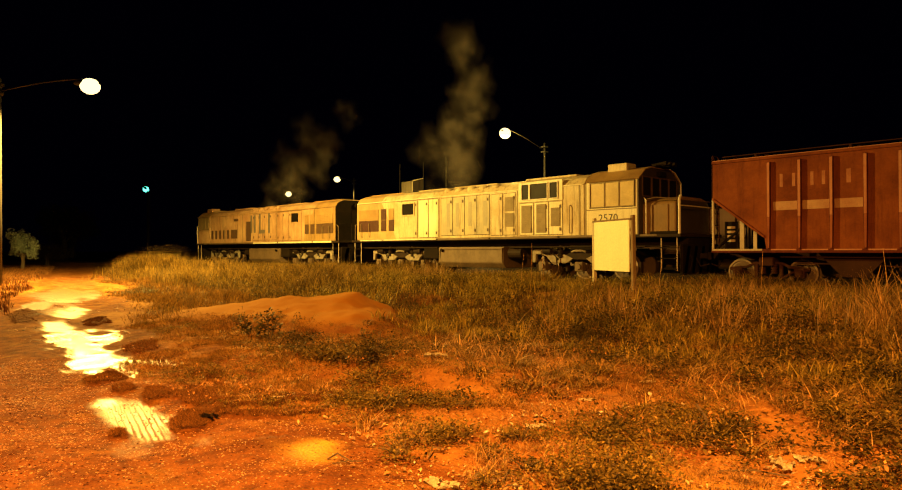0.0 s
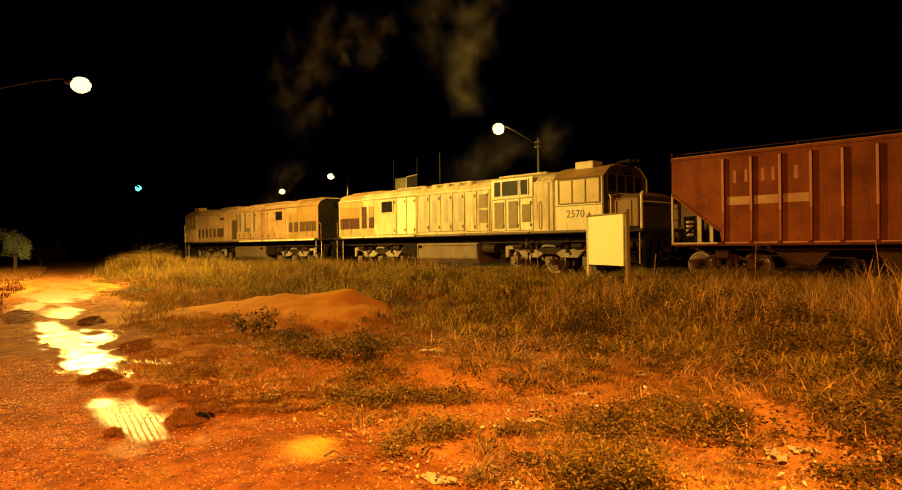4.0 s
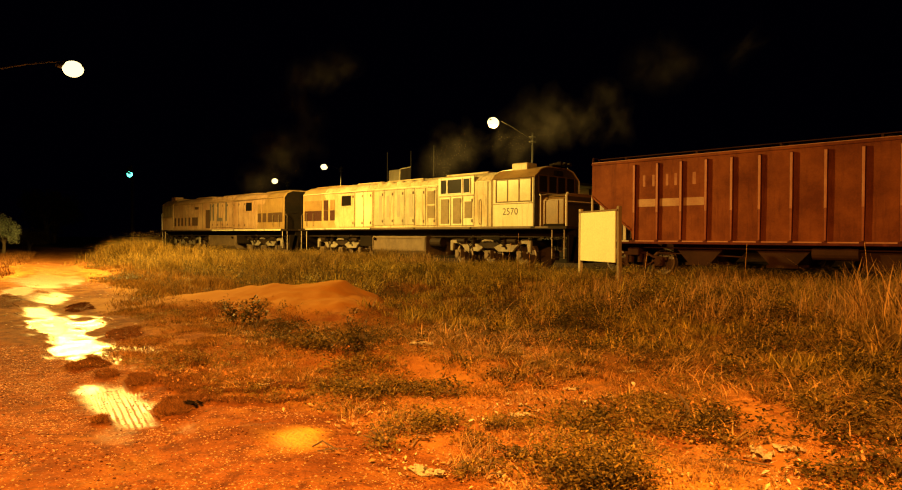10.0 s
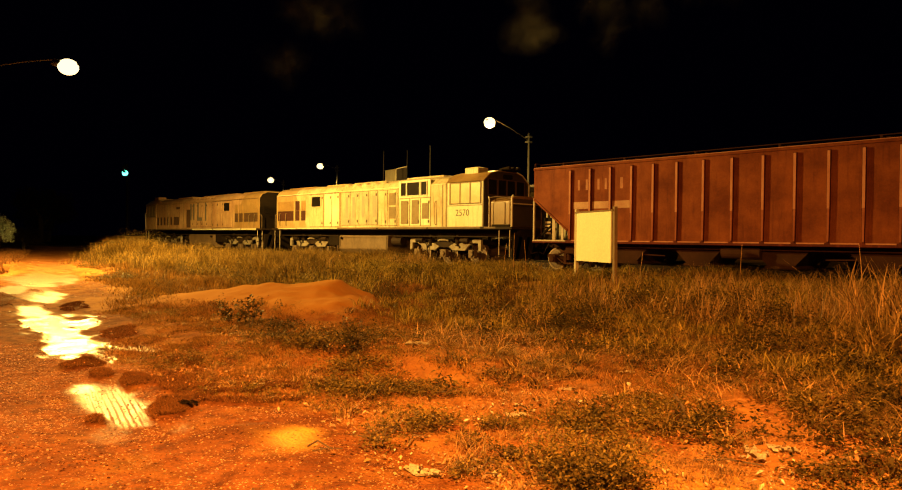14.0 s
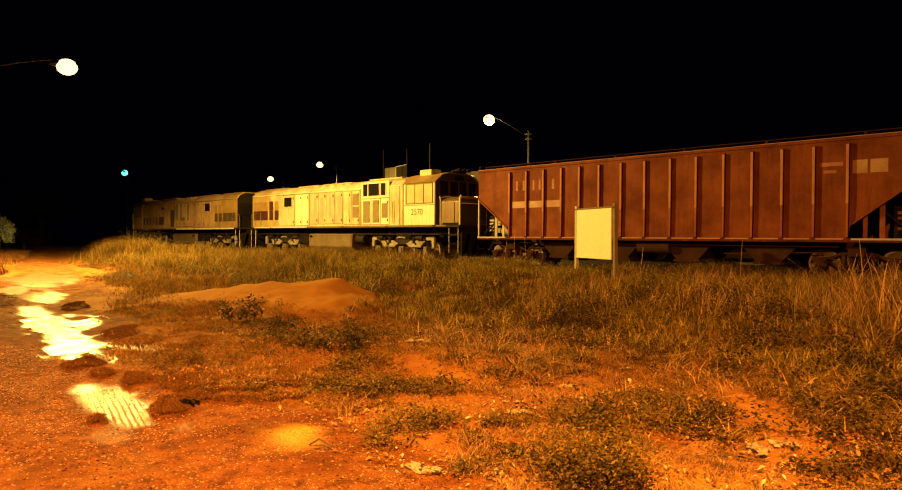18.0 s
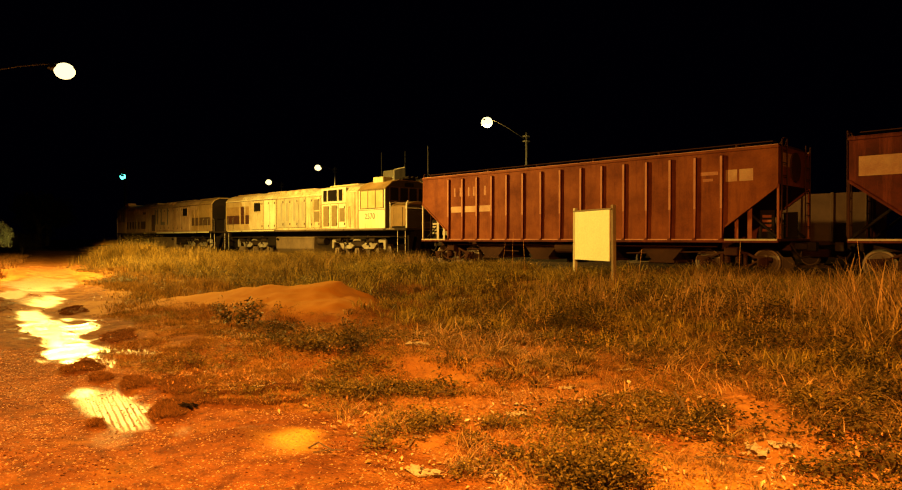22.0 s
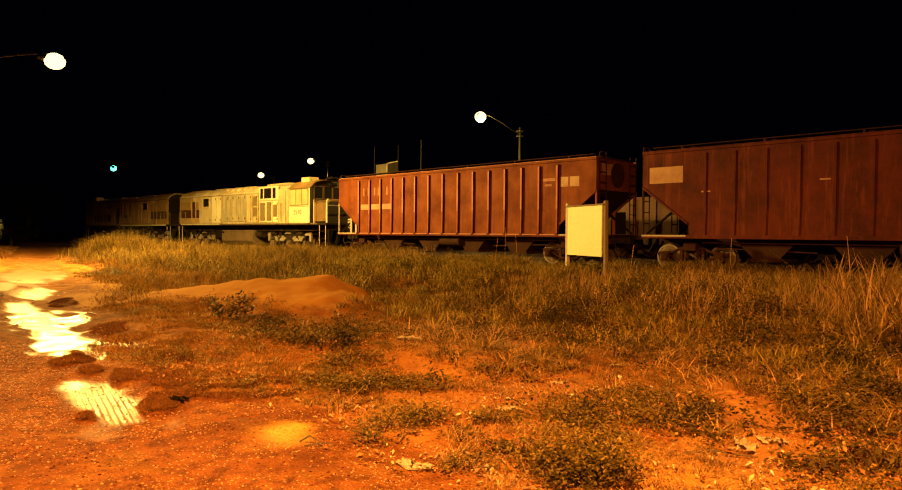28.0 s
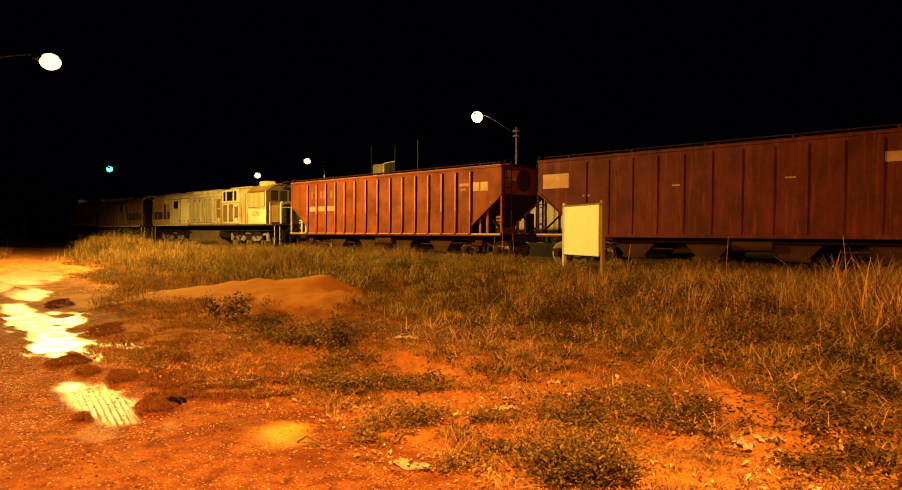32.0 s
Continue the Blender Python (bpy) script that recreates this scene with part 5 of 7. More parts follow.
stick([(-4.22, 2.72, 0.01), (-4.12, 2.74, 0.07), (-4.0, 2.79, 0.02)], 0.0065, "dark bent stick at the painted yellow glint", bark)
stick([(-4.1, 2.68, 0.01), (-4.02, 2.76, 0.03), (-3.97, 2.86, 0.015)], 0.0045, "dark bent stick at the painted yellow glint", bark)
stick([(-2.64, 5.60, 0.0), (-2.66, 5.62, 0.16), (-2.74, 5.60, 0.27)], 0.014, "dark dead stalk standing in weeds", bark)
stick([(-1.45, 5.35, 0.01), (-1.3, 5.6, 0.05), (-1.2, 5.9, 0.03)], 0.012, "dry stick lying on red soil")
stick([(-2.15, 4.72, 0.015), (-1.95, 4.85, 0.04), (-1.75, 4.98, 0.015)], 0.007, "dark dead twig on red soil", bark)
stick([(-3.6, 11.6, 0.0), (-3.62, 11.62, 0.30), (-3.60, 11.65, 0.55)], 0.010, "pale dry stalk standing upright in grass")
for k in range(26):
    sx, sy, a = -4.4 + 4.2 * rng.random(), 2.9 + 3.2 * rng.random(), rng.random() * 6.28
    ln = 0.10 + 0.22 * rng.random()
    stick([(sx, sy, 0.012), (sx + math.cos(a) * ln * 0.5, sy + math.sin(a) * ln * 0.5, 0.02 + 0.05 * rng.random()), (sx + math.cos(a + 0.3) * ln, sy + math.sin(a + 0.3) * ln, 0.015)],
          0.0035 + 0.003 * rng.random(), "thin dry twig lying on red soil")
stick([(-4.93, 3.67, 0.02), (-4.88, 3.74, 0.10), (-4.83, 3.80, 0.17)], 0.004, "thin pale twig sticking out of the weeds")

# ---- rolling stock ----
TRAVEL = []          # (vehicle, x at the start) for motions()
WHEELS = []          # (wheelset, x, z, radius) for motions()


def wheelset_mesh(r):
    bm = bmesh.new()
    rod(bm, (0, -0.80, 0), (0, 0.80, 0), 0.075, seg=12)
    for s in (-1, 1):
        rod(bm, (0, s * 0.50, 0), (0, s * 0.62, 0), r, seg=36)
        rod(bm, (0, s * 0.47, 0), (0, s * 0.50, 0), r + 0.03, seg=36)
        rod(bm, (0, s * 0.62, 0), (0, s * 0.63, 0), r * 0.80, r * 0.72, seg=28)
        rod(bm, (0, s * 0.63, 0), (0, s * 0.70, 0), 0.15, seg=16)
        for k in range(6):
            a = k * math.pi / 3
            rod(bm, (math.cos(a) * r * 0.5, s * 0.62, math.sin(a) * r * 0.5), (math.cos(a) * r * 0.5, s * 0.655, math.sin(a) * r * 0.5), 0.05, seg=8)
    for s in (-1, 1):
        rings = [[bm.verts.new((math.cos(a) * q, s * y, math.sin(a) * q)) for a in (k * math.pi / 18 for k in range(36))]
                 for q, y in ((r * 0.995, 0.621), (r * 0.985, 0.636), (r * 0.87, 0.636), (r * 0.86, 0.621))]
        for a, b in zip(rings, rings[1:]):
            for k in range(36):
                bm.faces.new((a[k], a[(k + 1) % 36], b[(k + 1) % 36], b[k])).material_index = 1
    me = bpy.data.meshes.new("wheelset")
    bm.to_mesh(me)
    bm.free()
    me.materials.append(wheel_steel)
    me.materials.append(tyre_steel)
    return me


LOCO_WHEELS, WAGON_WHEELS = wheelset_mesh(0.475), wheelset_mesh(0.40)


def add_wheels(bogie, xs, me, r):
    for x in xs:
        w = new("wheelset", me)
        w.parent = bogie
        w.location = (x, 0, r)
        WHEELS.append((w, x, r))


def loco_bogie(parent, cx):
    bg = new("bogie")
    bg.parent = parent
    bg.location = (cx, 0, 0)
    bg["label"] = "dusty three-axle locomotive bogie"
    half = [(-2.14, 0.60), (-2.14, 1.03), (-2.02, 1.10), (-1.74, 1.09), (-1.42, 0.92), (-0.62, 0.90), (-0.28, 0.76), (-0.52, 0.60), (-1.25, 0.60), (-1.46, 0.82), (-1.70, 0.91), (-1.96, 0.91), (-2.00, 0.60)]
    beam = [(-0.75, 0.78), (-0.40, 1.00), (0.40, 1.00), (0.75, 0.78), (0.40, 0.72), (-0.40, 0.72)]
    for s in (-1, 1):
        for d in (1, -1):
            part("side_frame", slab(bmesh.new(), [(d * x, z) for x, z in half], s * 0.90, s * 1.02, 0.015), bogie_grey, bg)
            part("frame_hole", rod(bmesh.new(), (-d * 0.95, s * 1.0, 0.74), (-d * 0.95, s * 1.024, 0.74), 0.055, seg=12), soot, bg)
            part("brake_link", tubes([(-d * 0.30, s * 1.05, 1.0), (-d * 0.10, s * 1.06, 1.06), (d * 0.12, s * 1.05, 1.02)], r=0.035, seg=6), bogie_grey, bg)
        part("middle_beam", slab(bmesh.new(), beam, s * 0.88, s * 0.98, 0.015), underframe_steel, bg)
        for ax in (-1.65, 0.0, 1.65):
            bm = boxes((ax - 0.17, ax + 0.17, s * 0.86, s * 1.07, 0.30, 0.64), bevel=0.03)
            rod(bm, (ax, s * 1.07, 0.475), (ax, s * 1.12, 0.475), 0.11, seg=12)
            part("axle_box", bm, tank_brown, bg)
        for ax in (-0.82, 0.82):
            bm = bmesh.new()
            for k in range(6):
                rod(bm, (ax, s * 0.98, 0.80 + k * 0.07), (ax, s * 0.98, 0.84 + k * 0.07), 0.12, seg=14)
            rod(bm, (ax, s * 0.98, 0.78), (ax, s * 0.98, 1.25), 0.07, seg=10)
            part("spring", bm, underframe_steel, bg)
        for ax in (-1.35, 1.35):
            bm = bmesh.new()
            rod(bm, (ax - 0.25, s * 1.10, 1.02), (ax + 0.18, s * 1.10, 1.02), 0.10, seg=12)
            tube(bm, [(ax + 0.18, s * 1.10, 1.02), (ax + 0.42, s * 1.12, 0.80), (ax + 0.45, s * 1.10, 0.42)], 0.025, 6)
            part("brake_cylinder", bm, underframe_steel, bg)
        for ax in (-2.2, -0.82, 0.82, 2.2):
            part("brake_shoe", boxes((ax - 0.05, ax + 0.05, s * 0.50, s * 0.66, 0.28, 0.66), bevel=0.015), underframe_steel, bg)
    part("bolster", boxes((-2.0, 2.0, -0.85, 0.85, 0.85, 1.05), (-0.5, 0.5, -0.9, 0.9, 1.05, 1.38), bevel=0.03), soot, bg)
    add_wheels(bg, (-1.65, 0.0, 1.65), LOCO_WHEELS, 0.475)


def coupler(parent, x, s):
    bm = boxes((x, x + s * 0.42, -0.09, 0.09, 0.78, 0.96), (x + s * 0.36, x + s * 0.60, -0.16, 0.14, 0.74, 1.00), bevel=0.03)
    tube(bm, [(x, -0.35, 0.95), (x + s * 0.25, -0.38, 0.55), (x + s * 0.5, -0.30, 0.62)], 0.025, 6)
    part("coupler", bm, underframe_steel, parent)


def louvre(parent, x0, x1, z0, z1, s, y=1.40, mat=None, name="louvre"):
    """Framed louvre of tilted slats on the side s."""
    bm = boxes((x0, x1, s * (y - 0.01), s * (y + 0.012), z0, z1))
    n = max(4, int((z1 - z0) / 0.075))
    for k in range(n):
        z = z0 + (k + 0.5) * (z1 - z0) / n
        h = (z1 - z0) / n * 0.42
        slab(bm, [(min(x0, x1) + 0.02, z - h), (max(x0, x1) - 0.02, z - h), (max(x0, x1) - 0.02, z + h * 0.3), (min(x0, x1) + 0.02, z + h * 0.3)], s * (y + 0.012), s * (y + 0.03))
    return part(name, bm, mat or louvre_tan, parent)


def framed(parent, x0, x1, z0, z1, s, y, frame_mat, pane_mat, n=1, rim=0.05, name="window", label=""):
    """A window on the side s with a proud frame and n panes."""
    x0, x1 = min(x0, x1), max(x0, x1)
    bm = boxes((x0 - rim, x1 + rim, s * (y - 0.01), s * (y + 0.035), z1, z1 + rim), (x0 - rim, x1 + rim, s * (y - 0.01), s * (y + 0.035), z0 - rim, z0),
               (x0 - rim, x0, s * (y - 0.01), s * (y + 0.035), z0, z1), (x1, x1 + rim, s * (y - 0.01), s * (y + 0.035), z0, z1))
    for k in range(1, n):
        x = x0 + (x1 - x0) * k / n
        box(bm, x - 0.018, x + 0.018, s * (y - 0.01), s * (y + 0.03), z0, z1)
    w = part(name, bm, frame_mat, parent, label)
    for k in range(n):
        a, b = x0 + (x1 - x0) * k / n, x0 + (x1 - x0) * (k + 1) / n
        part("pane", boxes((a + 0.006, b - 0.006, s * (y - 0.01), s * (y + 0.008), z0 + 0.004, z1 - 0.004)), pane_mat, w)
    return w


def handrail(parent, pts, r=0.02, mat=None):
    return part("handrail", tubes(pts, r=r, seg=8), mat or white_paint, parent)


def locomotive(x_end, sgn, cab_shift, nose, cream, label):
    """A six-axle diesel locomotive. e is the way in metres from the hood's blunt end towards the cab."""
    length = 17.1 if nose else 17.7
    mid = x_end + sgn * length / 2
    lo = thing("diesel_locomotive", pose(mid, TRACK_Y, RAIL), label, "locomotive", "locomotives of the train")
    TRAVEL.append((lo, mid))

    def X(e):
        return sgn * (e - length / 2)

    def bx(e0, e1, *rest, bevel=0.0):
        return boxes((X(e0), X(e1), *rest), bevel=bevel)

    # The nosed locomotive's cab and filter box are painted brighter for stronger light.
    worn, bright_cream, end_paint = (grey_patch, cab_cream, pale_ochre) if nose else (cream, cream, ochre)
    c0, c1 = 13.63 + cab_shift, 15.60 + cab_shift
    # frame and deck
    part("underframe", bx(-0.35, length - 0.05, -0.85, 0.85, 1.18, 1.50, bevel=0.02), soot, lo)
    part("deck", bx(-0.40, length, -1.42, 1.42, 1.47, 1.57, bevel=0.012), underframe_steel, lo, "dark deck edge")
    for s in (-1, 1):
        for a, b in ((0.3, 2.1), (2.2, 5.9), (6.0, 9.0), (9.1, 12.4), (12.5, 15.5), (15.7, 16.3)):
            bright = b < 6.5 if nose else b < 9.5
            part("worn_deck_edge", bx(a, b, s * 1.42, s * 1.426, (1.485 if not nose else 1.525) if bright else 1.505, 1.572), cab_cream if bright else tank_brown, lo)
    # hood
    shell = [(-1.38, 1.57), (-1.38, 3.36), (-1.20, 3.60), (-0.85, 3.74), (0.85, 3.74), (1.20, 3.60), (1.38, 3.36), (1.38, 1.57)]
    part("end_hood", loft(bmesh.new(), shell, X(0.0), X(2.0), 0.03), end_paint, lo, "sooty ochre hood end")
    part("hood", loft(bmesh.new(), shell, X(2.003), X(c0 - 0.10), 0.025), cream, lo)
    part("cab_joint", loft(bmesh.new(), [(a * 0.985, b - 0.01 if b > 2 else b) for a, b in shell], X(c0 - 0.10), X(c0)), louvre_tan, lo)
    for s in (-1, 1):
        part("painted_wedge", slab(bmesh.new(), [(X(2.0), 1.60), (X(3.1), 1.60), (X(2.0), 3.34)], s * 1.376, s * 1.386), end_paint, lo)
        part("gutter", bx(0.05, c0 - 0.15, s * 1.375, s * 1.405, 3.34, 3.375, bevel=0.006), cab_cream if nose else ochre, lo)
        # Thin dark strip paints the gutter's shadow on the hood side.
        part("gutter_shadow", bx(0.10, 6.0, s * 1.376, s * 1.384, 3.315, 3.338), dark_brown, lo)
        # end louvres: pale above, dark below
        for a, b in ((0.18, 1.78), (1.98, 2.38), (2.56, 2.96)):
            louvre(lo, X(a), X(b), 2.50, 3.02, s, 1.385, louvre_maroon if nose and 1.9 < a < 2.3 else ochre)
            louvre(lo, X(a), X(b), 1.97, 2.49, s, 1.385, louvre_maroon if nose else dark_brown)
        # side doors
        for a, b, z0, z1, mt in ((3.35, 4.62, 1.64, 3.28, cream), (4.75, 5.35, 1.64, 3.28, bright_cream), (5.40, 6.0, 1.64, 3.28, bright_cream),
                                 (6.20, 6.90, 1.70, 3.28, worn), (6.93, 7.61, 1.70, 3.28, worn), (7.64, 8.32, 1.70, 3.28, worn),
                                 (8.35, 9.03, 1.70, 3.28, worn), (9.14, 9.72, 1.66, 3.26, cream), (9.80, 10.40, 1.66, 3.26, cream),
                                 (10.62, 11.26, 1.64, 2.82, bright_cream), (11.34, 11.96, 1.64, 2.82, bright_cream), (12.02, 12.60, 1.64, 2.82, bright_cream)):
            if not nose and a > 9.1:
                continue
            part("door_gap", bx(a - 0.022, b + 0.022, s * 1.376, s * 1.382, z0 - 0.022, z1 + 0.022), dark_brown, lo)
            d = part("side_door", bx(a, b, s * 1.375, s * 1.40, z0, z1, bevel=0.008), mt, lo)
            for z in (z0 + 0.18, z1 - 0.18):
                part("latch", bx(b - 0.12, b - 0.05, s * 1.40, s * 1.425, z - 0.06, z + 0.06, bevel=0.006), dark_brown, d)
        framed(lo, X(3.60), X(4.40), 2.67, 3.17, s, 1.40, cream, dark_glass, 1, 0.06)
        if nose:
            for z0, z1 in ((1.97, 2.50), (2.57, 3.12)):
                louvre(lo, X(9.86), X(10.34), z0, z1, s, 1.40)
            part("filter_box", bx(10.55, 12.62, s * 1.37, s * 1.412, 2.86, 3.62, bevel=0.012), bright_cream, lo)
            for a, b in ((10.74, 11.07), (11.14, 11.94), (12.06, 12.40)):
                framed(lo, X(a), X(b), 2.96, 3.52, s, 1.412, white_paint, dark_glass, 1, 0.03, "air_intake")
            for a, b, z0, z1 in ((10.70, 11.20, 1.71, 2.74), (11.42, 11.88, 1.71, 2.76), (12.09, 12.52, 1.93, 2.60)):
                louvre(lo, X(a), X(b), z0, z1, s, 1.40)
        else:
            louvre(lo, X(11.1), X(11.7), 2.95, 3.12, s, 1.385, dark_brown, "vent")
        for e in (12.94,):
            handrail(lo, [(X(e), s * 1.38, 1.66), (X(e), s * 1.45, 1.72), (X(e), s * 1.45, 2.60), (X(e), s * 1.38, 2.66)], 0.016, louvre_tan)
        for e in (0.45, 1.1):
            handrail(lo, [(X(e), s * 1.38, 1.70), (X(e), s * 1.46, 1.74), (X(e), s * 1.46, 2.35), (X(e), s * 1.38, 2.40)], 0.016, louvre_tan)
        part("seam_strip", bx(13.30, 13.36, s * 1.375, s * 1.392, 1.60, 3.34), louvre_tan, lo)
        part("seam_strip", bx(10.46, 10.51, s * 1.375, s * 1.392, 1.60, 3.34), louvre_tan, lo)
        part("seam_strip", bx(6.06, 6.12, s * 1.375, s * 1.390, 1.60, 3.34), louvre_tan, lo)
        # lifting eyes and roof bulges along the shoulder
        for e in (6.4, 7.1, 7.8, 8.5, 9.2):
            bm = bmesh.new()
            bmesh.ops.create_uvsphere(bm, u_segments=14, v_segments=8, radius=1.0, matrix=Matrix.Translation((X(e), s * 1.10, 3.58)) @ Matrix.Diagonal((0.26, 0.20, 0.14, 1)))
            part("roof_bulge", bm, cream, lo, smooth=True)
    # logo as plain faded bars, and what is left of the striping
    for s in (-1, 1):
        if nose:
            for a, b in ((6.55, 6.75), (7.10, 7.30), (7.85, 8.05), (8.70, 8.90)):
                part("faded_mark", bx(a, b, s * 1.40, s * 1.404, 2.05, 3.05), faded_ghost, lo)
        else:
            for a, b, z0, z1 in ((9.15, 9.38, 2.15, 3.25), (8.70, 8.93, 2.15, 3.25), (8.05, 8.27, 2.10, 3.28), (7.50, 8.05, 2.10, 2.32), (6.90, 7.12, 2.10, 3.28)):
                part("faded_mark", bx(a, b, s * 1.40, s * 1.404, z0, z1), logo_grey, lo)
            part("dark_panel", bx(9.35, 9.95, s * 1.38, s * 1.404, 1.66, 2.88), dark_brown, lo)
            for a, b in ((11.2, 12.1), (12.4, 12.7), (13.0, 13.3), (13.6, 13.9), (14.2, 14.5), (14.8, 15.1)):
                part("dark_panel", bx(a, b, s * 1.405, s * 1.412, 1.85, 2.42), dark_brown, lo)
    # roof
    part("roof_hatch", bx(0.4, 3.0, -0.8, 0.8, 3.74, 3.79, bevel=0.02), ochre, lo)
    part("radiator_fan", rod(bmesh.new(), (X(1.2), 0, 3.78), (X(1.2), 0, 3.86), 0.55, seg=24), soot, lo)
    part("roof_hatch", bx(4.0, 5.9, -0.75, 0.75, 3.74, 3.80, bevel=0.02), cream, lo)
    part("roof_hatch", bx(6.3, 8.8, -0.70, 0.70, 3.74, 3.80, bevel=0.02), cream, lo)
    part("exhaust_stack", bx(6.70, 7.15, -0.28, 0.28, 3.74, 3.90, bevel=0.03), soot, lo)
    part("roof_hatch", bx(10.4, 12.8, -0.8, 0.8, 3.74, 3.82, bevel=0.03), cream, lo)
    # cab
    cab = [(-1.40, 1.57), (-1.40, 3.40), (-0.98, 3.72), (-0.60, 3.82), (0.60, 3.82), (0.98, 3.72), (1.40, 3.40), (1.40, 1.57)]
    part("cab", loft(bmesh.new(), cab, X(c0), X(c1), 0.025), bright_cream, lo)
    part("cab_roof", loft(bmesh.new(), [(-1.44, 3.40), (-1.00, 3.74), (-0.60, 3.84), (0.60, 3.84), (1.00, 3.74), (1.44, 3.40), (1.40, 3.37), (0.98, 3.70), (0.60, 3.80), (-0.60, 3.80), (-0.98, 3.70), (-1.40, 3.37)],
                          X(c0 - 0.03), X(c1 + 0.07)), ochre, lo, "sooty ochre cab roof")
    part("cab_end", loft(bmesh.new(), [(a * 0.985, b - 0.012 if b > 2 else b) for a, b in cab], X(c1), X(c1 + 0.03)), cab_end_steel, lo)
    for s in (-1, 1):
        framed(lo, X(c0 + 0.18), X(c1 - 0.12), 2.53, 3.33, s, 1.40, louvre_tan, curtain_tan if nose else louvre_tan, 3, 0.030, "cab_window", "dusty tan sliding cab window")
        part("window_seal", bx(c0 + 0.13, c1 - 0.07, s * 1.398, s * 1.404, 2.485, 3.375), soot, lo)
        part("cab_seam", bx(c0 + 0.02, c1 - 0.02, s * 1.40, s * 1.408, 2.42, 2.45), louvre_tan, lo)
        part("number_board_patch", bx(c0 + 0.35, c0 + 1.45, s * 1.40, s * 1.404, 1.92, 2.36), bright_cream, lo)
    # windscreens on the cab's end
    for a, b in ((-1.12, -0.62), (-0.52, -0.04), (0.04, 0.52), (0.62, 1.12)):
        x = X(c1 + 0.03)
        bm = boxes((x, x + sgn * 0.03, a - 0.035, b + 0.035, 3.46, 3.50), (x, x + sgn * 0.03, a - 0.035, b + 0.035, 2.82, 2.86), (x, x + sgn * 0.03, a - 0.035, a, 2.86, 3.46), (x, x + sgn * 0.03, b, b + 0.035, 2.86, 3.46))
        w = part("windscreen", bm, dark_brown, lo)
        part("pane", boxes((x, x + sgn * 0.012, a + 0.002, b - 0.002, 2.862, 3.458)), dark_glass, w)
    bm = bx(c1 + 0.03, c1 + 0.16, -0.24, 0.24, 3.52, 3.70, bevel=0.03)
    hl = part("headlight", bm, soot, lo)
    for y in (-0.11, 0.11):
        part("lens", rod(bmesh.new(), (X(c1 + 0.16), y, 3.61), (X(c1 + 0.175), y, 3.61), 0.075, seg=16), dark_glass, hl)
    part("roof_box", bx(c0 + 0.60, c0 + 1.35, -1.0, -0.4, 3.72, 4.00, bevel=0.03), cream, lo)
    bm = bmesh.new()
    for y in (-0.3, 0.0, 0.3):
        rod(bm, (X(c1 - 0.1), y, 3.92), (X(c1 + 0.45), y, 3.94), 0.03, 0.075, seg=10)
    box(bm, X(c1 - 0.05), X(c1 + 0.10), -0.4, 0.4, 3.83, 3.90)
    part("horn", bm, soot, lo)
    part("antenna", tubes([(X(c0 + 0.3), 0.2, 3.80), (X(c0 + 0.3), 0.2, 4.15)], r=0.012, seg=6), soot, lo)
    if nose:
        part("nose", loft(bmesh.new(), [(-1.15, 1.57), (-1.15, 2.55), (-1.0, 2.70), (-0.6, 2.78), (0.6, 2.78), (1.0, 2.70), (1.15, 2.55), (1.15, 1.57)], X(c1 + 0.03), X(16.80), 0.05), nose_brown, lo, "rust-brown short nose")
        # The nose's end face gets its shade as a dark colour.
        part("nose_front", loft(bmesh.new(), [(-1.10, 1.60), (-1.10, 2.53), (-0.97, 2.66), (0.97, 2.66), (1.10, 2.53), (1.10, 1.60)], X(16.80), X(16.812)), cab_end_steel, lo, "nose face coloured dark, turned from the light")
        part("nose_door", bx(c1 + 0.35, c1 + 0.95, -1.18, -1.15, 1.62, 2.52, bevel=0.01), nose_brown, lo)
        for s in (-1, 1):
            for e in (c1 + 0.26, 17.0):
                handrail(lo, [(X(e), s * 1.30, 1.57), (X(e), s * 1.30, 2.66), (X(e) - sgn * (0.12 if e < 16.5 else -0.0), s * 1.22, 2.76)], 0.022 if e < 16.5 else 0.042)
            handrail(lo, [(X(c1 + 0.26), s * 1.30, 2.70), (X(c1 + 0.60), s * 1.30, 2.74), (X(17.0), s * 1.30, 2.66)], 0.018, dark_brown)
        handrail(lo, [(X(17.02), -1.30, 2.45), (X(17.04), 0.0, 2.45), (X(17.02), 1.30, 2.45)], 0.022)
        # Added white tube: paints the light caught along the cab roof's edge.
        part("cab_edge_glint", tubes([(X(c1 + 0.06), 0.62, 3.83), (X(c1 + 0.06), 0.99, 3.73), (X(c1 + 0.06), 1.41, 3.40), (X(c1 + 0.06), 1.42, 2.84)], r=0.028, seg=6), white_paint, lo)
        part("end_step_box", bx(c1 + 0.4, 16.9, -1.32, -1.19, 1.57, 1.66, bevel=0.02), soot, lo)
    else:
        for s in (-1, 1):
            handrail(lo, [(X(length - 0.05), s * 1.30, 1.57), (X(length + 0.05), s * 1.30, 2.75), (X(length - 0.1), s * 1.30, 2.82)], 0.03)
    # hood end: door, lamp, handrails
    for s in (-1, 1):
        handrail(lo, [(X(-0.22), s * 1.32, 1.57), (X(-0.22), s * 1.32, 2.30), (X(-0.02), s * 1.30, 2.40)], 0.020, tank_brown)
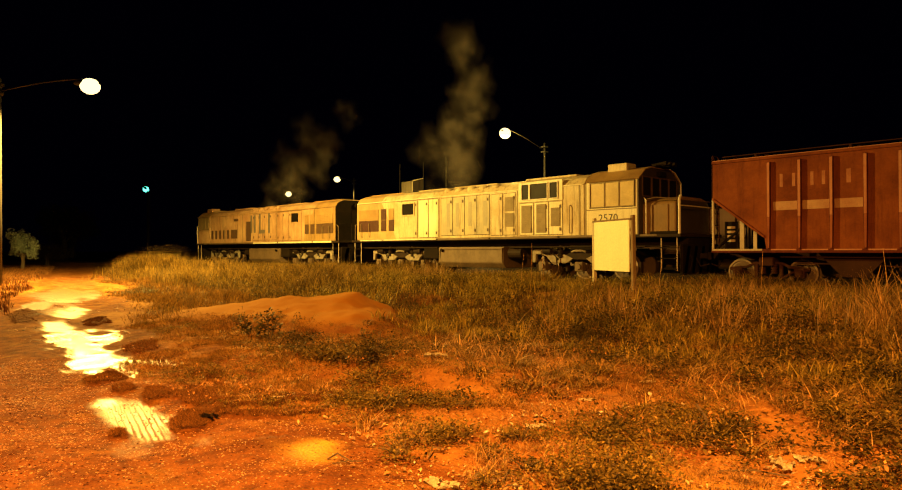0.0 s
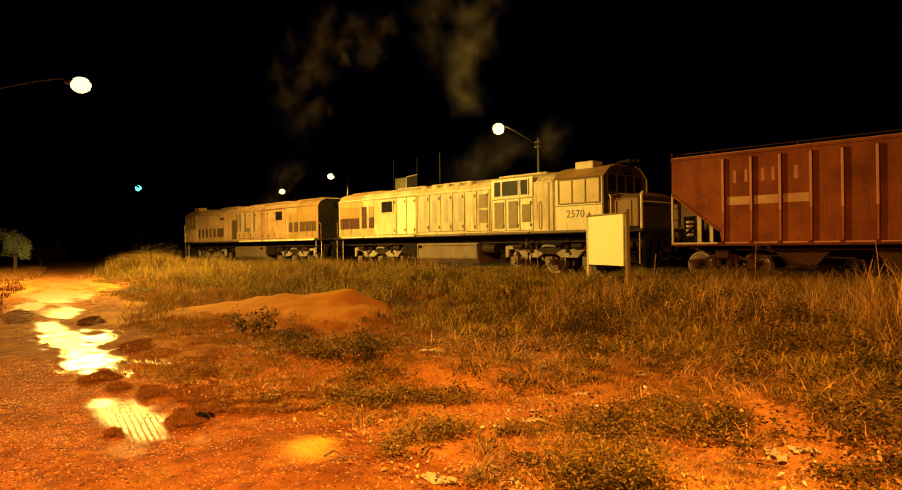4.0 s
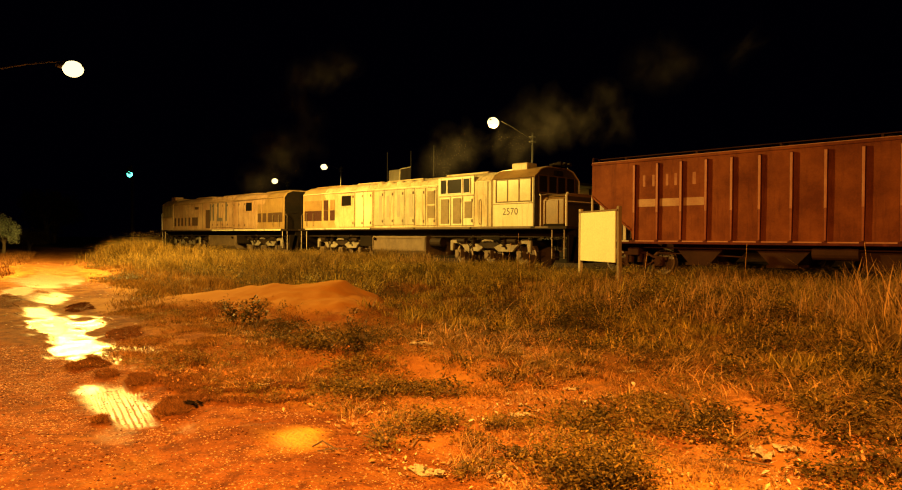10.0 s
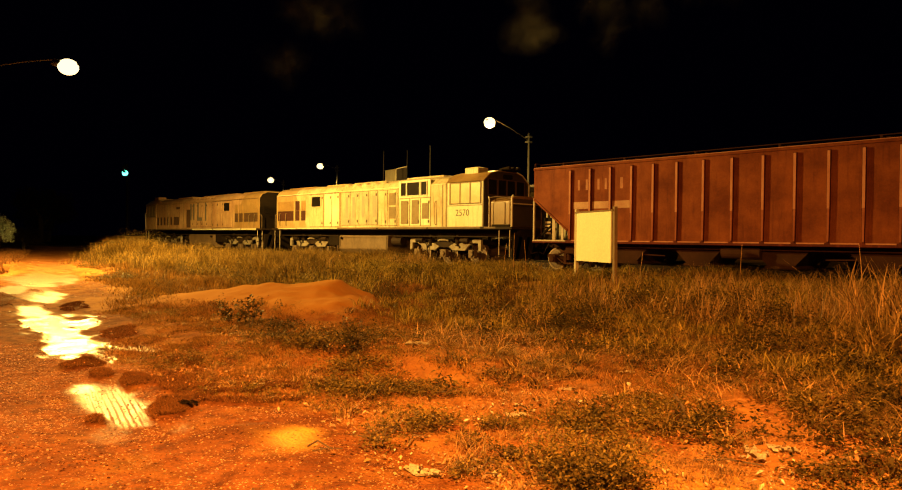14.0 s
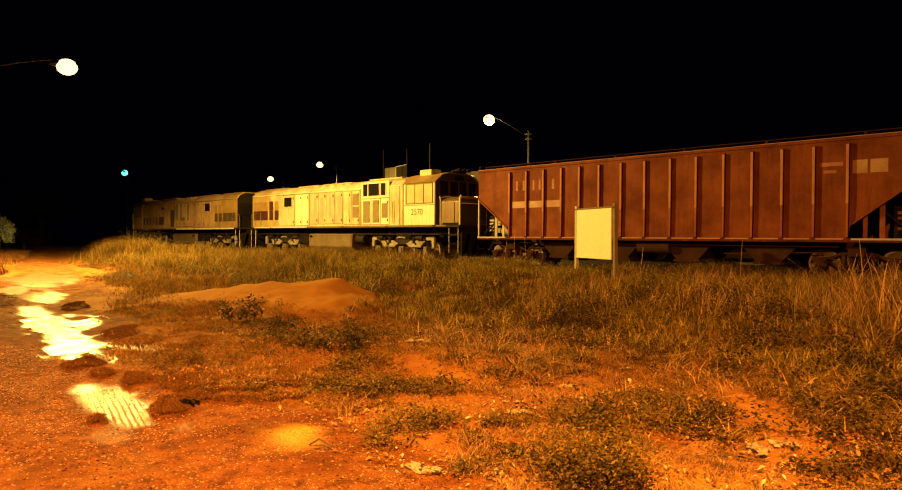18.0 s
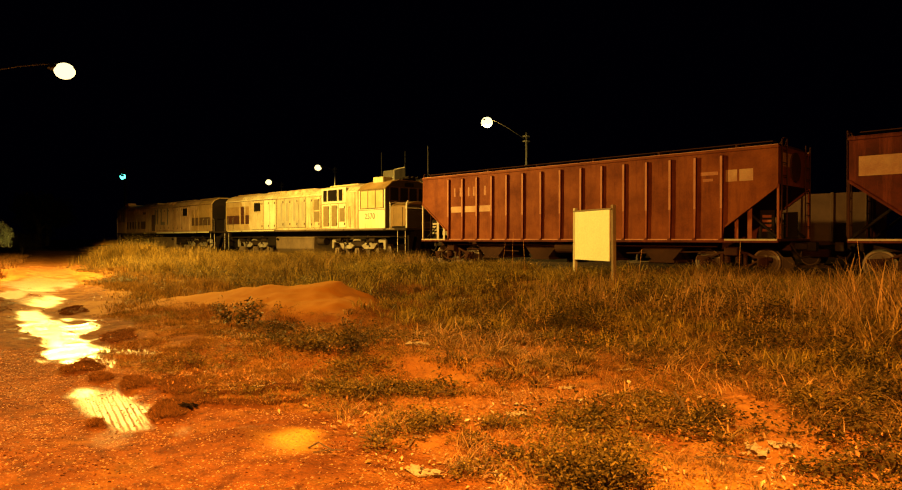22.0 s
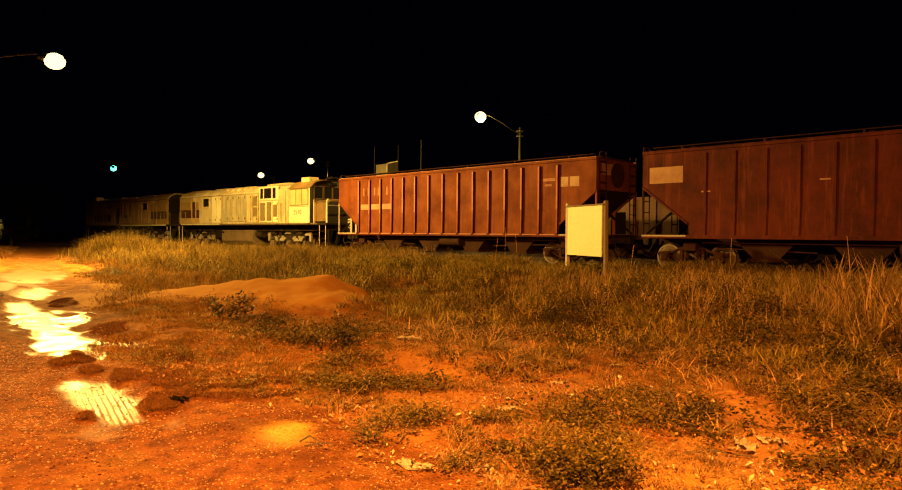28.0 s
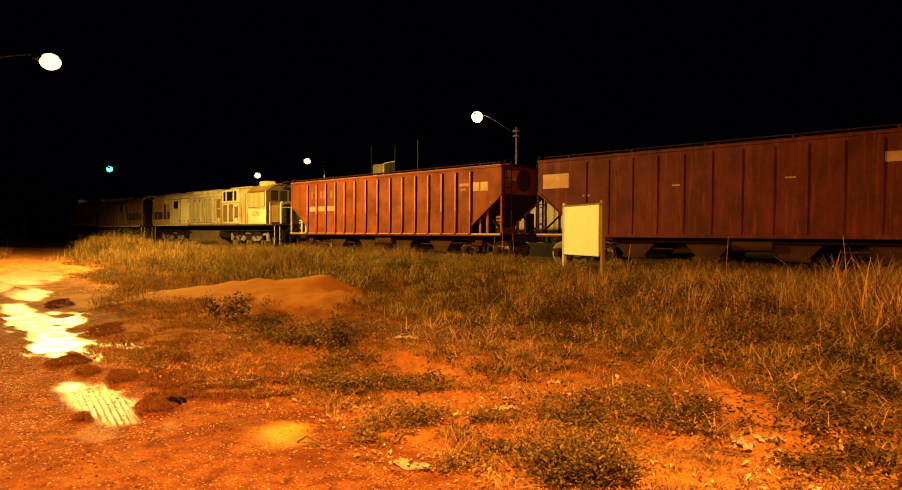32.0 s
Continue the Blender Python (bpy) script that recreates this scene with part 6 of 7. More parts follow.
        handrail(lo, [(X(-0.32), s * 0.55, 1.57), (X(-0.32), s * 0.55, 2.45), (X(-0.32), s * 1.30, 2.45)], 0.018, soot)
    # Near-black colour paints the darkness of the gap behind the hood end.
    part("end_face", loft(bmesh.new(), [(a * 0.97, b - 0.03 if b > 2 else b) for a, b in shell], X(0.0), X(-0.012)), soot, lo, "hood end coloured black for the unlit gap")
    part("end_door", boxes((X(-0.012), X(-0.03), -0.32, 0.32, 1.62, 3.20), bevel=0.012), soot, lo)
    for y in (-0.8, 0.8):
        part("end_grille", boxes((X(0.0), X(-0.025), y - 0.35, y + 0.35, 2.3, 3.1), bevel=0.01), soot, lo)
    part("end_lamp", rod(bmesh.new(), (X(0.0), 0, 3.45), (X(-0.12), 0, 3.45), 0.16, seg=18), soot, lo)
    # steps and pilots at both ends
    for e, d in ((-0.30, -1), (length - 0.12, 1)):
        x = X(e)
        for s in (-1, 1):
            st = part("ladder", tubes([(x - sgn * d * 0.58, s * 1.32, 1.45), (x - sgn * d * 0.58, s * 1.32, 0.42)], [(x - sgn * d * 0.05, s * 1.32, 1.45), (x - sgn * d * 0.05, s * 1.32, 0.42)], r=0.018), grimy_white, lo)
            for z in (0.45, 0.78, 1.12):
                part("tread", boxes((x - sgn * d * 0.58, x - sgn * d * 0.05, s * 1.18, s * 1.36, z, z + 0.03), bevel=0.006), soot, st)
        pl = part("pilot", boxes((x, x + sgn * d * 0.10, -1.25, 1.25, 0.28, 1.25), bevel=0.02), soot, lo)
        for y in (-1.05, -0.55, -0.05, 0.45, 0.95):
            bm = bmesh.new()
            a = [bm.verts.new((x + sgn * d * 0.104, y + dy, z)) for dy, z in ((-0.12, 0.34), (0.06, 0.34), (0.30, 1.18), (0.12, 1.18))]
            f = bm.faces.new(a)
            bmesh.ops.solidify(bm, geom=[f], thickness=0.004)
            part("stripe", bm, yellow_stripe, pl)
        coupler(lo, x, sgn * d)
        for s in (-1, 1):
            part("hose", tubes([(x, s * 0.75, 1.05), (x + sgn * d * 0.18, s * 0.78, 0.75), (x + sgn * d * 0.10, s * 0.80, 0.40)], r=0.028, seg=6), soot, lo)
    # below the frame
    tank = part("fuel_tank", loft(bmesh.new(), [(-1.30, 1.20), (-1.33, 0.55), (-1.15, 0.36), (1.15, 0.36), (1.33, 0.55), (1.30, 1.20)], X(5.95), X(9.70), 0.03), tank_brown, lo, "dusty brown fuel tank")
    part("filler", rod(bmesh.new(), (X(6.2), -1.32, 1.05), (X(6.2), -1.42, 1.09), 0.06, seg=10), soot, tank)
    for a, b, z0, z1 in ((6.0, 9.65, 1.10, 1.16), (6.0, 9.65, 0.58, 0.63), (6.0, 6.06, 0.63, 1.10), (9.59, 9.65, 0.63, 1.10)):
        part("tank_rim", bx(a, b, -1.345, -1.30, z0, z1), tank_brown, tank)
    part("air_reservoir", rod(bmesh.new(), (X(9.85), -1.05, 0.95), (X(10.5), -1.05, 0.95), 0.20, seg=16), underframe_steel, lo)
    part("battery_box", bx(4.9, 5.85, -1.25, -0.7, 0.70, 1.20, bevel=0.02), soot, lo)
    for a, b in ((0.5, 5.8), (10.0, 15.8)):
        part("pipe", tubes([(X(a), -1.25, 1.18), (X(b), -1.25, 1.18)], r=0.03, seg=6), underframe_steel, lo)
    for e in (3.0, 13.05 + cab_shift * 0.5):
        loco_bogie(lo, X(e))
    return lo, X


lead_loco, _ = locomotive(-28.8, -1, 1.75, False, dusty_tan, "dusty tan diesel locomotive with faded grey logo bars")
second_loco, LX = locomotive(-26.85, 1, 0.0, True, cream, "weathered cream diesel locomotive with number on its cab")


def lettering(body, parent, x, y, z, size, mat, name="number", label=""):
    cu = bpy.data.curves.new("letters", "FONT")
    cu.body, cu.size, cu.extrude, cu.space_character = body, size, 0.003, 1.05
    tmp = new("letters", cu)
    me = bpy.data.meshes.new_from_object(tmp.evaluated_get(bpy.context.evaluated_depsgraph_get()))
    bpy.data.objects.remove(tmp)
    bpy.data.curves.remove(cu)
    me.materials.clear()
    me.materials.append(mat)
    ob = new(name, me)
    ob.parent = parent
    ob.matrix_basis = pose(x, y, z, 90, 0, 0)
    if label:
        ob["label"] = label
    return ob


lettering("2570", second_loco, LX(14.12), -1.409, 2.02, 0.37, black_paint, "running_number", "black running number painted on the cab")


def wagon_bogie(parent, cx):
    bg = new("bogie")
    bg.parent = parent
    bg.location = (cx, 0, 0)
    bg["label"] = "rusty two-axle freight bogie"
    upper = [(-1.10, 0.56), (-0.62, 0.60), (-0.36, 0.72), (0.36, 0.72), (0.62, 0.60), (1.10, 0.56)]
    lower = [(-1.10, 0.52), (-0.66, 0.46), (-0.36, 0.28), (0.36, 0.28), (0.66, 0.46), (1.10, 0.52)]
    for s in (-1, 1):
        for line, thick in ((upper, 0.075), (lower, 0.06)):
            part("arch_bar", slab(bmesh.new(), line + [(x, z - thick) for x, z in reversed(line)], s * 0.78, s * 0.88, 0.012), wagon_dark, bg)
        for ax in (-0.34, 0.34):
            part("column", boxes((ax - 0.05, ax + 0.05, s * 0.79, s * 0.87, 0.27, 0.68), bevel=0.012), wagon_dark, bg)
        for ax in (-0.85, 0.85):
            part("axle_box", rod(boxes((ax - 0.14, ax + 0.14, s * 0.74, s * 0.95, 0.27, 0.55), bevel=0.03), (ax, s * 0.95, 0.41), (ax, s * 0.99, 0.41), 0.10, seg=12), wagon_dark, bg)
        for ax in (-0.16, 0.16):
            bm = rod(bmesh.new(), (ax, s * 0.86, 0.38), (ax, s * 0.86, 0.64), 0.06, seg=8)
            for k in range(4):
                rod(bm, (ax, s * 0.86, 0.38 + k * 0.07), (ax, s * 0.86, 0.42 + k * 0.07), 0.09, seg=12)
            part("spring", bm, wagon_dark, bg)
    part("bolster", boxes((-0.2, 0.2, -1.05, 1.05, 0.60, 0.86), bevel=0.03), wagon_dark, bg)
    add_wheels(bg, (-0.85, 0.85), WAGON_WHEELS, 0.40)


def hopper_wagon(mid, label, ribs, marks, red, rib_red):
    """A covered hopper wagon, 14.4 m long, with sloping ends and outside ribs."""
    w = thing("hopper_wagon", pose(mid, TRACK_Y, RAIL), label, "freight wagon", "hopper wagons of the train")
    TRAVEL.append((w, mid))
    h = 7.19
    side = [(-h, 3.66), (-h, 2.60), (-5.72, 1.46), (-5.66, 1.08), (5.66, 1.08), (5.72, 1.46), (h, 2.60), (h, 3.66)]
    for s in (-1, 1):
        part("side_sheet", slab(bmesh.new(), side, s * 1.30, s * 1.335), red, w)
        part("top_chord", boxes((-h - 0.02, h + 0.02, s * 1.27, s * 1.37, 3.60, 3.68), bevel=0.015), red, w)
        part("top_edge_strip", boxes((-h, h, s * 1.28, s * 1.36, 3.682, 3.70)), rib_red, w)
        part("side_sill", boxes((-h - 0.02, h + 0.02, s * 1.28, s * 1.40, 0.98, 1.09), bevel=0.015), wagon_dull, w)
        part("slope_edge", slab(bmesh.new(), [(-h, 2.60), (-5.72, 1.46), (-5.72, 1.40), (-h, 2.52)], s * 1.28, s * 1.37), red, w)
        part("slope_edge", slab(bmesh.new(), [(h, 2.60), (5.72, 1.46), (5.72, 1.40), (h, 2.52)], s * 1.28, s * 1.37), red, w)
        out = 1.415 if red is wagon_red else 1.362
        for x in ribs:
            part("rib", slab(bmesh.new(), [(x - 0.025, 1.09), (x + 0.025, 1.09), (x + 0.045, 1.95), (x + 0.045, 3.52), (x - 0.045, 3.52), (x - 0.045, 1.95)], s * 1.33, s * out, 0.008), wagon_dull, w)
            # Cap and foot colours paint a rib lit above and dim below.
            part("rib_cap", slab(bmesh.new(), [(x - 0.032, 1.98), (x + 0.032, 1.98), (x + 0.034, 3.50), (x - 0.034, 3.50)], s * out, s * (out + 0.008), 0.002), rib_red, w, "worn upper rib face toned for the light it catches")
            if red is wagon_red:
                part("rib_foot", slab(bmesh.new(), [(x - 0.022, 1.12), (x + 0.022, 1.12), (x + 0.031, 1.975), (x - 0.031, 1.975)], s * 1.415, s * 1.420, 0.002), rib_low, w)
        # Pale strips: the sill's worn edge together with its painted highlight.
        for x0, x1 in ((-h, -5.75), (5.75, h)):
            part("worn_sill_highlight", boxes((x0, x1, s * 1.40, s * 1.407, 1.040, 1.088)), grimy_white, w)
        for x0, x1 in zip(ribs, ribs[1:]):
            part("worn_sill_highlight", boxes((x0 + 0.06, x1 - 0.08, s * 1.40, s * 1.406, 1.052, 1.088)), rib_red, w)
        for x in (-h, h):
            part("corner_post", boxes((x - 0.03, x + 0.03, s * 1.28, s * 1.345, 1.09, 2.60), bevel=0.01), (grimy_white if x < 0 else rib_low) if red is wagon_red else wagon_dark, w)
            d = 1 if x > 0 else -1
            part("brace", tubes([(x - d * 0.05, s * 1.15, 1.12), (x - d * 1.25, s * 1.0, 2.15)], r=0.04, seg=6), soot, w)
            if red is wagon_red:
                pale = grimy_white if d < 0 else rib_low
                part("brace_plate", slab(bmesh.new(), [(x - d * 0.86, 1.09), (x - d * 0.74, 1.09), (x - d * 0.74, 1.98), (x - d * 0.86, 1.88)], s * 1.18, s * 1.21), pale, w)
                part("brace_plate", slab(bmesh.new(), [(x - d * 1.22, 1.09), (x - d * 1.12, 1.09), (x - d * 1.12, 1.66), (x - d * 1.22, 1.58)], s * 1.18, s * 1.21), pale, w)
                for k in range(4):
                    part("painted_mark", boxes((x - d * 0.28, x - d * 0.52, s * 1.0, s * 1.012, 1.30 + k * 0.13, 1.37 + k * 0.13)), pale, w)
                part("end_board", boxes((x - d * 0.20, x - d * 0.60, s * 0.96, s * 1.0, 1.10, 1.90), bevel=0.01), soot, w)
            ld = part("ladder", tubes([(x + d * 0.06, s * 1.22, 1.15), (x + d * 0.06, s * 1.22, 3.85)], [(x + d * 0.06, s * 0.80, 1.15), (x + d * 0.06, s * 0.80, 3.85)], r=0.02, seg=6), wagon_dark, w)
            for z in (1.45, 1.8, 2.15, 2.5, 2.85, 3.2, 3.55):
                part("rung", tubes([(x + d * 0.06, s * 1.22, z), (x + d * 0.06, s * 0.80, z)], r=0.014, seg=6), wagon_dark, ld)
        for x0, x1, z0, z1 in marks:
            part("painted_mark", boxes((x0, x1, s * 1.335, s * 1.339, z0, z1)), faded_letter if x1 - x0 < 0.12 or z1 - z0 < 0.11 and red is wagon_red else stripe_cream, w)
    # body: end sheets, slopes, roof
    for d in (-1, 1):
        part("end_sheet", boxes((d * h, d * (h - 0.03), -1.30, 1.30, 2.60, 3.66)), red, w)
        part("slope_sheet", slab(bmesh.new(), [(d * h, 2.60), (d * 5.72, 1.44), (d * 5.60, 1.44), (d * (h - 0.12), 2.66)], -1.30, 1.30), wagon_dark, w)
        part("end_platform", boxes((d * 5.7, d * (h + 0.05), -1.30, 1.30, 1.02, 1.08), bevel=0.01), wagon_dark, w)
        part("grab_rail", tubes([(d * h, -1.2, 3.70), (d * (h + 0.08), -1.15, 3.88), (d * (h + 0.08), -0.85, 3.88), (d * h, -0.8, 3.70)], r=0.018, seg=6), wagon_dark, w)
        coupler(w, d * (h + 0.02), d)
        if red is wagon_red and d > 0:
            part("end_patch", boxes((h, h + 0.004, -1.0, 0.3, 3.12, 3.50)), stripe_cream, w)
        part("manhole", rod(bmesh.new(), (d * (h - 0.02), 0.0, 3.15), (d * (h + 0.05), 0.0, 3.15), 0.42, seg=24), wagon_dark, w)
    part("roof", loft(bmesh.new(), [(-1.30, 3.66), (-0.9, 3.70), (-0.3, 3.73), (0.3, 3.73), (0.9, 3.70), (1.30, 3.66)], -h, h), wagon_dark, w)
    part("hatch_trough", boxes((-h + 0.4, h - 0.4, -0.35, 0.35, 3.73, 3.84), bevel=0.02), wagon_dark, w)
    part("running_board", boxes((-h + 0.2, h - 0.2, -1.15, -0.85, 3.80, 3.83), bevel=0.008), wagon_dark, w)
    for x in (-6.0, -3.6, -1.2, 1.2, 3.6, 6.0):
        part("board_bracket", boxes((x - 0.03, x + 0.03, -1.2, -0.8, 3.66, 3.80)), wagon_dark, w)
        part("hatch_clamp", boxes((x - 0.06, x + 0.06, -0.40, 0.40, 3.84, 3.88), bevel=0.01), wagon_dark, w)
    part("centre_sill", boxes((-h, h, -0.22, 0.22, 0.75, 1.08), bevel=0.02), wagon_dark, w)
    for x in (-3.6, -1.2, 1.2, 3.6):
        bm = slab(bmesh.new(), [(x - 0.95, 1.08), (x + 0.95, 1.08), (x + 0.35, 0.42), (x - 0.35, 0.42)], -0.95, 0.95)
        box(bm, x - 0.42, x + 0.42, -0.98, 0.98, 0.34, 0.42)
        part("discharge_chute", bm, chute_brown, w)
    part("air_reservoir", rod(bmesh.new(), (-0.4, -1.0, 0.78), (0.7, -1.0, 0.78), 0.19, seg=14), chute_brown, w)
    part("brake_rigging", tubes([(-5.0, -0.9, 0.70), (-2.3, -0.85, 0.62)], [(2.3, -0.85, 0.62), (5.0, -0.9, 0.70)], [(-5.4, -1.05, 0.86), (5.4, -1.05, 0.86)], r=0.022, seg=6), wagon_dark, w)
    for cx in (-5.79, 5.79):
        wagon_bogie(w, cx)
    return w


W1 = -1.585
RIBS = [u - W1 for u in (-7.16, -6.36, -5.58, -4.80, -4.05, -3.27, -2.44, -1.60, -0.74, 0.08, 0.90, 1.70, 2.49, 3.28, 4.07)]
marks = [(-7.06 - W1, -6.42 - W1, 2.16, 2.40), (-6.30 - W1, -5.64 - W1, 2.16, 2.40), (-5.52 - W1, -4.87 - W1, 2.16, 2.40),
         (-6.88 - W1, -6.80 - W1, 2.80, 3.16), (-6.56 - W1, -6.48 - W1, 2.80, 3.16), (-6.10 - W1, -6.02 - W1, 2.80, 3.16), (-5.82 - W1, -5.74 - W1, 2.80, 3.16),
         (-5.24 - W1, -5.14 - W1, 2.80, 3.16), (4.17 - W1, 4.50 - W1, 2.74, 3.08), (4.56 - W1, 4.94 - W1, 2.74, 3.08), (3.42 - W1, 3.95 - W1, 2.96, 3.06), (3.50 - W1, 3.80 - W1, 2.78, 2.86)]
hopper_wagon(W1, "oxide-red hopper wagon with cream stripe and faded lettering", RIBS, marks, wagon_red, wagon_rib)
hopper_wagon(14.50, "darker oxide-red hopper wagon with a cream end patch", [-5.0 + 0.85 * k - 0.2 for k in range(13)],
             [(-6.97, -5.89, 2.68, 3.18), (3.30, 4.4, 2.90, 3.15), (-5.32, -5.05, 2.36, 2.40), (-2.16, -1.90, 2.56, 2.60), (1.05, 1.32, 2.62, 2.66)], wagon_dull, wagon_dull)

# ---- track ----
def lay_track(y0, x0, x1, name, label, z, detail):
    tr = thing(name, pose(0, y0, z), label, "railway track", kind="structure")
    for s in (-1, 1):
        profile = [(-0.065, -0.15), (0.065, -0.15), (0.065, -0.13), (0.012, -0.11), (0.012, -0.045), (0.034, -0.03), (0.034, 0.0), (-0.034, 0.0), (-0.034, -0.03), (-0.012, -0.045), (-0.012, -0.11), (-0.065, -0.13)]
        part("rail", loft(bmesh.new(), [(s * 0.534 + a, b) for a, b in profile], x0, x1), wheel_steel, tr)
    if detail:
        bm = boxes((-0.11, 0.11, -1.0, 1.0, -0.29, -0.152), bevel=0.01)
        me = bpy.data.meshes.new("sleeper")
        bm.to_mesh(me)
        bm.free()
        me.materials.append(sleeper_wood)
        for k in range(110):
            o = new("sleeper", me)
            o.parent = tr
            o.location = (-62 + k * 0.6, 0, 0)
            o.rotation_euler = (0, 0, (k * 37 % 11 - 5) * 0.004)
    return tr


lay_track(TRACK_Y, -420, 60, "main_track", "metre-gauge track half hidden in grass", RAIL, True)
lay_track(31.8, -200, 40, "siding_track", "siding behind the main track", 0.45, False)
x, y = scatter(14000, -40, 3, 18.5, 22.3, lambda x, y: 0.3 + 0.7 * wave(x, y, 0.4))
pebbles(x, y, 0.015 + 0.03 * rng.random(len(x)), ballast_mat, "ballast", "dark ballast stones under the track")


# ---- street lamps ----
def lamp_post(lamp_at, foot, label, category, mat, wooden=False):
    """A pole with a curved arm that carries a lantern whose glass bowl is at lamp_at."""
    z0 = place_on(*foot)
    lx, ly, lz = lamp_at
    po = thing(category.replace(" ", "_"), pose(foot[0], foot[1], z0), label, category, "lamps of the yard")
    top = lz + 0.15 - z0
    part("pole", rod(bmesh.new(), (0, 0, -0.3), (0, 0, top), 0.15 if category == "street lamp" else 0.10, 0.10 if category == "street lamp" else 0.06, 14), mat, po, smooth=True)
    dx, dy = lx - foot[0], ly - foot[1]
    arm = [(dx * k, dy * k, top - 0.5 + 0.62 * math.sin(k * 1.5)) for k in (0.0, 0.25, 0.5, 0.75, 0.92)]
    part("arm", tubes(arm, r=0.03 if category == "street lamp" else 0.014), galvanised, po)
    for z in (top - 0.62, top - 0.30):
        part("bracket", boxes((-0.17, 0.17, -0.17, 0.17, z, z + 0.1), bevel=0.02), galvanised, po)
    turn = Matrix.Translation((dx, dy, lz - z0)) @ Matrix.Rotation(math.atan2(dy, dx), 4, "Z")
    bm = bmesh.new()
    bmesh.ops.create_uvsphere(bm, u_segments=20, v_segments=12, radius=1.0, matrix=turn @ Matrix.Translation((-0.1, 0, 0.10)) @ Matrix.Diagonal((0.48, 0.22, 0.13, 1)))
    head = part("lantern", bm, galvanised, po, smooth=True)
    bm = bmesh.new()
    bmesh.ops.create_uvsphere(bm, u_segments=20, v_segments=12, radius=1.0, matrix=turn @ Matrix.Translation((0.02, 0, 0.0)) @ Matrix.Diagonal((0.36, 0.32, 0.30, 1)))
    part("bowl", bm, lens_glow, head, "glowing sodium lamp bowl", smooth=True)
    return po


lamp_post(LAMP_ROAD, (-29.1, 4.50), "tall dark concrete street lamp glowing over the dirt road", "street lamp", old_concrete)
lamp_post(LAMP_NEAR, (2.6, -4.6), "tall concrete street lamp standing behind the clearing", "street lamp", concrete)
lamp_post(LAMP_YARD, (-26.2, 33.1), "yard lamp on a slender pole beyond the train", "yard lamp", galvanised)
lamp_post(LAMP_FAR_A, (-67.0, 39.6), "distant yard lamp glowing beyond the train", "yard lamp", galvanised)
lamp_post(LAMP_FAR_B, (-57.0, 40.0), "distant yard lamp glowing beyond the train", "yard lamp", galvanised)


def signal_post():
    x, y, z = SIGNAL
    z0 = place_on(x, y)
    so = thing("railway_signal", pose(x, y, z0), "tall railway signal showing a green light", "railway signal")
    part("mast", rod(bmesh.new(), (0, 0.12, -0.2), (0, 0.12, z - z0 + 0.9), 0.08, 0.06, 12), soot, so)
    hd = part("signal_head", boxes((-0.25, 0.25, -0.05, 0.12, z - z0 - 0.45, z - z0 + 0.85), bevel=0.06), soot, so)
    face = (Vector((0, 0, 1.6)) - Vector((x, y, z))).normalized()
    for dz, mt in ((0.0, green_glow), (0.45, dark_glass)):
        part("lens", rod(bmesh.new(), (0.06, -0.05, z - z0 + dz), (0.12, -0.12, z - z0 + dz), 0.28, seg=20), mt, hd, "lit green lens" if dz == 0 else "")
        bm = bmesh.new()
        for k in range(10):
            a0, a1 = math.pi * k / 10, math.pi * (k + 1) / 10
            v = [bm.verts.new(p) for p in ((0.06 + 0.22 * math.cos(a0), -0.05, z - z0 + dz + 0.22 * math.sin(a0)), (0.06 + 0.22 * math.cos(a1), -0.05, z - z0 + dz + 0.22 * math.sin(a1)),
                                           (0.10 + 0.22 * math.cos(a1), -0.35, z - z0 + dz + 0.22 * math.sin(a1)), (0.10 + 0.22 * math.cos(a0), -0.35, z - z0 + dz + 0.22 * math.sin(a0)))]
            bm.faces.new(v)
        bmesh.ops.remove_doubles(bm, verts=bm.verts, dist=0.001)
        bmesh.ops.solidify(bm, geom=list(bm.faces), thickness=0.01)
        part("visor", bm, soot, hd)
    st = part("mast_ladder", tubes([(0.25, 0.15, 0), (0.25, 0.15, z - z0 - 0.3)], [(0.55, 0.15, 0), (0.55, 0.15, z - z0 - 0.3)], r=0.02, seg=6), soot, so)
    for k in range(int((z - z0 - 0.5) / 0.35)):
        part("rung", tubes([(0.25, 0.15, 0.3 + 0.35 * k), (0.55, 0.15, 0.3 + 0.35 * k)], r=0.012, seg=6), soot, st)


signal_post()


# ---- blank sign board ----
def sign_board():
    z0 = place_on(-10.45, 16.25)
    sg = thing("sign_board", pose(-10.43, 16.24, z0, 0, 0, -26), "blank pale sign board on two wooden posts in grass", "sign")
    for x, lean in ((-1.04, 0.0), (1.05, -1.0)):
        p = part("post", boxes((-0.055, 0.055, -0.05, 0.05, -0.3, 2.19), bevel=0.012), pale_wood if x < 0 else wood, sg)
        p.matrix_basis = pose(x, 0.03, 0, 0, lean, 0)
    part("board", boxes((-0.91, 0.95, -0.055, -0.02, 0.64, 2.06), bevel=0.006), sign_white, sg, "blank pale board")
    part("top_batten", boxes((-1.02, 1.03, -0.06, 0.0, 2.062, 2.11), bevel=0.008), wood, sg)
    part("back_batten", boxes((-0.97, 0.97, -0.018, 0.02, 0.75, 0.83), (-0.97, 0.97, -0.018, 0.02, 1.75, 1.83), bevel=0.008), wood, sg)


sign_board()


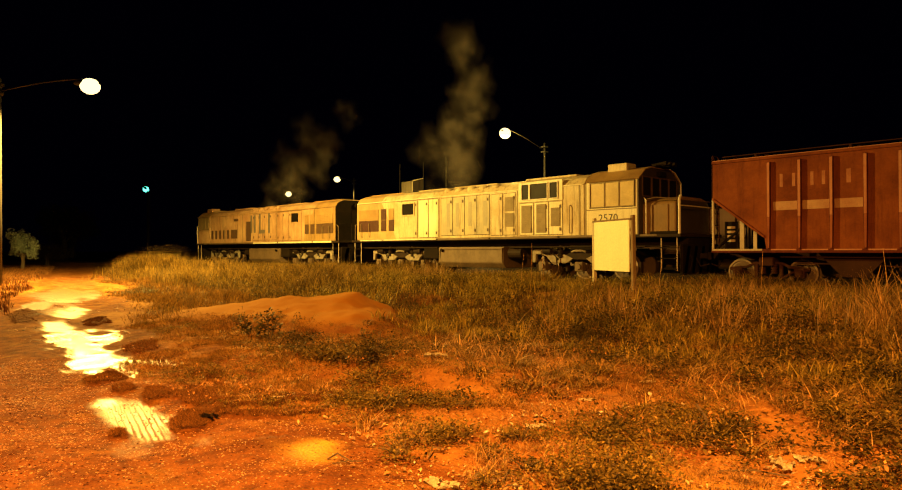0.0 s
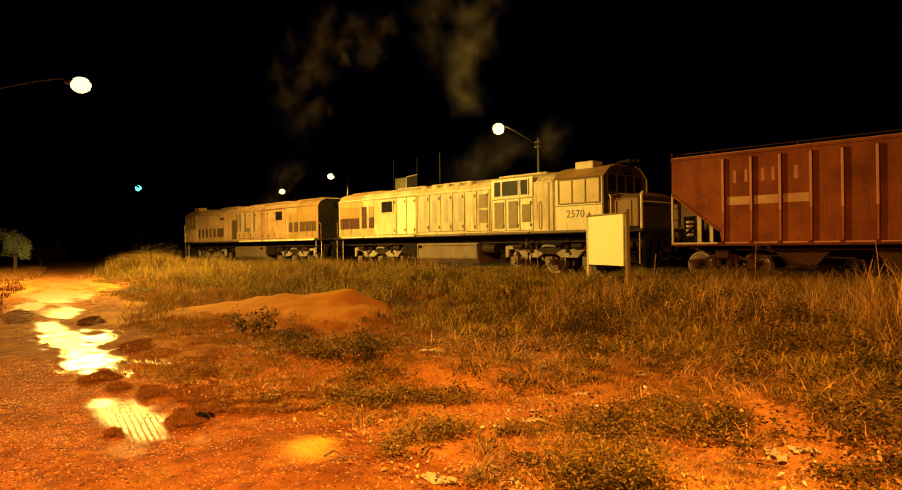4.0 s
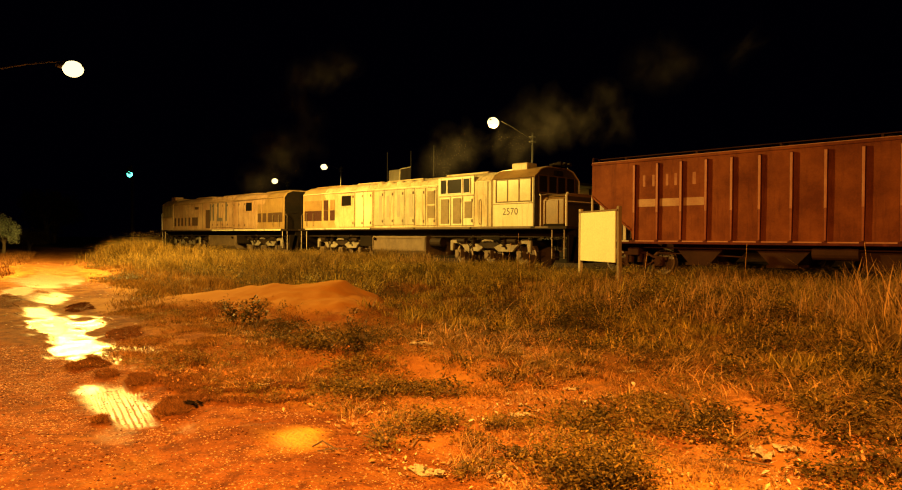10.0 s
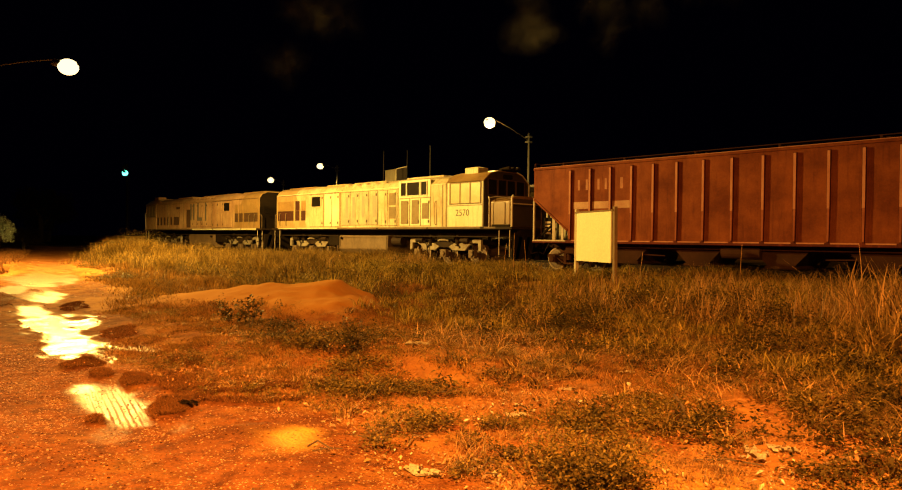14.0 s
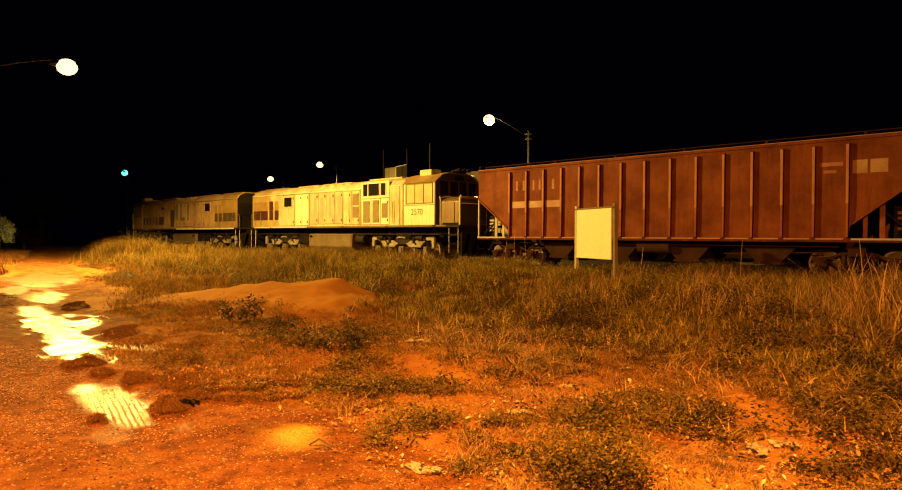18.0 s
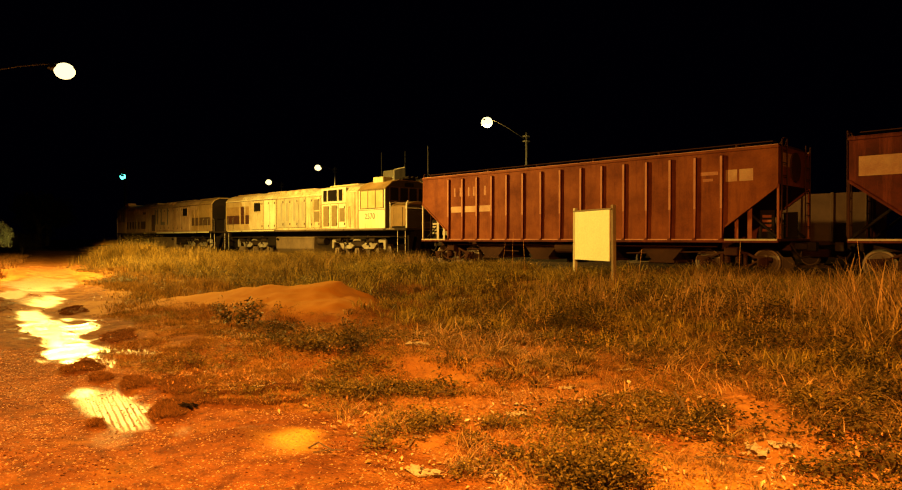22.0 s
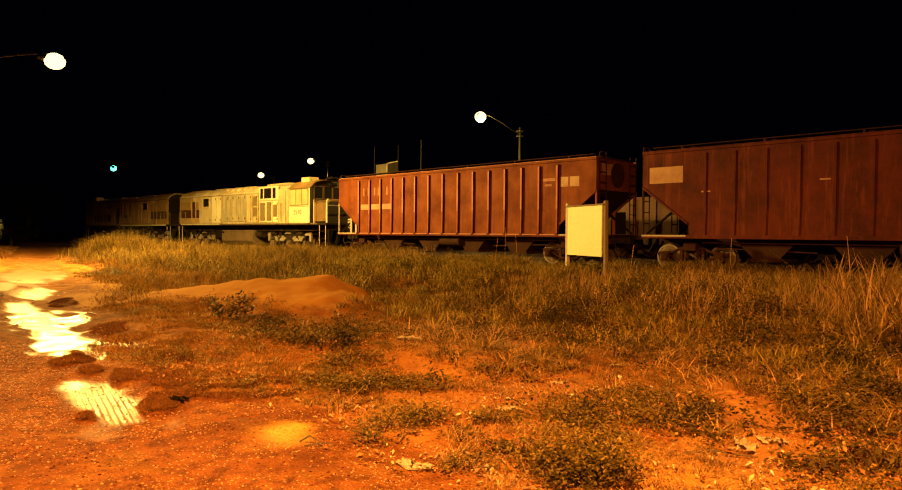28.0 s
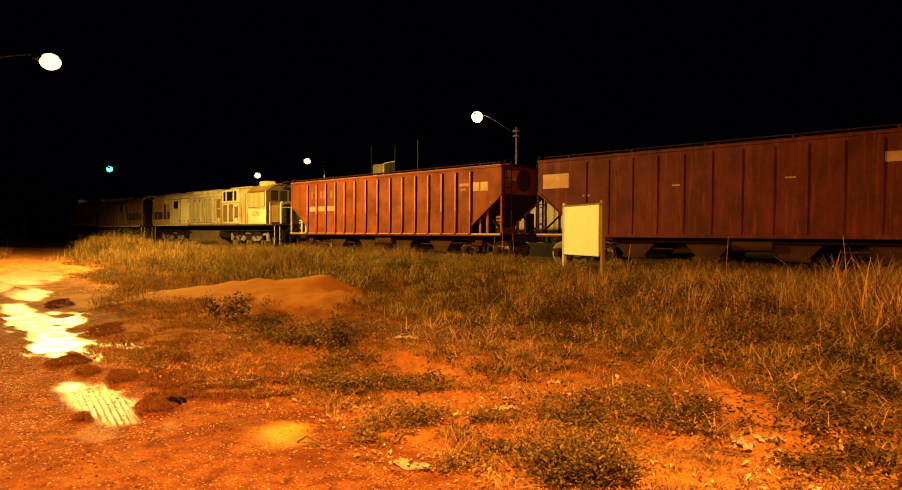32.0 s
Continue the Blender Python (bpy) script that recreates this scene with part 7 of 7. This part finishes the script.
# ---- yard beyond the train ----
def yard_shed():
    """Open-fronted loading shed: pale back wall, dark fascia, a row of tall posts and a pale gable board."""
    y0, z0 = 29.5, 0.2
    sh = thing("loading_shed", pose(-25, y0, z0), "pale loading shed with tall posts and dark fascia", "shed")
    part("back_wall", boxes((-11.0, 4.5, 3.0, 3.2, 0.9, 4.35), bevel=0.02), plaster, sh)
    part("floor_slab", boxes((-11.1, 4.6, -0.2, 3.2, 0, 0.9), bevel=0.02), old_concrete, sh)
    part("fascia", boxes((-10.8, -1.2, -0.08, 0.0, 4.5, 5.4), bevel=0.02), roof_dark, sh)
    part("roof", boxes((-11.0, 4.6, -0.07, 3.4, 4.35, 4.5), bevel=0.02), roof_dark, sh)
    part("gable_board", boxes((-11.17, -10.0, -0.03, 0.03, 4.4, 6.2), bevel=0.01), plaster, sh, "pale board over the roof")
    part("side_board", loft(bmesh.new(), [(0.034, 4.4), (0.95, 4.4), (0.95, 6.42), (0.034, 6.2)], -10.04, -9.98), roof_dark, sh)
    part("board_edge", loft(bmesh.new(), [(0.034, 6.205), (0.95, 6.425), (0.95, 6.48), (0.034, 6.26)], -10.06, -9.97), plaster, sh)
    part("post", boxes((-10.0, -9.96, 0.96, 1.0, 0.9, 7.6), bevel=0.008), galvanised, sh)
    for x in (-11.2, -6.4, -3.7, -1.0, 1.7, 4.4):
        part("post", boxes((x - 0.02, x + 0.02, -0.18, -0.14, 0.0, 7.5 if x < -5 else 4.6), bevel=0.008), galvanised, sh)
    for k in range(9):
        part("slat", boxes((-3.4, -1.4, 2.9, 2.98, 1.0 + k * 0.32, 1.18 + k * 0.32), bevel=0.008), white_paint, sh)
    for x in (-0.6, 0.35, 0.95, 1.6, 2.6, 3.6):
        part("pilaster", boxes((x - 0.05, x + 0.05, 2.88, 3.0, 0.9, 4.35), bevel=0.01), roof_dark, sh)


yard_shed()


def parked_wagon(x0, x1, label):
    w = thing("parked_wagon", pose((x0 + x1) / 2, 31.8, 0.45), label, "freight wagon", "wagons parked on the siding")
    h = (x1 - x0) / 2
    part("body", boxes((-h, h, -1.3, 1.3, 1.05, 3.06), bevel=0.03), rust, w)
    k = -h + 0.6
    while k < h:
        part("stake", boxes((k - 0.06, k + 0.06, -1.38, -1.30, 1.02, 3.09), bevel=0.015), rust, w)
        k += 1.25
    part("sill", boxes((-h - 0.3, h + 0.3, -1.32, 1.32, 0.88, 1.05), bevel=0.02), wagon_dark, w)
    for cx in (-h + 1.6, h - 1.6):
        for ax in (-0.85, 0.85):
            o = new("wheelset", WAGON_WHEELS)
            o.parent = w
            o.location = (cx + ax, 0, 0.40)
        part("side_frame", boxes((cx - 1.1, cx + 1.1, -0.9, -0.76, 0.36, 0.72), bevel=0.05), wagon_dark, w)
    for x in (-h - 0.55, h + 0.55):
        part("coupler", boxes((x - 0.25, x + 0.25, -0.1, 0.1, 0.75, 0.95), bevel=0.03), wagon_dark, w)


parked_wagon(-18.6, -6.6, "rusty brown gondola wagon parked on the siding")
parked_wagon(-4.8, 7.4, "rusty brown gondola wagon parked on the siding")


# ---- trees beyond the road ----
def tree(x, y, tall, crown, seed, label, mat, low=0.45):
    r = np.random.default_rng(seed)
    z0 = place_on(x, y)
    tr = thing("tree", pose(x, y, z0), label, "tree", "trees beyond the road")
    bm = bmesh.new()
    trunk = [(0, 0, -0.2), (0.1, 0.05, tall * 0.25), (0.05, -0.1, tall * 0.5)]
    for a, b, r0, r1 in ((trunk[0], trunk[1], 0.05 * tall, 0.04 * tall), (trunk[1], trunk[2], 0.04 * tall, 0.025 * tall)):
        rod(bm, a, b, r0, r1, 10)
    tips = []
    for k in range(11):
        a = k * 2.4 + r.random()
        q = crown * (0.45 + 0.5 * r.random())
        e = (math.cos(a) * q, math.sin(a) * q, tall * (low + (0.95 - low) * r.random()))
        m = (e[0] * 0.5, e[1] * 0.5, tall * 0.42 + (e[2] - tall * 0.42) * 0.6)
        rod(bm, trunk[2] if k % 2 else trunk[1], m, 0.016 * tall, 0.010 * tall, 6)
        rod(bm, m, e, 0.010 * tall, 0.004 * tall, 6)
        tips.append(e)
    part("trunk", bm, bark, tr)
    c = np.array(tips)
    c = np.concatenate([c, c * 0.75 + r.normal(0, 0.12 * crown, c.shape) + [0, 0, tall * 0.12]])
    p, f = leaves(170, c[:, 0], c[:, 1], c[:, 2] - 0.16 * tall, np.full(len(c), crown * 0.33), np.full(len(c), tall * 0.30), 0.05 * tall)
    o = new("crown", cloud_mesh("crown", p, f, mat))
    o.parent = tr


# This tree's cool light is put into its pale leaf colour.
tree(-49.2, 8.9, 2.45, 0.85, 1, "small bushy tree by the road, leaves paled for cool lamplight", tree_leaf, 0.35)
tree(-118.0, 27.0, 9.0, 4.5, 3, "tall dark tree far down the road", leaf_dark, 0.3)
tree(-130.0, 31.0, 8.0, 4.0, 4, "tall dark tree far down the road", leaf_dark, 0.3)
tree(-70.0, 14.5, 2.6, 2.0, 5, "low dark scrub tree far down the road", leaf_dark, 0.2)
tree(-62.0, 13.0, 1.8, 1.6, 6, "low dark scrub tree far down the road", leaf_dark, 0.2)


# ---- exhaust smoke ----
PUFFS = []           # (puff, plume's x, stack's x at the start, time it leaves the stack, drift) for motions()


def wisp_mesh(n, reach, mat):
    """A billow of a few thin flakes, each dense in its middle and fading out to an uneven rim."""
    pts, faces, dense = [], [], []
    for k in range(n):
        c = Vector(rng.normal(0, 0.34 * reach, 3))
        turn = Euler((radians(90 + 70 * (rng.random() - 0.5)), 0, radians(35 + 70 * (rng.random() - 0.5)))).to_matrix()
        r = reach * (0.55 + 0.40 * rng.random())
        o = len(pts)
        pts.append(c)
        dense.append(1.0)
        lobes = 1 + 0.22 * np.sin(np.arange(16) * math.pi / 8 * int(rng.integers(2, 5)) + rng.random() * 6) + 0.10 * rng.random(16)
        for q, d in ((0.30, 0.72), (0.65, 0.22), (1.0, 0.0)):
            for i in range(16):
                a = i * math.pi / 8
                w = q * r * lobes[i]
                pts.append(c + turn @ Vector((math.cos(a) * w, math.sin(a) * w, 0.12 * r * math.sin(2 * a + q * 3) * q)))
                dense.append(d)
        for i in range(16):
            b = (i + 1) % 16
            faces.append((o, o + 1 + i, o + 1 + b))
            for g in (1, 17):
                faces += [(o + g + i, o + g + 16 + i, o + g + 16 + b), (o + g + i, o + g + 16 + b, o + g + b)]
    me = cloud_mesh("smoke_puff", np.array(pts), np.array(faces), mat)
    me.attributes.new("dense", "FLOAT", "POINT").data.foreach_set("value", np.array(dense, np.float32))
    me.shade_smooth()
    return me


def smoke():
    thick, thin = [wisp_mesh(2, 1.0, thick_smoke) for k in range(5)], [wisp_mesh(2, 1.30, thin_smoke) for k in range(5)]
    for start, label, bursts in ((-21.2, "grey exhaust smoke rising from the cream locomotive", ((-6.5, 0.6, 17), (0.6, 4.5, 5), (4.5, 8.5, 7))),
                                 (-36.0, "grey exhaust smoke rising from the tan locomotive", ((-4.5, 0.6, 18), (0.6, 5.5, 4), (5.5, 9.0, 5)))):
        plume = thing("exhaust_smoke", pose(start, TRACK_Y, RAIL + 3.9), label, "smoke", "exhaust smoke")
        for first, last, count in bursts:
            for k in range(count):
                t0 = first + (last - first) * (k + 0.7 * rng.random()) / count
                o = new("smoke_puff", (thin if t0 > 0.2 else thick)[int(rng.integers(5))])
                o.parent = plume
                q = (0.85 if t0 < 1 else 0.95) + 0.50 * rng.random()
                o.scale = (q, q, q * 1.1)
                late = t0 > 0.8
                if start > -30:
                    vx, vz = (0.35 + 0.55 * rng.random(), 0.35 + 0.35 * rng.random()) if late else (0.16 * rng.random() - 0.06, 0.72 + 0.42 * rng.random())
                else:
                    vx, vz = (0.30 + 0.45 * rng.random(), 0.55 + 0.35 * rng.random()) if late else (0.30 + 0.75 * rng.random(), 0.85 + 0.35 * rng.random())
                PUFFS.append((o, start, t0, (vx, (rng.random() - 0.5) * 0.5 + (0.8 if late and start > -30 else 0.0), vz, (rng.random() - 0.5) * 50)))


smoke()


# ---- what moves ----
def travelled(t):
    """Metres that the train has gone towards -x after t seconds, gathering speed."""
    t = min(max(t, 0.0), 32.0)
    return -(((((3.5485e-07 * t - 2.69876e-05) * t + 7.89386e-04) * t - 2.44059e-02) * t - 0.183808) * t)


def motions():
    beat = [k * 0.5 for k in range(65)]
    for ob, x in TRAVEL:
        walk(ob, [(t, pose(x - travelled(t), TRACK_Y, RAIL)) for t in beat])
    for ob, x, r in WHEELS:
        walk(ob, [(t, pose(x, 0, r, 0, -math.degrees(travelled(t) / r), 0)) for t in beat])
    for ob, x, t0, (vx, vy, vz, turn) in PUFFS:
        rows, told = [], [float(k) for k in range(33)]
        if 0 < t0 < 32:
            told = sorted({*(k for k in told if abs(k - t0) > 0.2), t0 - 0.07, t0})
        for t in told:
            age = t - t0
            gust = 0.32 * max(0.0, t - 1.8) ** 2 if t0 < 0.8 else 0.22 * max(0.0, t - 9.5) ** 2     # the wind lifts old smoke away
            if age < 0:
                m = pose(-travelled(max(t0, 0)), 0, -8.0, 0, 0, turn)     # still deep below the stack
            else:
                x0 = -travelled(t0) if t0 > 0 else 0.0
                m = pose(x0 + vx * age + 0.02 * age * age, vy * age, -1.0 + vz * age + 0.9 * (1 - math.exp(-age)) + gust, 2 * age, 3 * age, turn + 3 * age)
            rows.append((t, m))
        walk(ob, rows)


motions()
